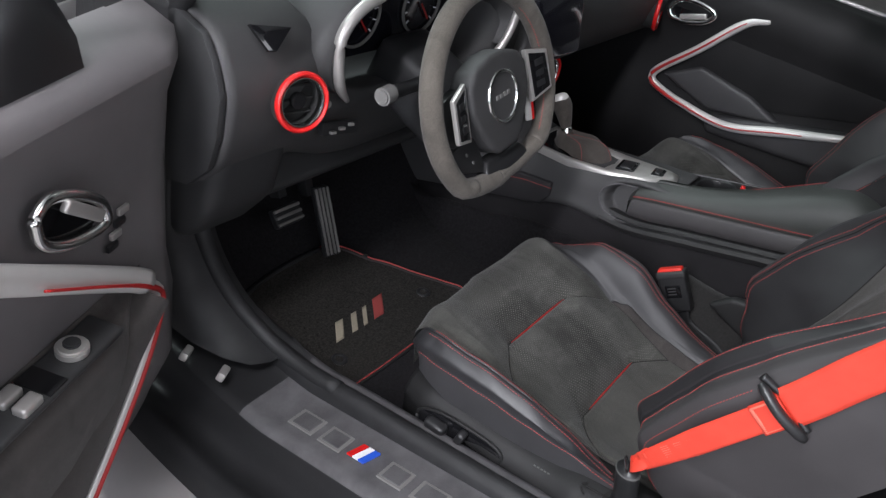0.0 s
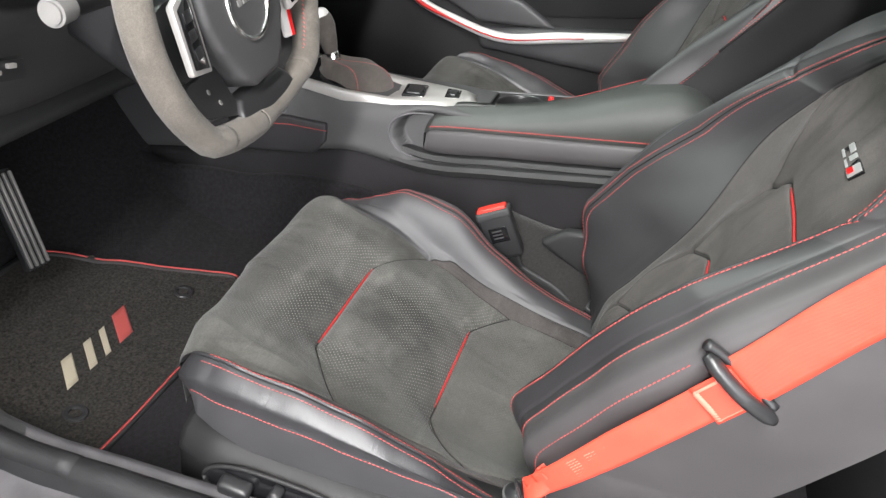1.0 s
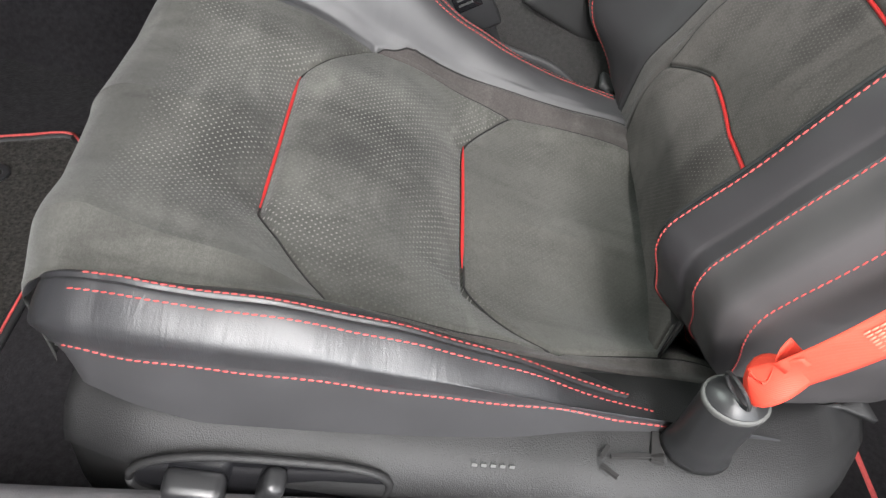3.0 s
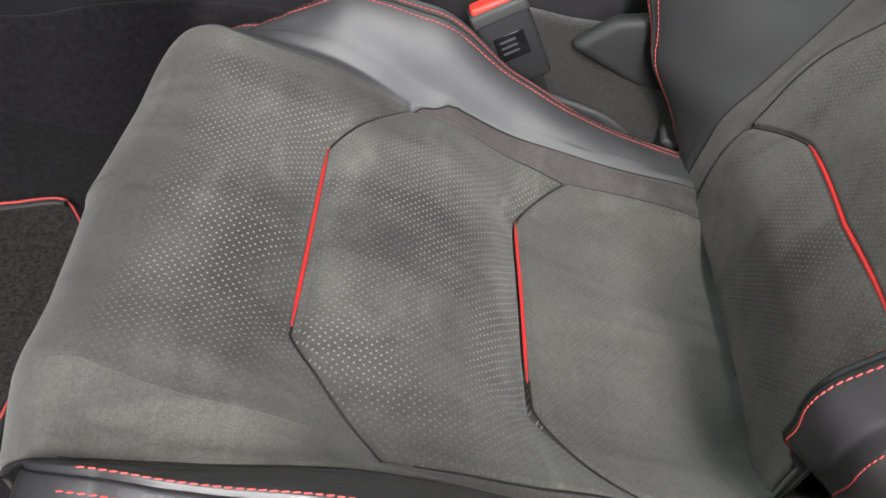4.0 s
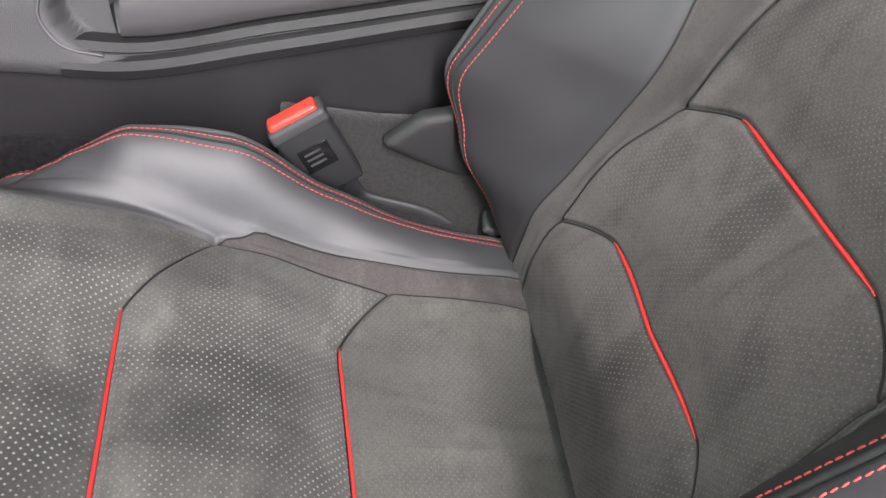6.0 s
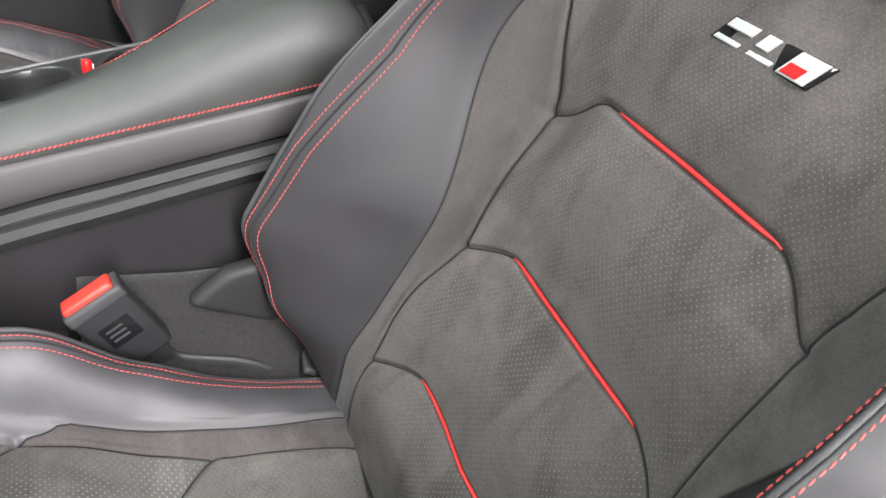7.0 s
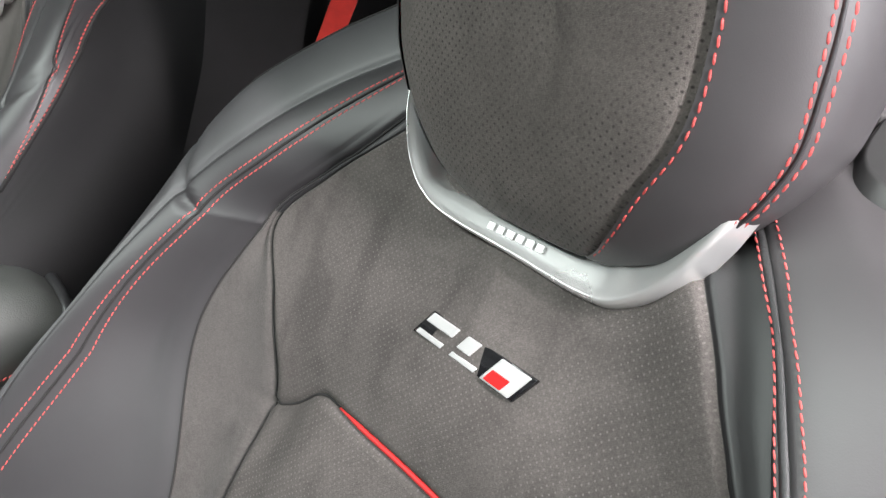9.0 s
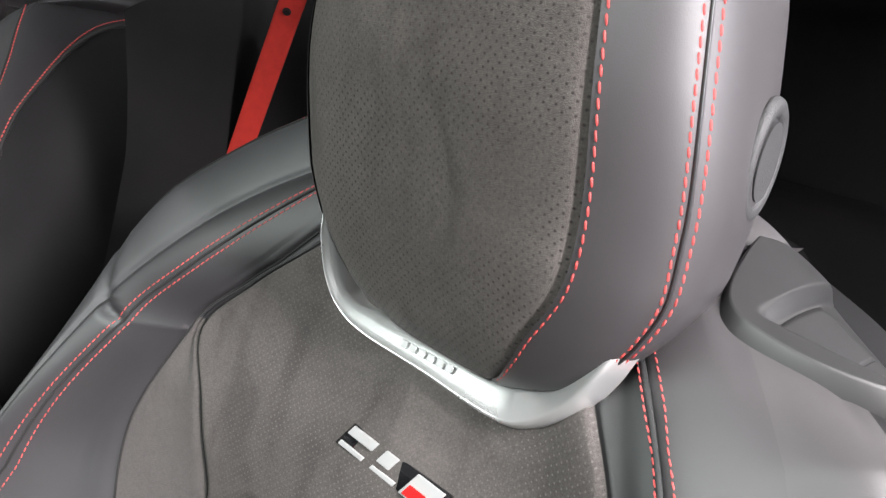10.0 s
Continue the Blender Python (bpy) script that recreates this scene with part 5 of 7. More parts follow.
part("plate", box(0.068, 0.038, 0.014, PB, 0.004), PLASTIC_SMOOTH, brk, "black rubber pedal body")
for k in range(3):
    part("rib", box(0.064, 0.006, 0.006, PB @ Matrix.Translation((0, -0.013 + 0.013 * k, 0.009)), 0.002), ALU, brk, "brushed metal rib")
part("arm", box(0.02, 0.03, 0.22, pose(-0.140, 0.74, 0.60, -25), 0.004), PLASTIC_SMOOTH, brk, "black arm")

# ---------------------------------------------------------------- centre console
console = thing("centre_console", "black centre console with padded armrest and silver plate", "console")
ys = np.linspace(-0.45, 0.85, 70)
seam_z = hermite([-0.45, -0.20, -0.135, 0.05, 0.19, 0.26, 0.44, 0.85], [0.755, 0.6865, 0.668, 0.618, 0.578, 0.548, 0.532, 0.50])
rail_z = hermite([-0.45, -0.13, 0.05, 0.21, 0.27, 0.44, 0.62, 0.85], [0.708, 0.622, 0.572, 0.533, 0.533, 0.528, 0.50, 0.44])
low_z = hermite([-0.45, -0.12, 0.055, 0.21, 0.30, 0.45, 0.76, 0.85], [0.680, 0.594, 0.543, 0.504, 0.501, 0.450, 0.345, 0.31])
rows = [[(0.335, y, 0.25), (0.340, y, 0.36), (0.350, y, float(low_z(y)) - 0.07), (0.364, y, float(low_z(y)) - 0.012), (0.374, y, float(low_z(y)))] for y in ys]
sheet("tunnel_side", rows, TUNNEL_VINYL, console, "black tunnel side lining", thick=-0.006)
yr = ys[ys < 0.26]
rows = [[(0.372, y, float(low_z(y))), (0.366, y, float(low_z(y)) + 0.003), (0.364, y, float(low_z(y)) + 0.010), (0.366, y, float(low_z(y)) + 0.0145), (0.374, y, float(low_z(y)) + 0.0165), (0.376, y, float(rail_z(y)) - 0.006), (0.373, y, float(rail_z(y)) - 0.003), (0.375, y, float(rail_z(y)) - 0.0005), (0.387, y, float(rail_z(y)) + 0.000), (0.402, y, float(rail_z(y)) - 0.004)] for y in yr]
sheet("side_rail", rows, COVER, console, "grained dark grey side rail", thick=-0.004, smooth=False)
tube("rail_edge", [(0.3640, y, float(low_z(y)) + 0.013) for y in ys], 0.0012, SILL, console, "thin pale rail edge", sides=6)
# padded armrest: side panel, lid, its stitched seam
ya = np.linspace(0.196, -0.235, 60)
lid_far = hermite([-0.235, -0.18, -0.08, 0.05, 0.196], [0.535, 0.532, 0.500, 0.455, 0.432])
lid_top = hermite([-0.235, -0.215, -0.18, -0.13, -0.08, -0.045, 0.0, 0.10, 0.196], [0.744, 0.758, 0.765, 0.749, 0.723, 0.703, 0.680, 0.640, 0.615])
side_rows, lid_rows = [], []
for k, y in enumerate(ya):
    e = 1 - 0.035 * max(0, 1 - k / 5) ** 2 * 10 * 0.1
    sz, rz, tz, fx = float(seam_z(y)), float(rail_z(y)), float(lid_top(y)), float(lid_far(y))
    side_rows.append([(0.398, y, rz + 0.004), (0.384, y, rz + 0.0045), (0.3805, y, rz + 0.008), (0.380, y, rz + 0.4 * (sz - rz)), (0.381, y, sz - 0.006), (0.3835, y, sz - 0.0012), (0.386, y, sz)])
    tz = tz - 0.012 * max(0, 1 - k / 6) ** 2
    lid_rows.append([(0.386, y, sz), (0.3835, y, sz + 0.004), (0.388, y, sz + 0.55 * (tz - sz)), (0.402, y, tz - 0.006), (0.425, y, tz), (0.5 * (0.425 + fx), y, tz + 0.003), (fx - 0.02, y, tz), (fx - 0.004, y, tz - 0.008), (fx, y, tz - 0.022), (fx, y, tz - 0.06)])
sheet("armrest_side", side_rows, LEATHER_SIDE, console, "scuffed dark grey padded armrest side")
LID = material("armrest_leather", (0.046, 0.049, 0.046), rough=0.52, grain=0.35, grain_scale=800, patch=0.12, patch_scale=14, rough_var=0.05)
sheet("armrest_lid", lid_rows, LID, console, "black padded leather armrest lid")
sheet("armrest_front", [[p for p in lid_rows[0]], [(p[0] + 0.006, p[1] + 0.010, p[2] - 0.012) for p in lid_rows[0]], [(p[0] + 0.006, p[1] + 0.004, 0.53) for p in lid_rows[0]]], LID, console, "black leather armrest nose")
sheet("armrest_rear", [[p for p in lid_rows[-1]], [(p[0], p[1] - 0.012, p[2] - 0.006) for p in lid_rows[-1]], [(p[0], p[1] - 0.020, 0.60) for p in lid_rows[-1]]], PLASTIC, console, "black armrest hinge cover")
P = np.array([(r[1][0] - 0.0006, r[1][1], r[1][2] + 0.004) for r in lid_rows])
stitches("stitching", P, np.tile([-1.0, 0, 0.25], (60, 1)), console, step=0.0046, length=0.0042, width=0.0018, slant=0.5)
P = np.array([(r[6][0] + 0.008, r[6][1], r[6][2] - 0.001) for r in lid_rows])
stitches("stitching", P, np.tile([0.2, 0, 1.0], (60, 1)), console, step=0.0050, length=0.0042, width=0.0015)
tube("lid_hinge_bead", spread([(0.385, -0.232, 0.70), (0.397, -0.236, 0.732), (0.425, -0.238, 0.742), (0.46, -0.238, 0.746), (0.525, -0.238, 0.738), (0.538, -0.236, 0.70)], 30), 0.006, PLASTIC_SMOOTH, console, "black hinge bead", sides=8)
part("rear_deck", slab([(0.375, -0.238), (0.55, -0.238), (0.55, -0.46), (0.375, -0.46)], 0.10, "z", 0.02, at=0.60, seg=3), PLASTIC, console, "black grained rear console")
# top deck in front of the armrest, cup holders beyond it
ytop = np.concatenate([np.linspace(0.12, 0.29, 46), np.linspace(0.30, 0.80, 30)])
deck_z = hermite([0.10, 0.14, 0.19, 0.30, 0.44, 0.60, 0.80], [0.624, 0.618, 0.612, 0.592, 0.578, 0.60, 0.68])
pocket_edge = lambda z: np.interp(z, [0.518, 0.532, 0.545, 0.562, 0.581, 0.600, 0.612], [0.205, 0.238, 0.254, 0.260, 0.255, 0.233, 0.195])
rows = []
for y in ytop:
    lo, dz = float(low_z(y)), float(deck_z(y))
    h = dz - lo
    side = spread([(0.366, y, lo + 0.012), (0.371, y, lo + 0.35 * h), (0.377, y, lo + 0.7 * h), (0.386, y, lo + 0.92 * h), (0.40, y, dz)], 26)
    # hollow beside the armrest's nose
    side[:, 0] += 0.030 * step_up(pocket_edge(side[:, 2]) - y - 0.007, 0.014) * step_up(dz - 0.006 - side[:, 2], 0.012) * step_up(side[:, 2] - 0.524, 0.008)
    rows.append([(0.374, y, lo), (0.367, y, lo + 0.004)] + [tuple(p) for p in side] + [(0.53, y, dz), (0.555, y, dz - 0.01), (0.56, y, 0.35)])
sheet("front_deck", rows, DASH, console, "black soft console deck", thick=-0.004)
tube("pocket_edge", spread([(0.386, 0.196, 0.605), (0.3765, 0.232, 0.598), (0.3715, 0.256, 0.581), (0.3685, 0.262, 0.562), (0.3665, 0.256, 0.545), (0.3655, 0.240, 0.531), (0.3655, 0.21, 0.527)], 40), 0.0016, SILL, console, "pale moulded pocket edge", sides=8)
knee = [(0.385, 0.470), (0.366, 0.500), (0.372, 0.532), (0.45, 0.520), (0.56, 0.48), (0.62, 0.43), (0.60, 0.40), (0.50, 0.435)]
part("knee_pad", slab(knee, 0.014, "x", 0.005, at=0.360, seg=3), LEATHER_GREY, console, "dark grey padded knee rest")
P = spline([(0.3595, 0.370, 0.520), (0.3595, 0.41, 0.513), (0.3595, 0.45, 0.505), (0.3595, 0.54, 0.474)], 50)
stitches("stitching", P, np.tile([-1.0, 0, 0], (50, 1)), console, step=0.0046, length=0.0042, width=0.0016)
def tray_z(y):
    return 0.607 + 0.275 * (0.153 - y)


# tray with two sunk cup holders, its far edge a thin pale rail
for cup, y0, y1 in (((0.512, 0.076), 0.20, 0.024), ((0.512, -0.028), 0.024, -0.20)):
    rows = []
    for a in np.linspace(0, 2 * math.pi, 61):
        d = np.array((math.cos(a), math.sin(a)))
        reach = min((0.556 - cup[0]) / d[0] if d[0] > 1e-6 else 9, (0.405 - cup[0]) / d[0] if d[0] < -1e-6 else 9, (y0 - cup[1]) / d[1] if d[1] > 1e-6 else 9, (y1 - cup[1]) / d[1] if d[1] < -1e-6 else 9)
        ring_ = [(0.001, -0.070), (0.034, -0.070), (0.0365, -0.012), (0.0375, -0.002), (0.039, 0.0006), (0.0410, 0.0)] + [(0.0410 + (reach - 0.0410) * t, 0.0) for t in (0.35, 0.7, 0.97)] + [(reach, -0.001), (reach, -0.05)]
        rows.append([(cup[0] + d[0] * r, cup[1] + d[1] * r, tray_z(cup[1] + d[1] * r) + h) for r, h in ring_])
    sheet("cup_tray", rows, PLASTIC_SMOOTH, console, "black tray with cup holder")
tube("far_rail", [(0.557, y, tray_z(y)) for y in np.linspace(0.17, -0.20, 20)], 0.0022, SILL, console, "thin grey far tray edge", sides=8)
part("far_side", slab([(0.85, 0.25), (0.85, 0.50), (0.20, 0.60), (-0.45, 0.60), (-0.45, 0.25)], 0.02, "x", 0.005, at=0.545), TUNNEL_VINYL, console, "black far tunnel side")
# silver shift plate with switches
plate = thing("shift_plate", "bright silver gear selector surround with switches", "console trim")
pz = lambda y: float(deck_z(y)) + 0.004
out = [(0.383, 0.47), (0.380, 0.36), (0.388, 0.27), (0.408, 0.185), (0.448, 0.140), (0.490, 0.150), (0.508, 0.27), (0.522, 0.38), (0.52, 0.47)]
inn = [(0.398, 0.455), (0.397, 0.36), (0.404, 0.275), (0.412, 0.288), (0.448, 0.284), (0.480, 0.288), (0.490, 0.31), (0.504, 0.38), (0.504, 0.455)]
rows = []
for (ax, ay), (bx, by) in zip(out + out[:1], inn + inn[:1]):
    rows.append([(ax, ay, pz(ay) - 0.012), (ax, ay, pz(ay) + 0.001), (0.85 * ax + 0.15 * bx, 0.85 * ay + 0.15 * by, pz(ay) + 0.004), (0.15 * ax + 0.85 * bx, 0.15 * ay + 0.85 * by, pz(by) + 0.004), (bx, by, pz(by)), (bx, by, pz(by) - 0.012)])
sheet("frame", rows, SILVER, plate, "bright silver frame", smooth=True)
part("floor_panel", slab(inn, 0.004, "z", 0.001, at=0.586), BLACK_GLOSS, plate, "black gloss panel")
for x, y, sx, sy in ((0.450, 0.252, 0.050, 0.034), (0.462, 0.187, 0.034, 0.020)):
    M = pose(x, y, pz(y) + 0.0035, math.degrees(math.atan2(pz(y + 0.02) - pz(y - 0.02), 0.04)), 0, 8)
    part("switch_well", box(sx + 0.006, sy + 0.006, 0.006, M, 0.003, 3), BLACK_GLOSS, plate, "black gloss switch surround")
    part("switch", box(sx - 0.008, sy - 0.008, 0.008, M @ Matrix.Translation((0, 0, 0.0016)), 0.003, 3), PLASTIC_SMOOTH, plate, "dark grey switch")
# gear selector
lever = thing("gear_lever", "gear lever with chrome top and suede gaiter", "gear lever")
LX = 0.452
boot = lambda t: np.array([LX, 0.362 + 0.050 * t ** 1.3, 0.590 + 0.026 * t])
rows = []
for t in np.linspace(0, 1, 18):
    r = 0.046 * (1 - t) ** 0.55 + 0.011
    rows.append([boot(t) + np.array([0.85 * r * math.cos(a), 1.25 * r * math.sin(a) - 0.012 * (1 - t) * t, 0.016 * math.sin(math.pi * t) * (1 - math.sin(a)) * 0.7 + 0.0035 * math.sin(5 * a + 7 * t) * (1 - t)]) for a in np.linspace(0, 2 * math.pi, 41)])
sheet("gaiter", rows, GAITER, lever, "brown grey suede gaiter")
for a in (22, 31):
    P = np.array([r[a] for r in rows])
    stitches("stitching", P, np.tile([-0.5, -0.3, 0.8], (18, 1)), lever, step=0.005, length=0.004, width=0.0014)
tube("collar", spread([(LX, 0.408, 0.609), (LX, 0.414, 0.618), (LX, 0.418, 0.625)], 10), [0.010, 0.012, 0.013, 0.0135, 0.0135, 0.0135, 0.0135, 0.013, 0.012, 0.011], CHROME, lever, "chrome collar", sides=20)
kn = spread([(LX, 0.417, 0.622), (LX, 0.427, 0.642), (LX, 0.440, 0.664), (LX, 0.452, 0.682)], 20)
tube("knob", kn, np.interp(np.linspace(0, 1, 20), [0, 0.25, 0.7, 0.92, 1], [0.011, 0.015, 0.0215, 0.0205, 0.017]), GAITER, lever, "grey leather knob", sides=20)
tube("cap", spread([(LX - 0.002, 0.450, 0.678), (LX - 0.002, 0.455, 0.686), (LX - 0.002, 0.458, 0.690)], 8), [0.0195, 0.0195, 0.019, 0.0185, 0.0175, 0.016, 0.013, 0.008], SILVER_WHITE, lever, "silver cap", sides=20)

key = thing("red_key_fob", "small red fob standing between the cup holders", "key fob")
part("fob", box(0.013, 0.009, 0.017, pose(0.503, 0.024, tray_z(0.024) + 0.0085, 0, 10, 20), 0.004, 3), RED_GLOSS, key, "red plastic fob")
part("fob_face", box(0.006, 0.002, 0.008, pose(0.5015, 0.0195, tray_z(0.024) + 0.0095, 0, 10, 20), 0.0008), WHITE, key, "white print")

# ---------------------------------------------------------------- belts
driver = sports_seat("black leather and grey suede bucket seat with red stitching")
passenger = copy_thing(driver, Matrix.Translation((0.757, 0.035, 0.0)) @ Matrix.Diagonal((-1, 1, 1, 1)))
# the far seat's back stands a little more upright
upright = Matrix.Translation((0, -0.19, 0.40)) @ Matrix.Rotation(radians(-3.0), 4, "X") @ Matrix.Translation((0, 0.19, -0.40))
for ob in passenger.children:
    # same bolsters in a darker leather, standing in for shade on the far seat
    if ob.name.split(".")[0] in ("bolster_face", "bolster_side", "bolster_band"):
        ob.material_slots[0].link = "OBJECT"
        ob.material_slots[0].material = LEATHER_GREY
    mean_z = sum(v.co.z for v in ob.data.vertices) / len(ob.data.vertices)
    if mean_z > 0.52 or ob.name.startswith("lumbar"):
        ob.matrix_local = upright @ ob.matrix_local
passenger["label"] = "matching leather and suede bucket seat beside the far door"

belt = thing("seat_belt", "bright red webbing belt with black guide loop", "seat belt")


def strap(name, path, normal_at, width, mat, parent, lab, thick=0.0014, n=60, wave=0.0):
    c = spread(path, n)
    T = np.gradient(c, axis=0)
    T /= np.linalg.norm(T, axis=1)[:, None]
    N = np.array([normal_at(t) for t in np.linspace(0, 1, n)], float)
    B = np.cross(N, T)
    B /= np.linalg.norm(B, axis=1)[:, None]
    N = np.cross(T, B)
    s = np.concatenate([[0], np.cumsum(np.linalg.norm(np.diff(c, axis=0), axis=1))])
    wd = width if callable(width) else (lambda t: width)
    verts, uv = [], []
    cols = np.linspace(-0.5, 0.5, 9)
    for side in (0.5, -0.5):
        for k in range(n):
            for w in cols:
                verts.append(c[k] + B[k] * w * wd(k / (n - 1)) + N[k] * (thick * side * (1 if abs(w) < 0.49 else 0.4) + wave * math.sin(w * 5 + k * 0.2)))
                uv.append((s[k], w * wd(k / (n - 1))))
    f = grid_faces(9, n)
    o = 9 * n
    rim = []
    loop = list(range(9)) + [r * 9 + 8 for r in range(1, n)] + [(n - 1) * 9 + k for k in range(7, -1, -1)] + [r * 9 for r in range(n - 2, 0, -1)]
    for a, b in zip(loop, loop[1:] + loop[:1]):
        rim.append((b, a, a + o, b + o))
    f = np.vstack([f, f[:, ::-1] + o, np.array(rim)])
    return mesh_ob(name, verts, f, mat, parent, lab, uv=uv)


out_n = lambda t: (-1.0, 0.06, 0.10)
loop_pt = np.array((-0.288, -0.2325, 0.7745))
strap("lower_strap", [(-0.283, -0.127, 0.588), (-0.288, -0.145, 0.622), (-0.290, -0.176, 0.678), (-0.290, -0.206, 0.730), tuple(loop_pt)], out_n, lambda t: 0.024 + 0.009 * min(1, t * 2.2), BELT, belt, "red webbing strap")
strap("anchor_tongue", [(-0.2845, -0.134, 0.600), (-0.2825, -0.121, 0.578), (-0.278, -0.116, 0.570), (-0.2725, -0.120, 0.576), (-0.2745, -0.133, 0.598)], lambda t: (-1.0 + 1.6 * t, 0.8 * math.sin(math.pi * t) , -0.3), 0.022, BELT, belt, "red webbing loop", n=24)
strap("sewn_end", [(-0.2925, -0.2155, 0.7460), (-0.2925, -0.2345, 0.7785)], out_n, 0.0375, BELT, belt, "sewn red webbing end", thick=0.0022, n=10)
SEW = material("pale_red_thread", (0.75, 0.16, 0.11), rough=0.7)
for a0, a1 in (((-0.0155, 0), (0.0155, 0)), ((-0.0155, 1), (0.0155, 1))):
    P = spline([(-0.2944, -0.2175 - 0.015 * e + w * 0.86, 0.7485 + 0.026 * e + w * 0.50) for w, e in (a0, a1)], 20)
    stitches("belt_stitching", P, np.tile([-1.0, 0, 0], (20, 1)), belt, SEW, step=0.0024, length=0.0050, width=0.0030, slant=3.0)
for w in (-0.0155, 0.0155):
    P = spline([(-0.2942, -0.2175 + w * 0.86, 0.7485 + w * 0.50), (-0.2942, -0.2325 + w * 0.86, 0.7745 + w * 0.50)], 20)
    stitches("belt_stitching", P, np.tile([-1.0, 0, 0], (20, 1)), belt, SEW, step=0.0024, length=0.0036, width=0.0026)
for k in range(9):
    for j in range(3):
        q = np.array((-0.2892, -0.150 - 0.011 * j, 0.6265 + 0.0165 * j)) + (k - 4) * 0.0028 * np.array((0, -0.86, -0.5))
        stitches("belt_stitching", np.array([q, q + np.array((0, -0.003, 0.005)), q + np.array((0, -0.006, 0.010))]), np.tile([-1.0, 0, 0], (3, 1)), belt, SEW, step=0.004, length=0.0036, width=0.0010)
strap("upper_strap", [tuple(loop_pt + np.array((0.002, 0.001, -0.002))), (-0.284, -0.250, 0.806), (-0.285, -0.282, 0.872), (-0.296, -0.33, 0.96), (-0.33, -0.42, 1.10), (-0.36, -0.52, 1.24)], out_n, 0.047, BELT, belt, "red webbing strap")
g0, g1 = np.array((-0.290, -0.1985, 0.7905)), np.array((-0.2935, -0.2665, 0.758))
tube("guide_loop", spline([g0, 0.5 * (g0 + g1) + np.array((-0.008, 0, 0)), g1], 24), np.interp(np.linspace(0, 1, 24), [0, 0.1, 0.9, 1], [0.004, 0.0065, 0.0065, 0.004]), PLASTIC_SMOOTH, belt, "black guide bar", sides=12)
tube("guide_loop_back", spline([g0 + np.array((0.008, 0.002, 0.005)), 0.5 * (g0 + g1) + np.array((0.012, 0.004, 0.008)), g1 + np.array((0.008, 0.002, 0.005))], 24), 0.005, PLASTIC_SMOOTH, belt, "black guide bar", sides=10)
# stalk and ring that hold the lower end
stalk = thing("belt_anchor", "black belt anchor stalk with grey collar and wire ring", "belt anchor")
ax0, ax1 = np.array((-0.258, -0.131, 0.482)), np.array((-0.276, -0.117, 0.556))
tube("sleeve", spline([ax0, 0.5 * (ax0 + ax1), ax1], 14), np.interp(np.linspace(0, 1, 14), [0, 0.08, 0.2, 1], [0.022, 0.021, 0.0185, 0.018]), PLASTIC_SMOOTH, stalk, "black rubber sleeve", sides=20, squash=0.75)
ax = (ax1 - ax0) / np.linalg.norm(ax1 - ax0)
tube("collar", spline([ax1 - 0.0045 * ax, ax1 - 0.002 * ax, ax1 + 0.0004 * ax], 6), [0.0180, 0.0187, 0.0188, 0.0188, 0.0187, 0.0180], INK_DIM, stalk, "grey collar", sides=24, squash=0.75)
tube("sleeve_top", spline([ax1 - 0.001 * ax, ax1 + 0.0005 * ax, ax1 + 0.0014 * ax], 4), 0.0168, PLASTIC_SMOOTH, stalk, "black sleeve top", sides=24, squash=0.75)
part("wire_ring", ring(0.0105, 0.0012, pose(-0.279, -0.112, 0.566, 60, 0, 20), 32, 8), PLASTIC_SMOOTH, stalk, "dark wire ring")

# buckle on its strap between seat and console
buckle = thing("belt_buckle", "black belt buckle with red release button", "belt buckle")
BM = pose(0.272, 0.022, 0.506, -34, 0, 0) @ pose(0, 0, 0, 0, 0, 6)
part("body", box(0.026, 0.054, 0.082, BM @ Matrix.Translation((0, 0, -0.006)), 0.005, 3), PLASTIC_SMOOTH, buckle, "black plastic buckle body")
part("cap", box(0.028, 0.056, 0.014, BM @ Matrix.Translation((0, 0, 0.030)), 0.004, 3), PLASTIC, buckle, "black buckle rim")
part("release_button", box(0.019, 0.047, 0.010, BM @ Matrix.Translation((0, 0.001, 0.0365)), 0.003, 3), RED_BUTTON, buckle, "bright red release button")
part("label_panel", box(0.002, 0.030, 0.026, BM @ Matrix.Translation((-0.0130, 0, -0.004)), 0.002, 2), BLACK_GLOSS, buckle, "dark moulded panel")
for k in range(3):
    part("label_bar", box(0.0012, 0.016, 0.0022, BM @ Matrix.Translation((-0.0140, 0.002, 0.003 - 0.006 * k)), 0), PLASTIC, buckle, "grey moulded mark", smooth=False)
strap("stalk", [tuple(BM @ Vector((0, 0, -0.045))), tuple(BM @ Vector((0.002, -0.004, -0.085))), (0.262, -0.09, 0.43), (0.255, -0.13, 0.41)], lambda t: (-1, 0.0, 0.1), 0.036, SEAL, buckle, "black webbing stalk", thick=0.004, n=20)

# carpeted well, hinge covers beside the backrest
well = thing("tunnel_carpet", "grey carpeted tunnel side beside the seat", "carpet")
CARPET_LIGHT = material("worn_grey_carpet", (0.021, 0.020, 0.0196), rough=1.0, grain=1.0, grain_scale=700, patch=0.3, patch_scale=260, spec=0.1, sheen=0.2)
rows = [[(0.338 - 0.11 * a, y, 0.505 - 0.13 * a + 0.006 * math.sin(9 * y + 5 * a) + 0.10 * max(0, -0.04 - y) * (1 - a)) for a in np.linspace(0, 1, 12)] for y in np.linspace(-0.30, 0.05, 16)]
sheet("carpet_fold", rows, CARPET_LIGHT, well, "grey carpet", thick=0.01)
hinge = thing("seat_hinge_cover", "black plastic seat hinge cover beside the backrest", "seat trim")
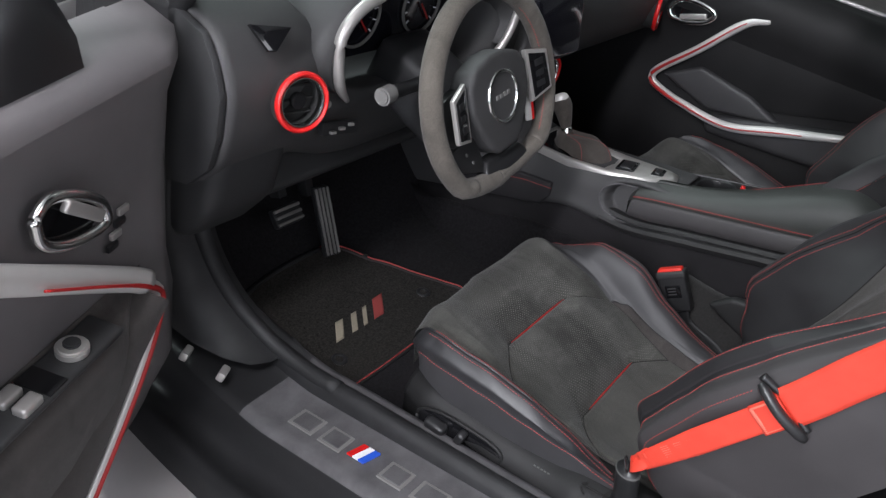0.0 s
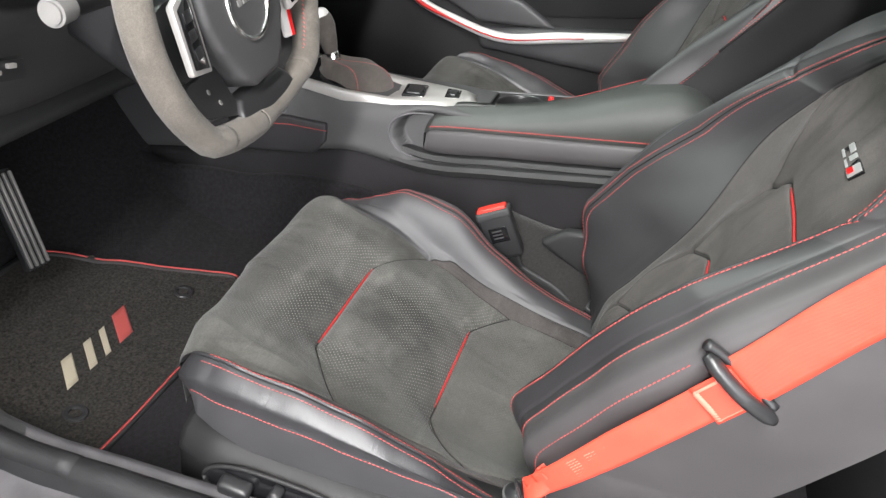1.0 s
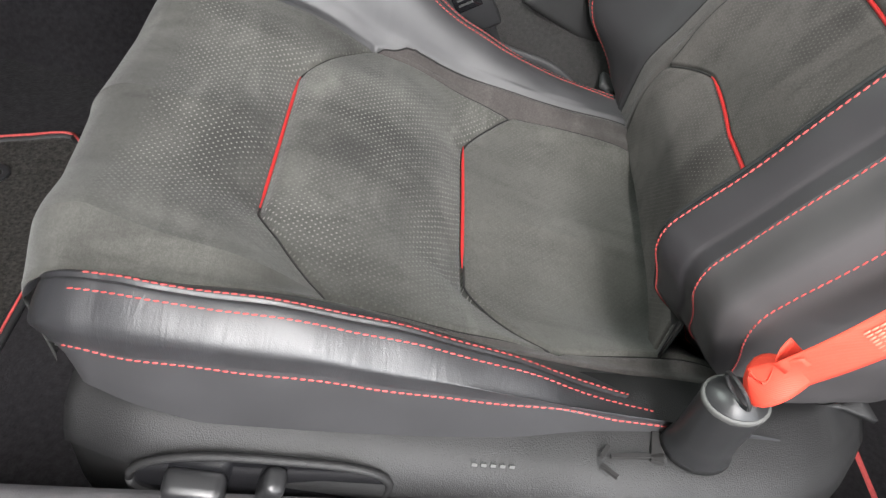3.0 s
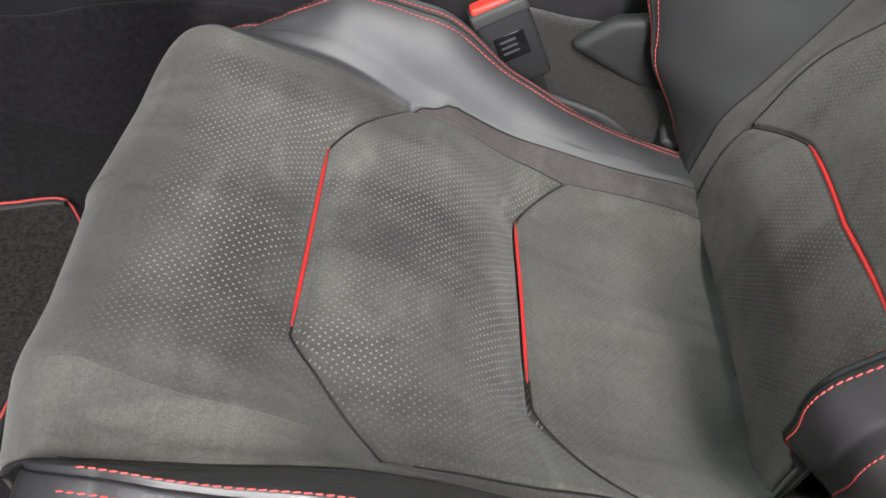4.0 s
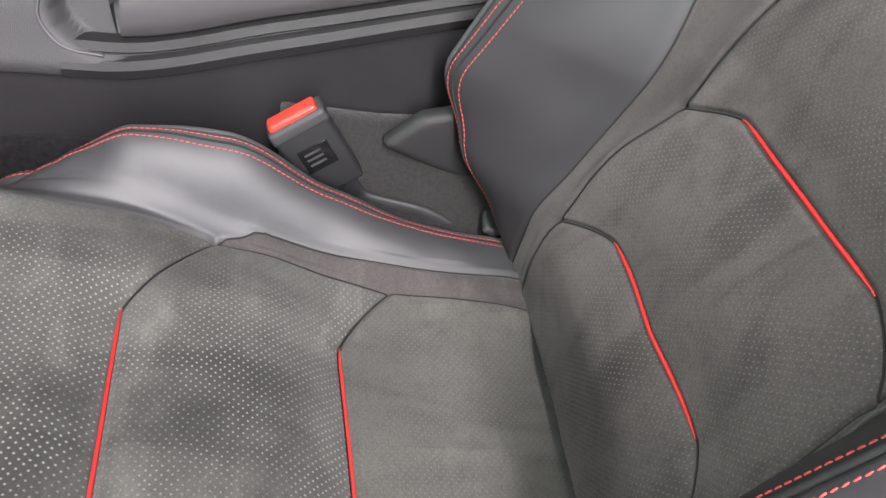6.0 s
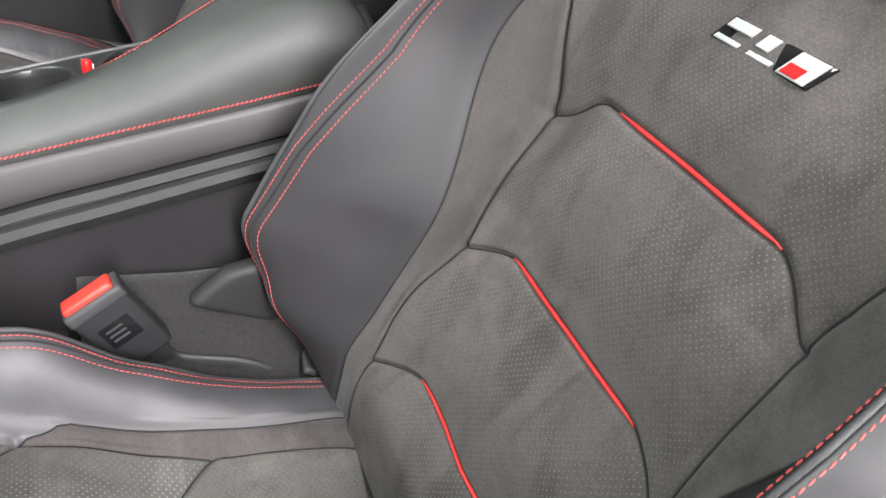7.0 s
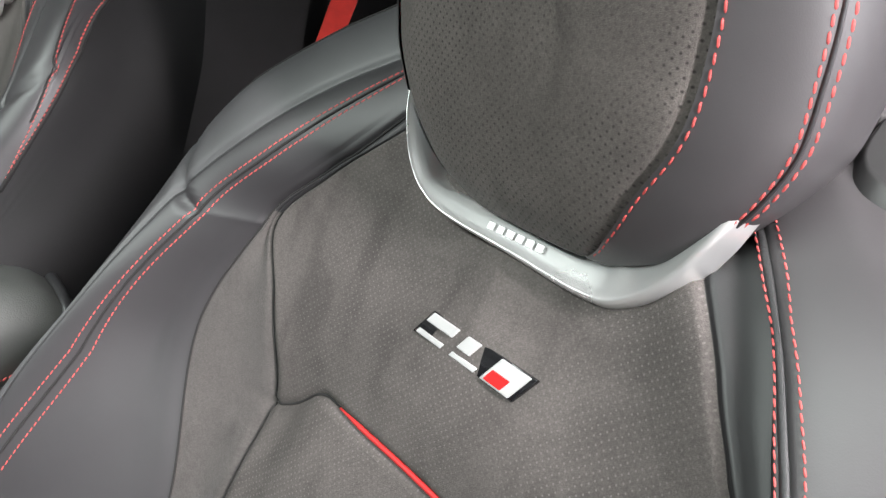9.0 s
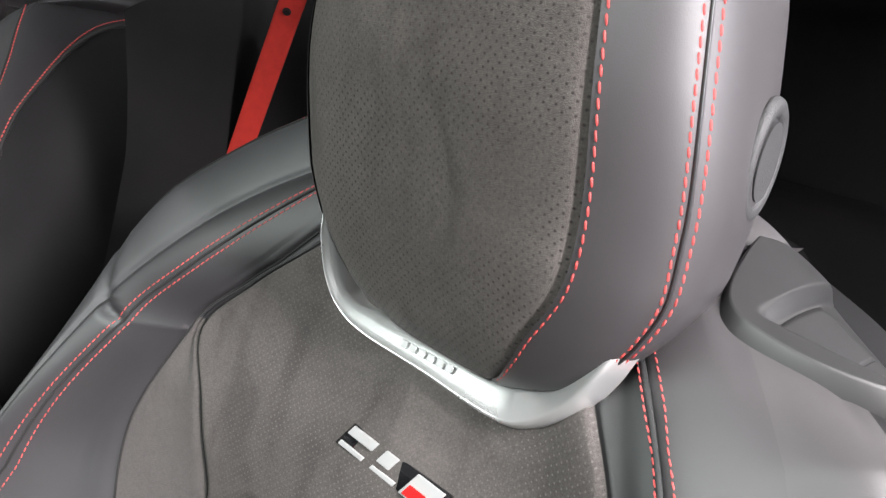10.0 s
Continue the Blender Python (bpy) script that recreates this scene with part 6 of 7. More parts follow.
part("cover", slab([(-0.045, 0.498), (-0.080, 0.534), (-0.15, 0.552), (-0.21, 0.54), (-0.22, 0.45), (-0.12, 0.470)], 0.022, "x", 0.008, at=0.288, seg=3), COVER, hinge, "black plastic cover")
part("tongue", box(0.030, 0.018, 0.008, pose(0.244, -0.158, 0.446, 20, 0, -10), 0.003, 3), PLASTIC, hinge, "grained plastic tongue")

# shoulder belt guide on the driver's backrest
guide = thing("belt_guide", "black plastic belt guide on the backrest shoulder", "belt guide")
GUIDE_EDGE = spread([(-0.128, -0.428, 0), (-0.1325, -0.400, 0), (-0.1395, -0.368, 0), (-0.1500, -0.3560, 0), (-0.1712, -0.3540, 0), (-0.1931, -0.3560, 0), (-0.2197, -0.3650, 0),
                     (-0.2320, -0.3780, 0), (-0.2180, -0.4000, 0), (-0.1850, -0.4360, 0), (-0.1600, -0.4600, 0), (-0.1400, -0.4560, 0), (-0.128, -0.428, 0)], 97)[:, :2]
GUIDE_MID = np.array((-0.176, -0.400))


def shoulder_height(x, y):
    """The rounded top of the outer shoulder."""
    x, y = x + 0.165, y + 0.40
    return 1.0179 + 0.3671 * x - 0.1013 * y + 1.2334 * x * x - 2.9915 * x * y - 3.0021 * y * y


def guide_row(k):
    """One ring of the guide's plate, from its foot (0) over the rounded edge to the middle (1), with a sunk field open to the outside."""
    e = GUIDE_MID + (GUIDE_EDGE - GUIDE_MID) * (1 - k)
    x, y = e[:, 0], e[:, 1]
    edge = 1 - k
    up = -0.006 + 0.0165 * np.clip(k / 0.10, 0, 1) ** 0.6
    ca, cb = np.array((-0.0055, -0.0548)), np.array((-0.0438, -0.0093))
    px, py = x + 0.162, y + 0.3693
    da = (ca[1] * px - ca[0] * py) / np.hypot(*ca) * 1.0
    db = -(cb[1] * px - cb[0] * py) / np.hypot(*cb) * 1.0
    sunk = step_up(da, 0.006) * step_up(db, 0.006)
    return np.stack([x, y, shoulder_height(x, y) + up - 0.0075 * sunk * (up > 0)], 1)


rows = []
for t in np.linspace(0.10, 0.90, 14):
    x, y = -0.162 - 0.0055 * np.linspace(0.10, min(0.92, 1.16 - 0.75 * t), 14) - 0.0438 * t, -0.3693 - 0.0548 * np.linspace(0.10, min(0.92, 1.16 - 0.75 * t), 14) - 0.0093 * t
    rows.append(np.stack([x, y, shoulder_height(x, y) + 0.0036], 1))
sheet("recess_panel", rows, GUIDE_PLASTIC, guide, "smooth recessed panel", thick=0.0006)
sheet("body", [guide_row(k) for k in np.concatenate([np.linspace(0, 0.12, 8), np.linspace(0.14, 0.999, 60)])], GUIDE_PLASTIC, guide, "smooth dark grey plastic guide with recess")

# ---------------------------------------------------------------- dashboard and steering wheel
def tilted(pts, m, h=0.008):
    bm = slab(pts, h, "z", 0.0015, at=0)
    bmesh.ops.transform(bm, matrix=m, verts=bm.verts)
    return bm


dash = thing("dashboard", "black soft dashboard with red ringed air vents", "dashboard")


def dash_section(x):
    """Profile from the windscreen base over the front edge to the footwell: y, z at a place across."""
    bulge = math.exp(-((x - 0.0) / 0.20) ** 4)
    ft = 0.52 + 0.01 * bulge
    mid = max(0.0, 1 - abs(x - 0.43) / 0.14)
    low = 0.69 - 0.05 * bulge - 0.02 * mid
    open_ = math.exp(-(x / 0.225) ** 8)
    pts = [(0.95, 0.93), (0.80, 0.945), (0.64, 0.945), (0.56, 0.925), (ft + 0.015, 0.890), (ft, 0.85), (ft + 0.003, 0.79), (ft + 0.018, 0.735), (ft + 0.06, low), (ft + 0.16, low - 0.03), (0.90, low - 0.04)]
    return [(y, z - open_ * max(0, z - 0.785) * (0.97 if y < 0.70 else 0)) for y, z in pts]


rows = []
for x in np.linspace(-0.43, 1.18, 90):
    rows.append([(x, y, z) for y, z in spread([(0, a, b) for a, b in dash_section(x)], 44)[:, 1:]])
sheet("dash_skin", rows, DASH, dash, "black soft grained dash skin", thick=0.01)
end = [(a, b) for a, b in dash_section(-0.43)]
part("dash_end", slab([(a, b) for a, b in end] , 0.012, "x", 0.003, at=-0.444), PLASTIC, dash, "black dash end cover")
part("knee_panel", box(0.56, 0.03, 0.15, pose(-0.10, 0.66, 0.645, -50), 0.012, 3), PLASTIC, dash, "black knee panel")
part("knee_end", slab([(0.535, 0.76), (0.56, 0.635), (0.62, 0.555), (0.80, 0.565), (0.80, 0.76)], 0.145, "x", 0.030, at=-0.425, seg=4), PLASTIC, dash, "black lower dash end")
part("column_shroud", box(0.13, 0.20, 0.11, pose(0, 0.50, 0.78, 18), 0.03, 4), PLASTIC_SMOOTH, dash, "black steering column shroud")


def vent(at, turn, r=0.052):
    M = Matrix.Translation(at) @ turn
    part("vent_ring", ring(r, 0.0038, M, 56, 12, 1.5), RED_GLOSS, dash, "red lacquered vent ring")
    part("vent_inner_ring", ring(r - 0.006, 0.0028, M @ Matrix.Translation((0, 0, -0.004)), 48, 10, 2.6), CHROME, dash, "silver inner vent ring")
    part("vent_throat", disc(r - 0.005, 0.006, M @ Matrix.Translation((0, 0, -0.030)), bevel=0), LINING, dash, "dark vent throat")
    for k in range(3):
        part("vent_slat", box((r - 0.012) * 2 * math.cos((k - 1) * 0.55), 0.002, 0.010, M @ Matrix.Translation((0, (k - 1) * 0.48 * r, -0.020)), 0.0005, 1), LINING, dash, "black vent slat")
    part("vent_throat_wall", ring(r - 0.004, 0.003, M @ Matrix.Translation((0, 0, -0.018)), 40, 8, 5.0), LINING, dash, "dark vent throat wall")
    part("vent_hub", disc(0.012, 0.010, M @ Matrix.Translation((0, 0, -0.012))), BLACK_GLOSS, dash, "black vent hub")


vent((-0.318, 0.495, 0.829), pose(0, 0, 0, 80, 0, -10), 0.041)
part("vent_pod", disc(0.054, 0.05, pose(-0.314, 0.562, 0.829, 80, 0, -10), bevel=0.012), DASH, dash, "black vent pod")
for x in (0.37, 0.49):
    vent((x, 0.515, 0.70), pose(0, 0, 0, 90, 0, 0), 0.045)
vent((1.08, 0.52, 0.775), pose(0, 0, 0, 85, 0, 15))
part("defroster_slot", tilted([(-0.030, 0.014), (0.030, 0.010), (0.004, -0.022), (-0.008, -0.022)], pose(-0.352, 0.535, 0.917, 55, 0, -20)), BLACK_GLOSS, dash, "black side defroster slot")
part("light_switch_panel", box(0.075, 0.014, 0.022, pose(-0.208, 0.516, 0.752, -10, 6, -8), 0.004), PLASTIC_SMOOTH, dash, "black switch strip")
for k in range(3):
    part("light_switch", box(0.011, 0.007, 0.005, pose(-0.230 + 0.020 * k, 0.507, 0.752 + 0.0022 * k, -10, 6, -8), 0.0015), SILVER, dash, "silver faced switch")
part("dimmer", disc(0.006, 0.010, pose(-0.246, 0.512, 0.802, 90, 0, 0)), SILVER, dash, "small silver knob")
# instrument binnacle
hood_rows = []
for t in np.linspace(0, 1, 30):
    a = math.pi * (1.16 - 1.32 * t)
    x, z = 0.248 * math.copysign(abs(math.cos(a)) ** 0.8, math.cos(a)), 0.868 + 0.105 * math.sin(a)
    hood_rows.append([(x * 0.96, 0.60, z - 0.004), (x, 0.515, z), (x * 1.03, 0.508, z + 0.006), (x * 1.06, 0.53, z + 0.010), (x * 1.05, 0.60, z + 0.006), (x * 1.0, 0.74, z - 0.02)])
sheet("binnacle_hood", hood_rows, DASH, dash, "black soft instrument hood", thick=0.008)
fr = spread([(-0.206, 0.508, 0.800), (-0.230, 0.505, 0.828), (-0.244, 0.503, 0.868), (-0.244, 0.503, 0.912), (-0.205, 0.505, 0.948), (-0.12, 0.508, 0.972)], 34)
tube("binnacle_trim", fr, np.interp(np.linspace(0, 1, 34), [0, 0.15, 0.8, 1], [0.004, 0.009, 0.010, 0.006]), SILVER, dash, "silver instrument surround", sides=10)
tube("binnacle_trim", fr * np.array((-1, 1, 1)), 0.008, SILVER, dash, "silver instrument surround", sides=10)
tube("red_accent", [(0.262, 0.555, 0.775), (0.276, 0.555, 0.815), (0.312, 0.555, 0.868)], 0.010, RED, dash, "red dash accent strip", sides=10)
part("instrument_face", slab([(0.242 * math.cos(a), 0.868 + 0.100 * math.sin(a)) for a in np.linspace(math.pi * 1.2, -math.pi * 0.2, 30)], 0.01, "y", 0, at=0.615), SCREEN, dash, "dark instrument glass", smooth=False)
for x in (-0.085, 0.085):
    D = pose(x, 0.610, 0.88, 90)
    part("dial_ring", ring(0.052, 0.003, D, 40, 8), INK_GREY, dash, "grey dial ring")
    for k in range(11):
        a = radians(220 - 26 * k)
        part("dial_mark", box(0.002, 0.002, 0.008, Matrix.Translation((x + 0.044 * math.cos(a), 0.611, 0.88 + 0.044 * math.sin(a))) @ pose(0, 0, 0, 0, 90 - math.degrees(a), 0), 0), WHITE, dash, smooth=False)
    part("dial_needle", box(0.003, 0.002, 0.040, pose(x + 0.012, 0.610, 0.866, 0, 140, 0), 0), RED, dash, "red needle", smooth=False)
part("centre_screen", box(0.20, 0.016, 0.13, pose(0.43, 0.50, 0.83, -12), 0.006), SCREEN, dash, "dark centre screen")
part("screen_hood", box(0.25, 0.05, 0.17, pose(0.43, 0.53, 0.83, -12), 0.02, 3), DASH, dash, "black screen hood")
# stalks
stk = thing("column_stalk", "black indicator stalk with pale end cap", "stalk", "column stalks")
tube("arm", spread([(-0.05, 0.47, 0.820), (-0.11, 0.46, 0.826), (-0.178, 0.452, 0.830)], 14), 0.011, PLASTIC_SMOOTH, stk, "black stalk arm", sides=12)
part("end_cap", disc(0.014, 0.03, pose(-0.187, 0.450, 0.831, 0, 90, 8), bevel=0.003), INK_GREY, stk, "pale grey end cap")

wheel = thing("steering_wheel", "flat bottomed steering wheel wrapped in grey suede", "steering wheel")
WM = pose(-0.0275, 0.358, 0.836, 68, 0, 0) @ pose(0, 0, 0, 0, 0, 7)


def wheel_xy(a, r=0.1655):
    """The rim's line, flattened at the bottom."""
    x, y = r * math.cos(a), r * math.sin(a)
    if y < -0.112:
        y = -0.112 + (y + 0.112) * 0.38
    return x, y


def rim_piece(a0, a1, n, rad, mat, name, lab, squash=1.12):
    P = np.array([tuple(WM @ Vector((*wheel_xy(a), 0))) for a in np.linspace(a0, a1, n)])
    nrm = np.array(WM.to_3x3() @ Vector((0, 0, 1)))
    return tube(name, P, rad, mat, wheel, lab, sides=14, squash=squash, N=np.tile(nrm, (n, 1)))


A = math.pi
rim_piece(-0.30 * A, 1.30 * A, 90, 0.0165, WHEEL_SUEDE, "rim", "worn grey brown suede rim")
rim_piece(1.295 * A, 1.44 * A, 20, 0.0165, WHEEL_SUEDE, "rim_low", "worn suede rim")
rim_piece(1.44 * A, 1.705 * A, 24, np.interp(np.linspace(0, 1, 24), [0, 0.2, 0.8, 1], [0.0165, 0.0135, 0.0135, 0.0165]), WHEEL_SUEDE, "rim_base", "worn suede flat rim base")
for sgn in (-1, 1):
    P = np.array([tuple(WM @ Vector((*wheel_xy(a, 0.1505), 0.006))) for a in (np.linspace(-0.28, 0.28, 60) * A if sgn > 0 else np.linspace(0.72, 1.28, 60) * A)])
    N = np.tile(np.array(WM.to_3x3() @ Vector((-sgn * 0.7, 0, 0.7))), (60, 1))
    stitches("stitching", P, N, wheel, step=0.0055, length=0.0048, width=0.0018, slant=0.5)
part("red_mark", box(0.036, 0.020, 0.036, WM @ Matrix.Translation((0, 0.1655, 0)), 0.014, 3), RED, wheel, "red centre mark on the rim")


def wpart(name, bm, mat, lab, smooth=True):
    """A piece of the wheel's centre, built flat and then dished away from the rim's plane."""
    for v in bm.verts:
        k = min(1.0, max(0.0, (math.hypot(v.co.x, v.co.y) - 0.085) / 0.075))
        v.co.z -= 0.016 * (1 - k * k * (3 - 2 * k))
        v.co.y -= 0.005 * (1 - k)
    bmesh.ops.transform(bm, matrix=WM, verts=bm.verts)
    return part(name, bm, mat, wheel, lab, smooth=smooth)


def T3(x, y, z):
    return Matrix.Translation((x, y, z))


hub = [(-0.082, 0.040), (-0.062, 0.062), (-0.020, 0.074), (0.020, 0.074), (0.062, 0.062), (0.082, 0.040), (0.084, 0.0), (0.072, -0.030), (0.046, -0.072), (0.028, -0.086), (-0.028, -0.086), (-0.046, -0.072), (-0.072, -0.030), (-0.084, 0.0)]
wpart("hub_pad", slab(hub, 0.045, "z", 0.014, at=-0.012, seg=4), DASH, "dark grey padded hub")
wpart("emblem_ring", ring(0.0405, 0.0030, T3(0, 0.004, 0.034), 48, 8), CHROME, "chrome emblem ring")
for k in range(4):
    wpart("lettering_bar", box(0.0075, 0.007, 0.002, T3(-0.0165 + 0.011 * k, 0.006, 0.0335), 0.0006), INK_GREY, "grey lettering bar", smooth=False)
for sgn in (-1, 1):
    def q(pts, h, z, m, nm, lab):
        return wpart(nm, slab([(sgn * x, y) for x, y in pts], h, "z", 0.003, at=z), m, lab)
    q([(0.07, 0.040), (0.120, 0.038), (0.166, 0.030), (0.170, -0.018), (0.130, -0.040), (0.07, -0.036)], 0.020, -0.012, PLASTIC_SMOOTH, "spoke", "black spoke")
    q([(0.088, 0.052), (0.138, 0.038), (0.142, -0.030), (0.094, -0.040)], 0.009, 0.018, SILVER, "switch_bezel", "chrome switch bezel")
    q([(0.0935, 0.045), (0.1325, 0.033), (0.137, -0.0255), (0.0990, -0.0345)], 0.007, 0.0215, BLACK_GLOSS, "switch_pad", "black switch pad")
    for k in range(3):
        wpart("switch", box(0.020, 0.012, 0.005, T3(sgn * 0.115, 0.023 - 0.018 * k, 0.028), 0.002), PLASTIC_SMOOTH, "black wheel switch")
    if sgn < 0:
        q([(0.060, -0.044), (0.146, -0.044), (0.130, -0.082), (0.046, -0.112)], 0.010, -0.002, PLASTIC_SMOOTH, "lower_switch_panel", "black lower switch panel")
        wpart("round_switch", disc(0.005, 0.005, T3(sgn * 0.098, -0.062, 0.009)), INK_GREY, "small grey switch")
        wpart("round_switch", disc(0.005, 0.005, T3(sgn * 0.084, -0.080, 0.009)), INK_GREY, "small grey switch")
    wpart("paddle", box(0.012, 0.062, 0.006, T3(sgn * 0.100, -0.044, 0.008 if sgn > 0 else -0.030) @ pose(0, 0, 0, 0, 0, -sgn * 10), 0.003), SILVER_WHITE, "silver shift paddle")
    wpart("paddle_edge", box(0.008, 0.066, 0.005, T3(sgn * 0.110, -0.044, 0.006 if sgn > 0 else -0.032) @ pose(0, 0, 0, 0, 0, -sgn * 10), 0.002), RED_GLOSS, "red paddle edge")
wpart("lower_spoke", slab([(-0.048, -0.092), (0.048, -0.092), (0.060, -0.106), (0.064, -0.126), (-0.064, -0.126), (-0.060, -0.106)], 0.026, "z", 0.006, at=-0.010, seg=3), PLASTIC_SMOOTH, "black lower spoke")
for k in range(4):
    wpart("lettering_bar", box(0.006, 0.008, 0.002, T3(-0.0135 + 0.009 * k, -0.109, 0.0165), 0.0005), INK_DIM, "grey lettering bar", smooth=False)

# ---------------------------------------------------------------- far door
XD = 1.14
fdoor = thing("door_2", "closed far car door with silver and red trim loop", "car door", kind="structure")
rows = []
for y in np.linspace(-0.62, 0.86, 50):
    top = 0.90 + 0.02 * math.sin(y)
    rows.append([(XD + 0.05, y, 0.26), (XD + 0.01, y, 0.34), (XD, y, 0.46), (XD + 0.025, y, 0.56), (XD + 0.03, y, 0.70), (XD + 0.01, y, 0.80), (XD - 0.005, y, 0.86), (XD + 0.02, y, top), (XD + 0.06, y, top + 0.01)])
# near black here, where the near door's vinyl is paled for its light
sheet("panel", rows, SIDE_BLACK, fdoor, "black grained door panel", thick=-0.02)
loopc = [(y - 0.033, z + 0.008) for y, z in [(0.27, 0.835), (0.33, 0.805), (0.42, 0.700), (0.505, 0.610), (0.520, 0.575), (0.49, 0.555), (0.40, 0.545), (0.26, 0.540), (0.12, 0.585), (-0.01, 0.628), (-0.10, 0.655)]]
P = spread([(XD - 0.012 - 0.028 * float(np.clip((0.45 - y) / 0.12, 0, 1)) * (z < 0.66), y, z) for y, z in loopc], 70)
W = np.interp(np.linspace(0, 1, 70), [0, 0.1, 0.45, 0.75, 0.9, 1], [0.010, 0.013, 0.011, 0.014, 0.011, 0.004])
tube("trim_loop", P, W, SILVER_WHITE, fdoor, "pale silver trim loop", sides=10, N=np.tile([1.0, 0, 0], (70, 1)))
P2 = P[4:58] + np.array((-0.0135, 0, 0.001))
tube("trim_line", P2, np.interp(np.linspace(0, 1, 54), [0, 0.3, 0.45, 0.6, 1], [0.0015, 0.0040, 0.0055, 0.0025, 0.0015]), RED, fdoor, "red trim line", sides=8)
part("armrest", slab([(0.30, 0.545), (0.12, 0.60), (-0.12, 0.665), (-0.50, 0.69), (-0.50, 0.58), (0.28, 0.50)], 0.05, "x", 0.018, at=XD - 0.03, seg=3), LEATHER, fdoor, "black padded door armrest")
part("upper_insert", slab([(0.44, 0.66), (0.30, 0.79), (0.0, 0.82), (-0.5, 0.83), (-0.5, 0.72), (-0.10, 0.69), (0.20, 0.60)], 0.02, "x", 0.008, at=XD - 0.002), SIDE_BLACK, fdoor, "dark suede door insert")
part("pull_pad", slab([(0.46, 0.605), (0.36, 0.665), (0.20, 0.64), (0.10, 0.60), (0.30, 0.56)], 0.03, "x", 0.012, at=XD - 0.018, seg=3), LEATHER, fdoor, "black leather pull pad")
part("marker_lamp", box(0.006, 0.030, 0.010, pose(XD - 0.004, 0.53, 0.46), 0.002), INK_GREY, fdoor, "small grey door lamp")


def door_handle(parent, M):
    part("handle_cup", disc(0.045, 0.006, M @ Matrix.Diagonal((1.25, 0.62, 1, 1)), bevel=0.002), BLACK_GLOSS, parent, "dark handle cup")
    pts = [(0.062, 0.004), (0.046, 0.026), (0.0, 0.031), (-0.048, 0.022), (-0.070, 0.000), (-0.045, -0.016), (0.0, -0.027), (0.040, -0.022), (0.062, 0.004)]
    P = np.array([tuple(M @ Vector((x, y, 0.008))) for x, y, _ in spread([(a, b, 0) for a, b in pts], 50)])
    n = np.array(M.to_3x3() @ Vector((0, 0, 1)))
    tube("handle_bezel", P, 0.0075, CHROME, parent, "satin silver handle bezel", sides=10, squash=0.8, N=np.tile(n, (50, 1)))
    part("handle_lever", box(0.075, 0.016, 0.010, M @ Matrix.Translation((-0.012, 0.014, 0.012)) @ pose(0, 0, 0, 0, 0, 10), 0.004, 3), SILVER, parent, "silver pull lever")


door_handle(fdoor, Matrix.Translation((XD - 0.006, 0.45, 0.795)) @ pose(0, 0, 0, 0, -90, 0) @ pose(0, 0, 0, 0, 0, 100))

# ---------------------------------------------------------------- near door, swung open
TH = radians(68)
DD = Vector((-math.sin(TH), -math.cos(TH), 0))
DN = Vector((-math.cos(TH), math.sin(TH), 0)) * -1.0
ndoor = thing("door_1", "open near car door with silver handle and red line", "car door", kind="structure")
# door coordinates: s along the door from its hinge edge, h height, o out towards the cabin
DM = Matrix(((DD.x, 0, DN.x, -0.552), (DD.y, 0, DN.y, 0.538), (0, 1, 0, 0.010), (0, 0, 0, 1)))


def dpt(s, h, o=0.0):
    return tuple(DM @ Vector((s, h, o)))


rows = []
for s in np.linspace(-0.115, 1.05, 60):
    k = np.clip((s + 0.115) / 0.05, 0, 1)
    o = -0.03 * (1 - k)
    b = float(np.interp(s, [-0.115, -0.095, -0.07, -0.03, 0.02, 0.1], [0.42, 0.33, 0.275, 0.24, 0.222, 0.215]))
    rows.append([dpt(s, b, -0.06 + o), dpt(s, b + 0.05, -0.02 + o), dpt(s, max(0.40, b + 0.08), 0.012 + o), dpt(s, 0.56, 0.0 + o), dpt(s, 0.72, -0.005 + o), dpt(s, 0.84, 0.0 + o),
                 dpt(s, 0.890, 0.014 + o), dpt(s, 0.912, 0.008 + o), dpt(s, 0.925, -0.02 + o), dpt(s, 0.935, -0.075)])
sheet("panel", rows, LIT_VINYL, ndoor, "dark grained inner door panel, vinyl paled as lit", thick=0.0)
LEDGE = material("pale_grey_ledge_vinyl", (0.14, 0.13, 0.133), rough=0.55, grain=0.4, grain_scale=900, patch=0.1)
rows = []
for s in np.linspace(-0.045, 1.05, 40):
    rows.append([dpt(s, 0.893, 0.017), dpt(s, 0.914, 0.012), dpt(s, 0.928, -0.018), dpt(s, 0.939, -0.072)])
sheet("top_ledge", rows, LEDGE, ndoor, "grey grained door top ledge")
rows = [[dpt(-0.115, h, -0.03), dpt(-0.12, h, -0.05), dpt(-0.12, h, -0.14)] for h in np.linspace(0.42, 0.93, 20)]
sheet("door_edge", rows, PLASTIC_SMOOTH, ndoor, "black door edge")
rows = [[dpt(s, 0.2, -0.14), dpt(s, 0.5, -0.16), dpt(s, 0.93, -0.12)] for s in np.linspace(-0.06, 1.05, 10)]
sheet("outer_skin", rows, BODY_PAINT, ndoor, "grey painted outer skin", thick=0.004)
rows = [[dpt(s, 0.20, -0.06), dpt(s, 0.19, -0.10), dpt(s, 0.20, -0.14)] for s in np.linspace(-0.06, 1.05, 10)]
sheet("door_bottom", rows, PLASTIC_SMOOTH, ndoor, "black door bottom")
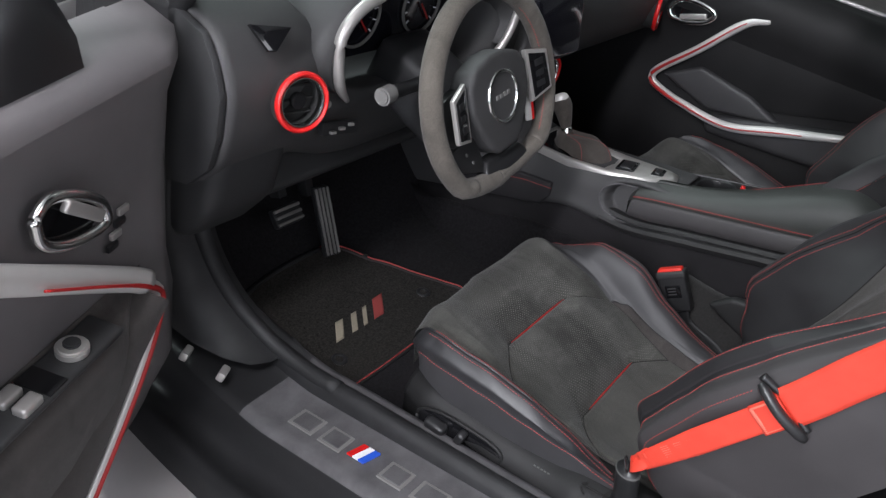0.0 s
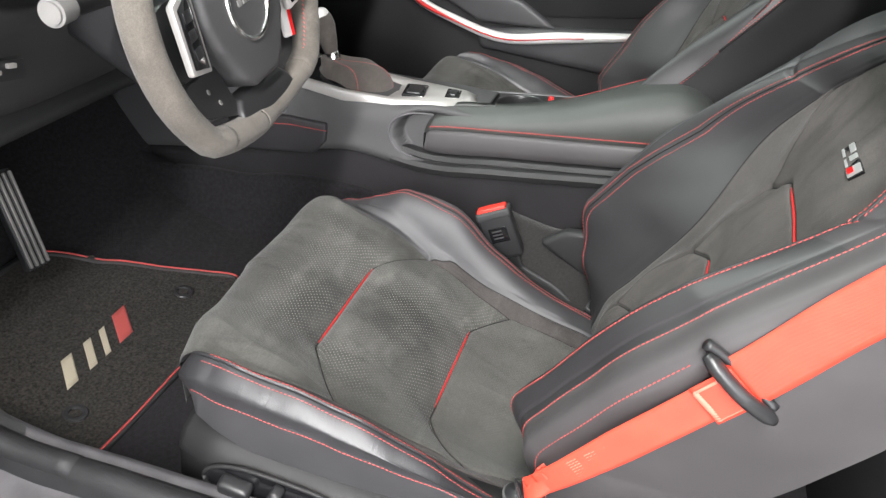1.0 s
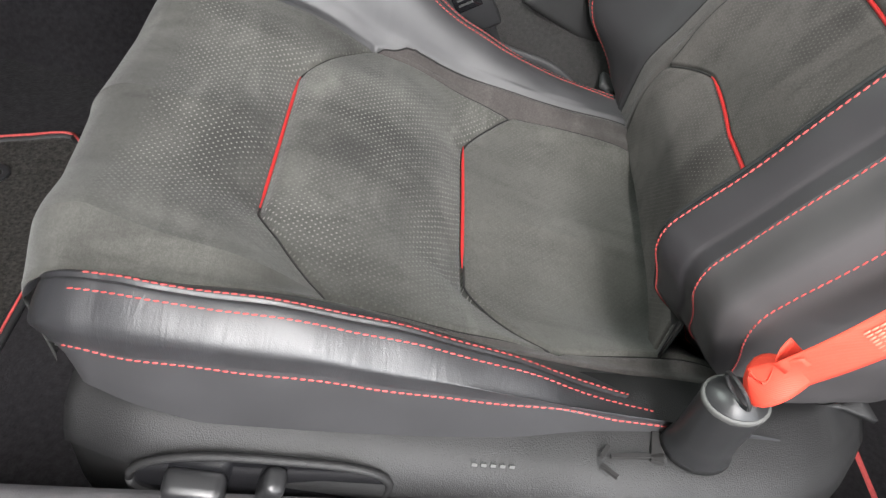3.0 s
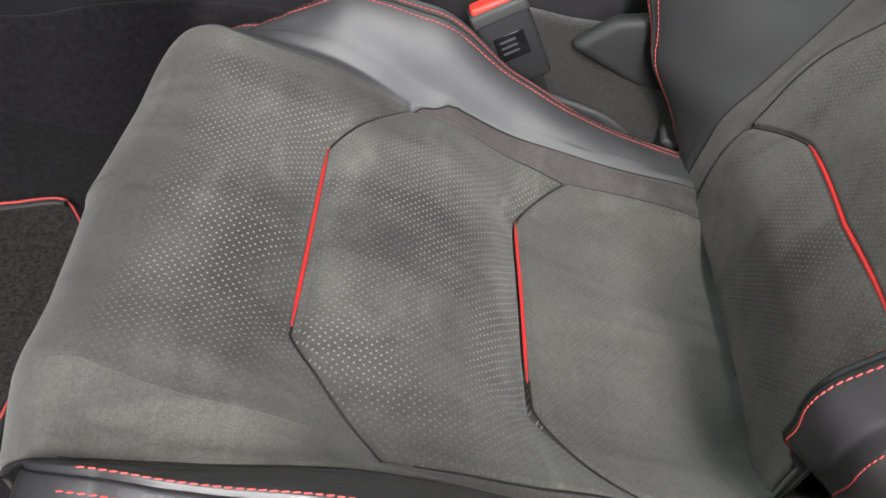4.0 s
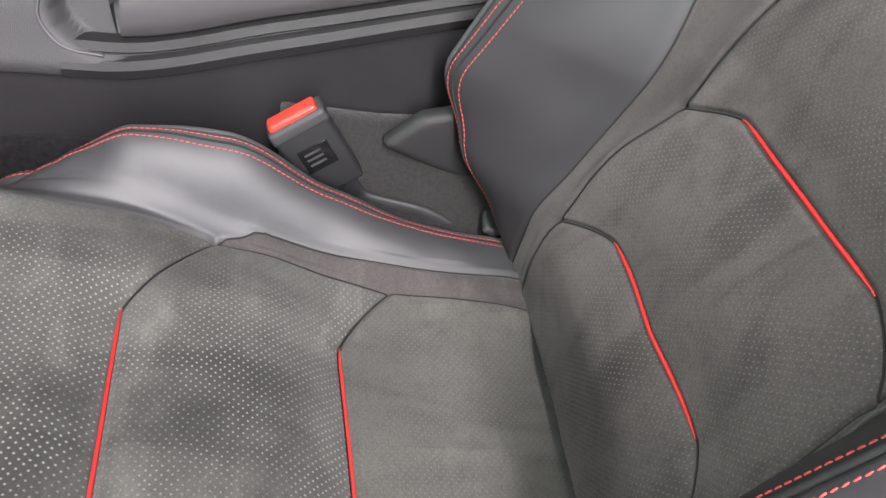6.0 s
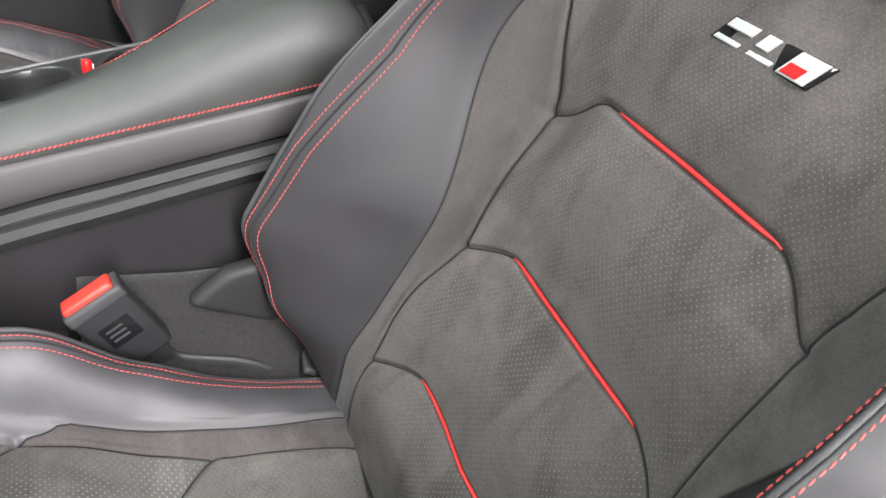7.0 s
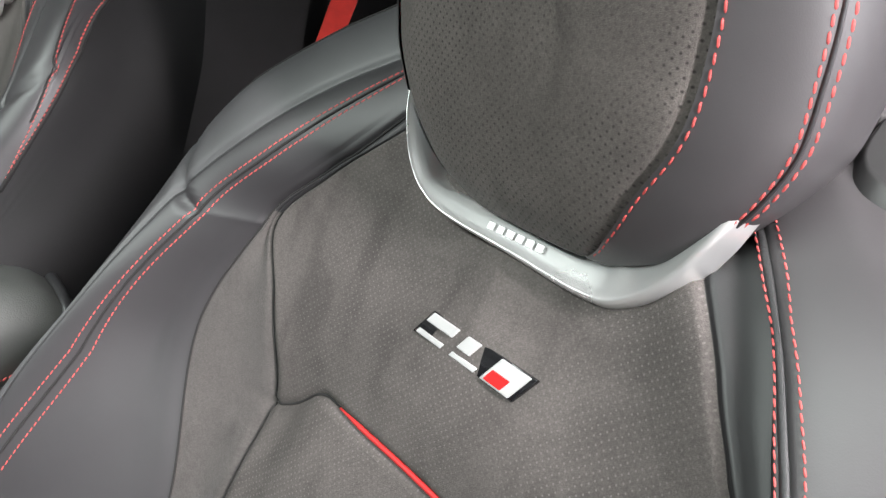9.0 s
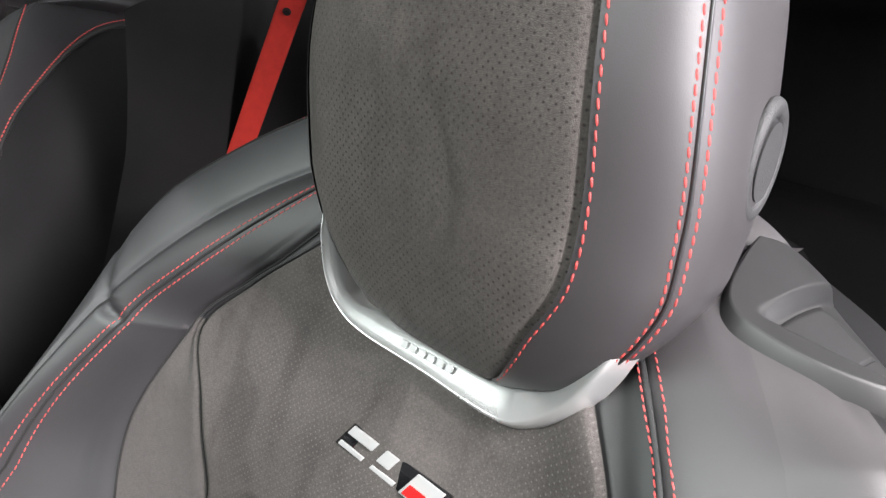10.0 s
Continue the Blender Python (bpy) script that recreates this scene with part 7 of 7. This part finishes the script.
# armrest with switches below the trim loop
rows = []
for s in np.linspace(0.0, 0.95, 44):
    k = np.clip((s - 0.0) / 0.14, 0, 1)
    d = 0.050 * k * k * (3 - 2 * k)
    q = 0.12 * (1 - k)
    rows.append([dpt(s, 0.34 + q, 0.012), dpt(s, 0.45 + 0.6 * q, 0.02 + 0.5 * d), dpt(s, 0.56, 0.01 + 0.95 * d), dpt(s, 0.590, 0.005 + d), dpt(s, 0.605, 0.002 + 0.9 * d), dpt(s, 0.600, 0.002 + 0.35 * d), dpt(s, 0.612, 0.0)])
sheet("armrest", rows, SUEDE_STRIP, ndoor, "grey brown suede armrest")
swp = Matrix.Translation(dpt(0.235, 0.608, 0.030)) @ pose(0, 0, math.degrees(0)) @ DM.to_3x3().to_4x4() @ pose(0, 0, 0, -90, 0, 0)
part("switch_panel", box(0.24, 0.050, 0.010, swp, 0.006, 3), PLASTIC, ndoor, "grey switch panel")
part("mirror_knob", disc(0.019, 0.014, swp @ Matrix.Translation((-0.055, 0.0, 0.010)), bevel=0.003), SILVER, ndoor, "silver mirror knob")
part("mirror_cap", disc(0.010, 0.006, swp @ Matrix.Translation((-0.055, 0.0, 0.019)), bevel=0.002), PLASTIC, ndoor, "black knob cap")
for k in range(2):
    part("window_switch", box(0.030, 0.018, 0.012, swp @ Matrix.Translation((0.035, -0.013 + 0.025 * k, 0.009)), 0.004, 3), SILVER, ndoor, "silver tipped window switch")
part("switch_recess", box(0.030, 0.046, 0.004, swp @ Matrix.Translation((-0.002, 0, 0.0045)), 0.001), BLACK_GLOSS, ndoor, "dark recess")
P = spread([dpt(0.50, 0.93 - 0.06, 0.02), dpt(0.36, 0.83, 0.02), dpt(0.20, 0.73, 0.022), dpt(0.06, 0.635, 0.022), dpt(0.015, 0.60, 0.022)], 40)
tube("trim_upper", P, 0.018, SILVER_WHITE, ndoor, "silver door trim", sides=10, squash=0.6, N=np.tile(np.array(DN), (40, 1)))
P = spread([dpt(0.22, 0.735, 0.036), dpt(0.10, 0.658, 0.036), dpt(0.010, 0.590, 0.028), dpt(-0.010, 0.555, 0.030), dpt(0.035, 0.500, 0.040), dpt(0.100, 0.428, 0.044), dpt(0.19, 0.330, 0.044)], 60)
tube("trim_lower", P[24:] - 0.006 * np.array(DN), 0.010, SILVER_WHITE, ndoor, "silver door trim", sides=10, squash=0.6, N=np.tile(np.array(DN), (36, 1)))
tube("trim_line", P, np.interp(np.linspace(0, 1, 60), [0, 0.3, 0.4, 0.5, 1], [0.0018, 0.0024, 0.0045, 0.0040, 0.0040]), RED, ndoor, "red lit trim line", sides=8, N=np.tile(np.array(DN), (60, 1)))
door_handle(ndoor, DM @ Matrix.Translation((0.152, 0.776, 0.010)) @ pose(0, 0, 0, 0, 0, 28))
for k in range(4):
    part("lock_switch", box(0.020, 0.010, 0.006, DM @ Matrix.Translation((0.066 - 0.008 * k, 0.685 + 0.014 * k, 0.006)), 0.002), SILVER if k % 2 else PLASTIC_SMOOTH, ndoor, "small door switch")
part("door_latch_lamp", box(0.018, 0.034, 0.010, DM @ Matrix.Translation((-0.018, 0.41, 0.006)), 0.003), INK_GREY, ndoor, "grey door lamp")
rows = []
for a, b, c in zip(*[np.linspace(p, q, 24) for p, q in ((0.0, 0.19), (0.565, 0.352), (0.0, 1.0))]):
    w = 0.028 + 0.050 * min(1, 2.5 * c)
    rows.append([dpt(a - 0.004, b - 0.004, 0.020), dpt(a + 0.002, b + 0.003, 0.040), dpt(a + 0.25 * w, b + 0.30 * w, 0.050), dpt(a + 0.65 * w, b + 0.75 * w, 0.048), dpt(a + 0.92 * w, b + 1.0 * w, 0.038), dpt(a + 1.0 * w, b + 1.05 * w, 0.010)])
sheet("armrest_pad", rows, SUEDE_STRIP, ndoor, "brown grey suede armrest pad")
# window glass, its black frame and the mirror beyond
pane = sheet("window_glass", [[dpt(s, 0.93, -0.085), dpt(s, 1.30, -0.03)] for s in np.linspace(0.215, 1.0, 8)], GLASS, ndoor, "clear door glass")
pane.visible_shadow = False
tube("window_frame", spread([dpt(0.21, 0.93, -0.085), dpt(0.21, 1.02, -0.072), dpt(0.215, 1.3, -0.03)], 12), 0.009, SEAL, ndoor, "black window edge", sides=8)
mirror = thing("door_mirror", "black mirror sail on the door ledge", "door mirror")
rows = []
for t in np.linspace(0, 1, 14):
    top = 0.945 + 0.085 * math.sin(math.pi * (0.12 + 0.80 * t)) ** 0.8
    s_ = 0.085 + 0.125 * t
    rows.append([dpt(s_, 0.925, -0.005), dpt(s_, 0.5 * (0.93 + top), -0.012), dpt(s_, top - 0.006, -0.026), dpt(s_, top, -0.040), dpt(s_, top - 0.006, -0.07), dpt(s_, 0.925, -0.10)])
sheet("housing", rows, PLASTIC_SMOOTH, mirror, "black mirror sail and foot")
# front wing and bonnet edge seen past the door
wing = thing("front_wing", "pale grey painted front wing and bonnet", "car body")
rows = [[(-0.60 + 0.05 * t, y, 0.3) for t in (0,)] + [(-0.62, y, 0.55), (-0.60, y, 0.75), (-0.54, y, 0.86 - 0.03 * k), (-0.44, y, 0.90 - 0.03 * k), (-0.30, y, 0.92 - 0.03 * k), (0.0, y, 0.94 - 0.03 * k), (0.378, y, 0.95 - 0.03 * k), (0.76, y, 0.94 - 0.03 * k), (1.06, y, 0.92 - 0.03 * k), (1.20, y, 0.90 - 0.03 * k), (1.29, y, 0.86 - 0.03 * k)] for k, y in zip(np.linspace(0, 4, 10) ** 1.3 / 1.6, np.linspace(1.02, 2.3, 10))]
sheet("panel", rows, BODY_PAINT, wing, "pale grey painted panel", thick=0.01)
part("cowl", box(0.5, 0.10, 0.02, pose(-0.30, 0.99, 0.90, -8), 0.006), PLASTIC_SMOOTH, wing, "black cowl strip")

# ---------------------------------------------------------------- rear of the cabin
bench = thing("back_bench", "black leather rear bench seat in shadow", "bench seat")
rows = []
for x in np.linspace(-0.40, 1.12, 40):
    w = 0.02 * math.cos((x - 0.36) * 9)
    rows.append([(x, -0.58, 0.28), (x, -0.56, 0.42 + w), (x, -0.62, 0.47 + w), (x, -0.80, 0.46 + w), (x, -0.98, 0.44 + w), (x, -1.05, 0.47), (x, -1.09, 0.62 + w), (x, -1.16, 0.80 + w), (x, -1.22, 0.92), (x, -1.28, 0.94), (x, -1.45, 0.93)])
sheet("bench_cushion", [r[:6] for r in rows], SIDE_BLACK, bench, "black leather bench cushion")
sheet("bench_back", [r[5:] for r in rows], SIDE_BLACK, bench, "black leather bench back")
quarter = thing("quarter_trim", "black rear side trim with moulded ledge", "side trim")
rows = [[(1.17, y, 0.30), (1.14, y, 0.50), (1.10, y, 0.64), (1.085, y, 0.70), (1.12, y, 0.73), (1.15, y, 0.90), (1.17, y, 1.1)] for y in np.linspace(-1.4, -0.60, 20)]
sheet("trim_skin", rows, SIDE_BLACK, quarter, "black plastic side trim", thick=-0.01)
rbelt = thing("rear_seat_belt", "dark red webbing belt hanging by the far pillar", "seat belt")
strap("strap", [(0.920, -0.945, 1.200), (0.962, -0.945, 1.102), (1.026, -0.945, 0.950), (1.090, -0.945, 0.797), (1.140, -0.945, 0.680)], lambda t: (-0.75, 0.66, 0.1), 0.048, BELT_DARK, rbelt, "red webbing")
part("strap_button", disc(0.008, 0.006, Matrix.Translation((0.968, -0.938, 1.080)) @ pose(0, 0, 0, 60, 0, 49)), PLASTIC_SMOOTH, rbelt, "black button")
# lower run of the far seat's own belt, mirrored from the near one
fbelt = thing("far_seat_belt", "red webbing belt end beside the far seat", "seat belt")
mirror_x = lambda p: (0.757 - p[0], p[1] + 0.035, p[2])
strap("lower_strap", [mirror_x(p) for p in ((-0.278, -0.110, 0.560), (-0.284, -0.135, 0.600), (-0.290, -0.176, 0.678), (-0.290, -0.206, 0.730))], lambda t: (1.0, 0.06, 0.10), 0.040, BELT, fbelt, "red webbing strap")
tube("anchor_sleeve", spline([mirror_x((-0.258, -0.131, 0.482)), mirror_x((-0.267, -0.124, 0.519)), mirror_x((-0.276, -0.117, 0.556))], 10), 0.018, PLASTIC_SMOOTH, fbelt, "black anchor sleeve", sides=16, squash=0.75)
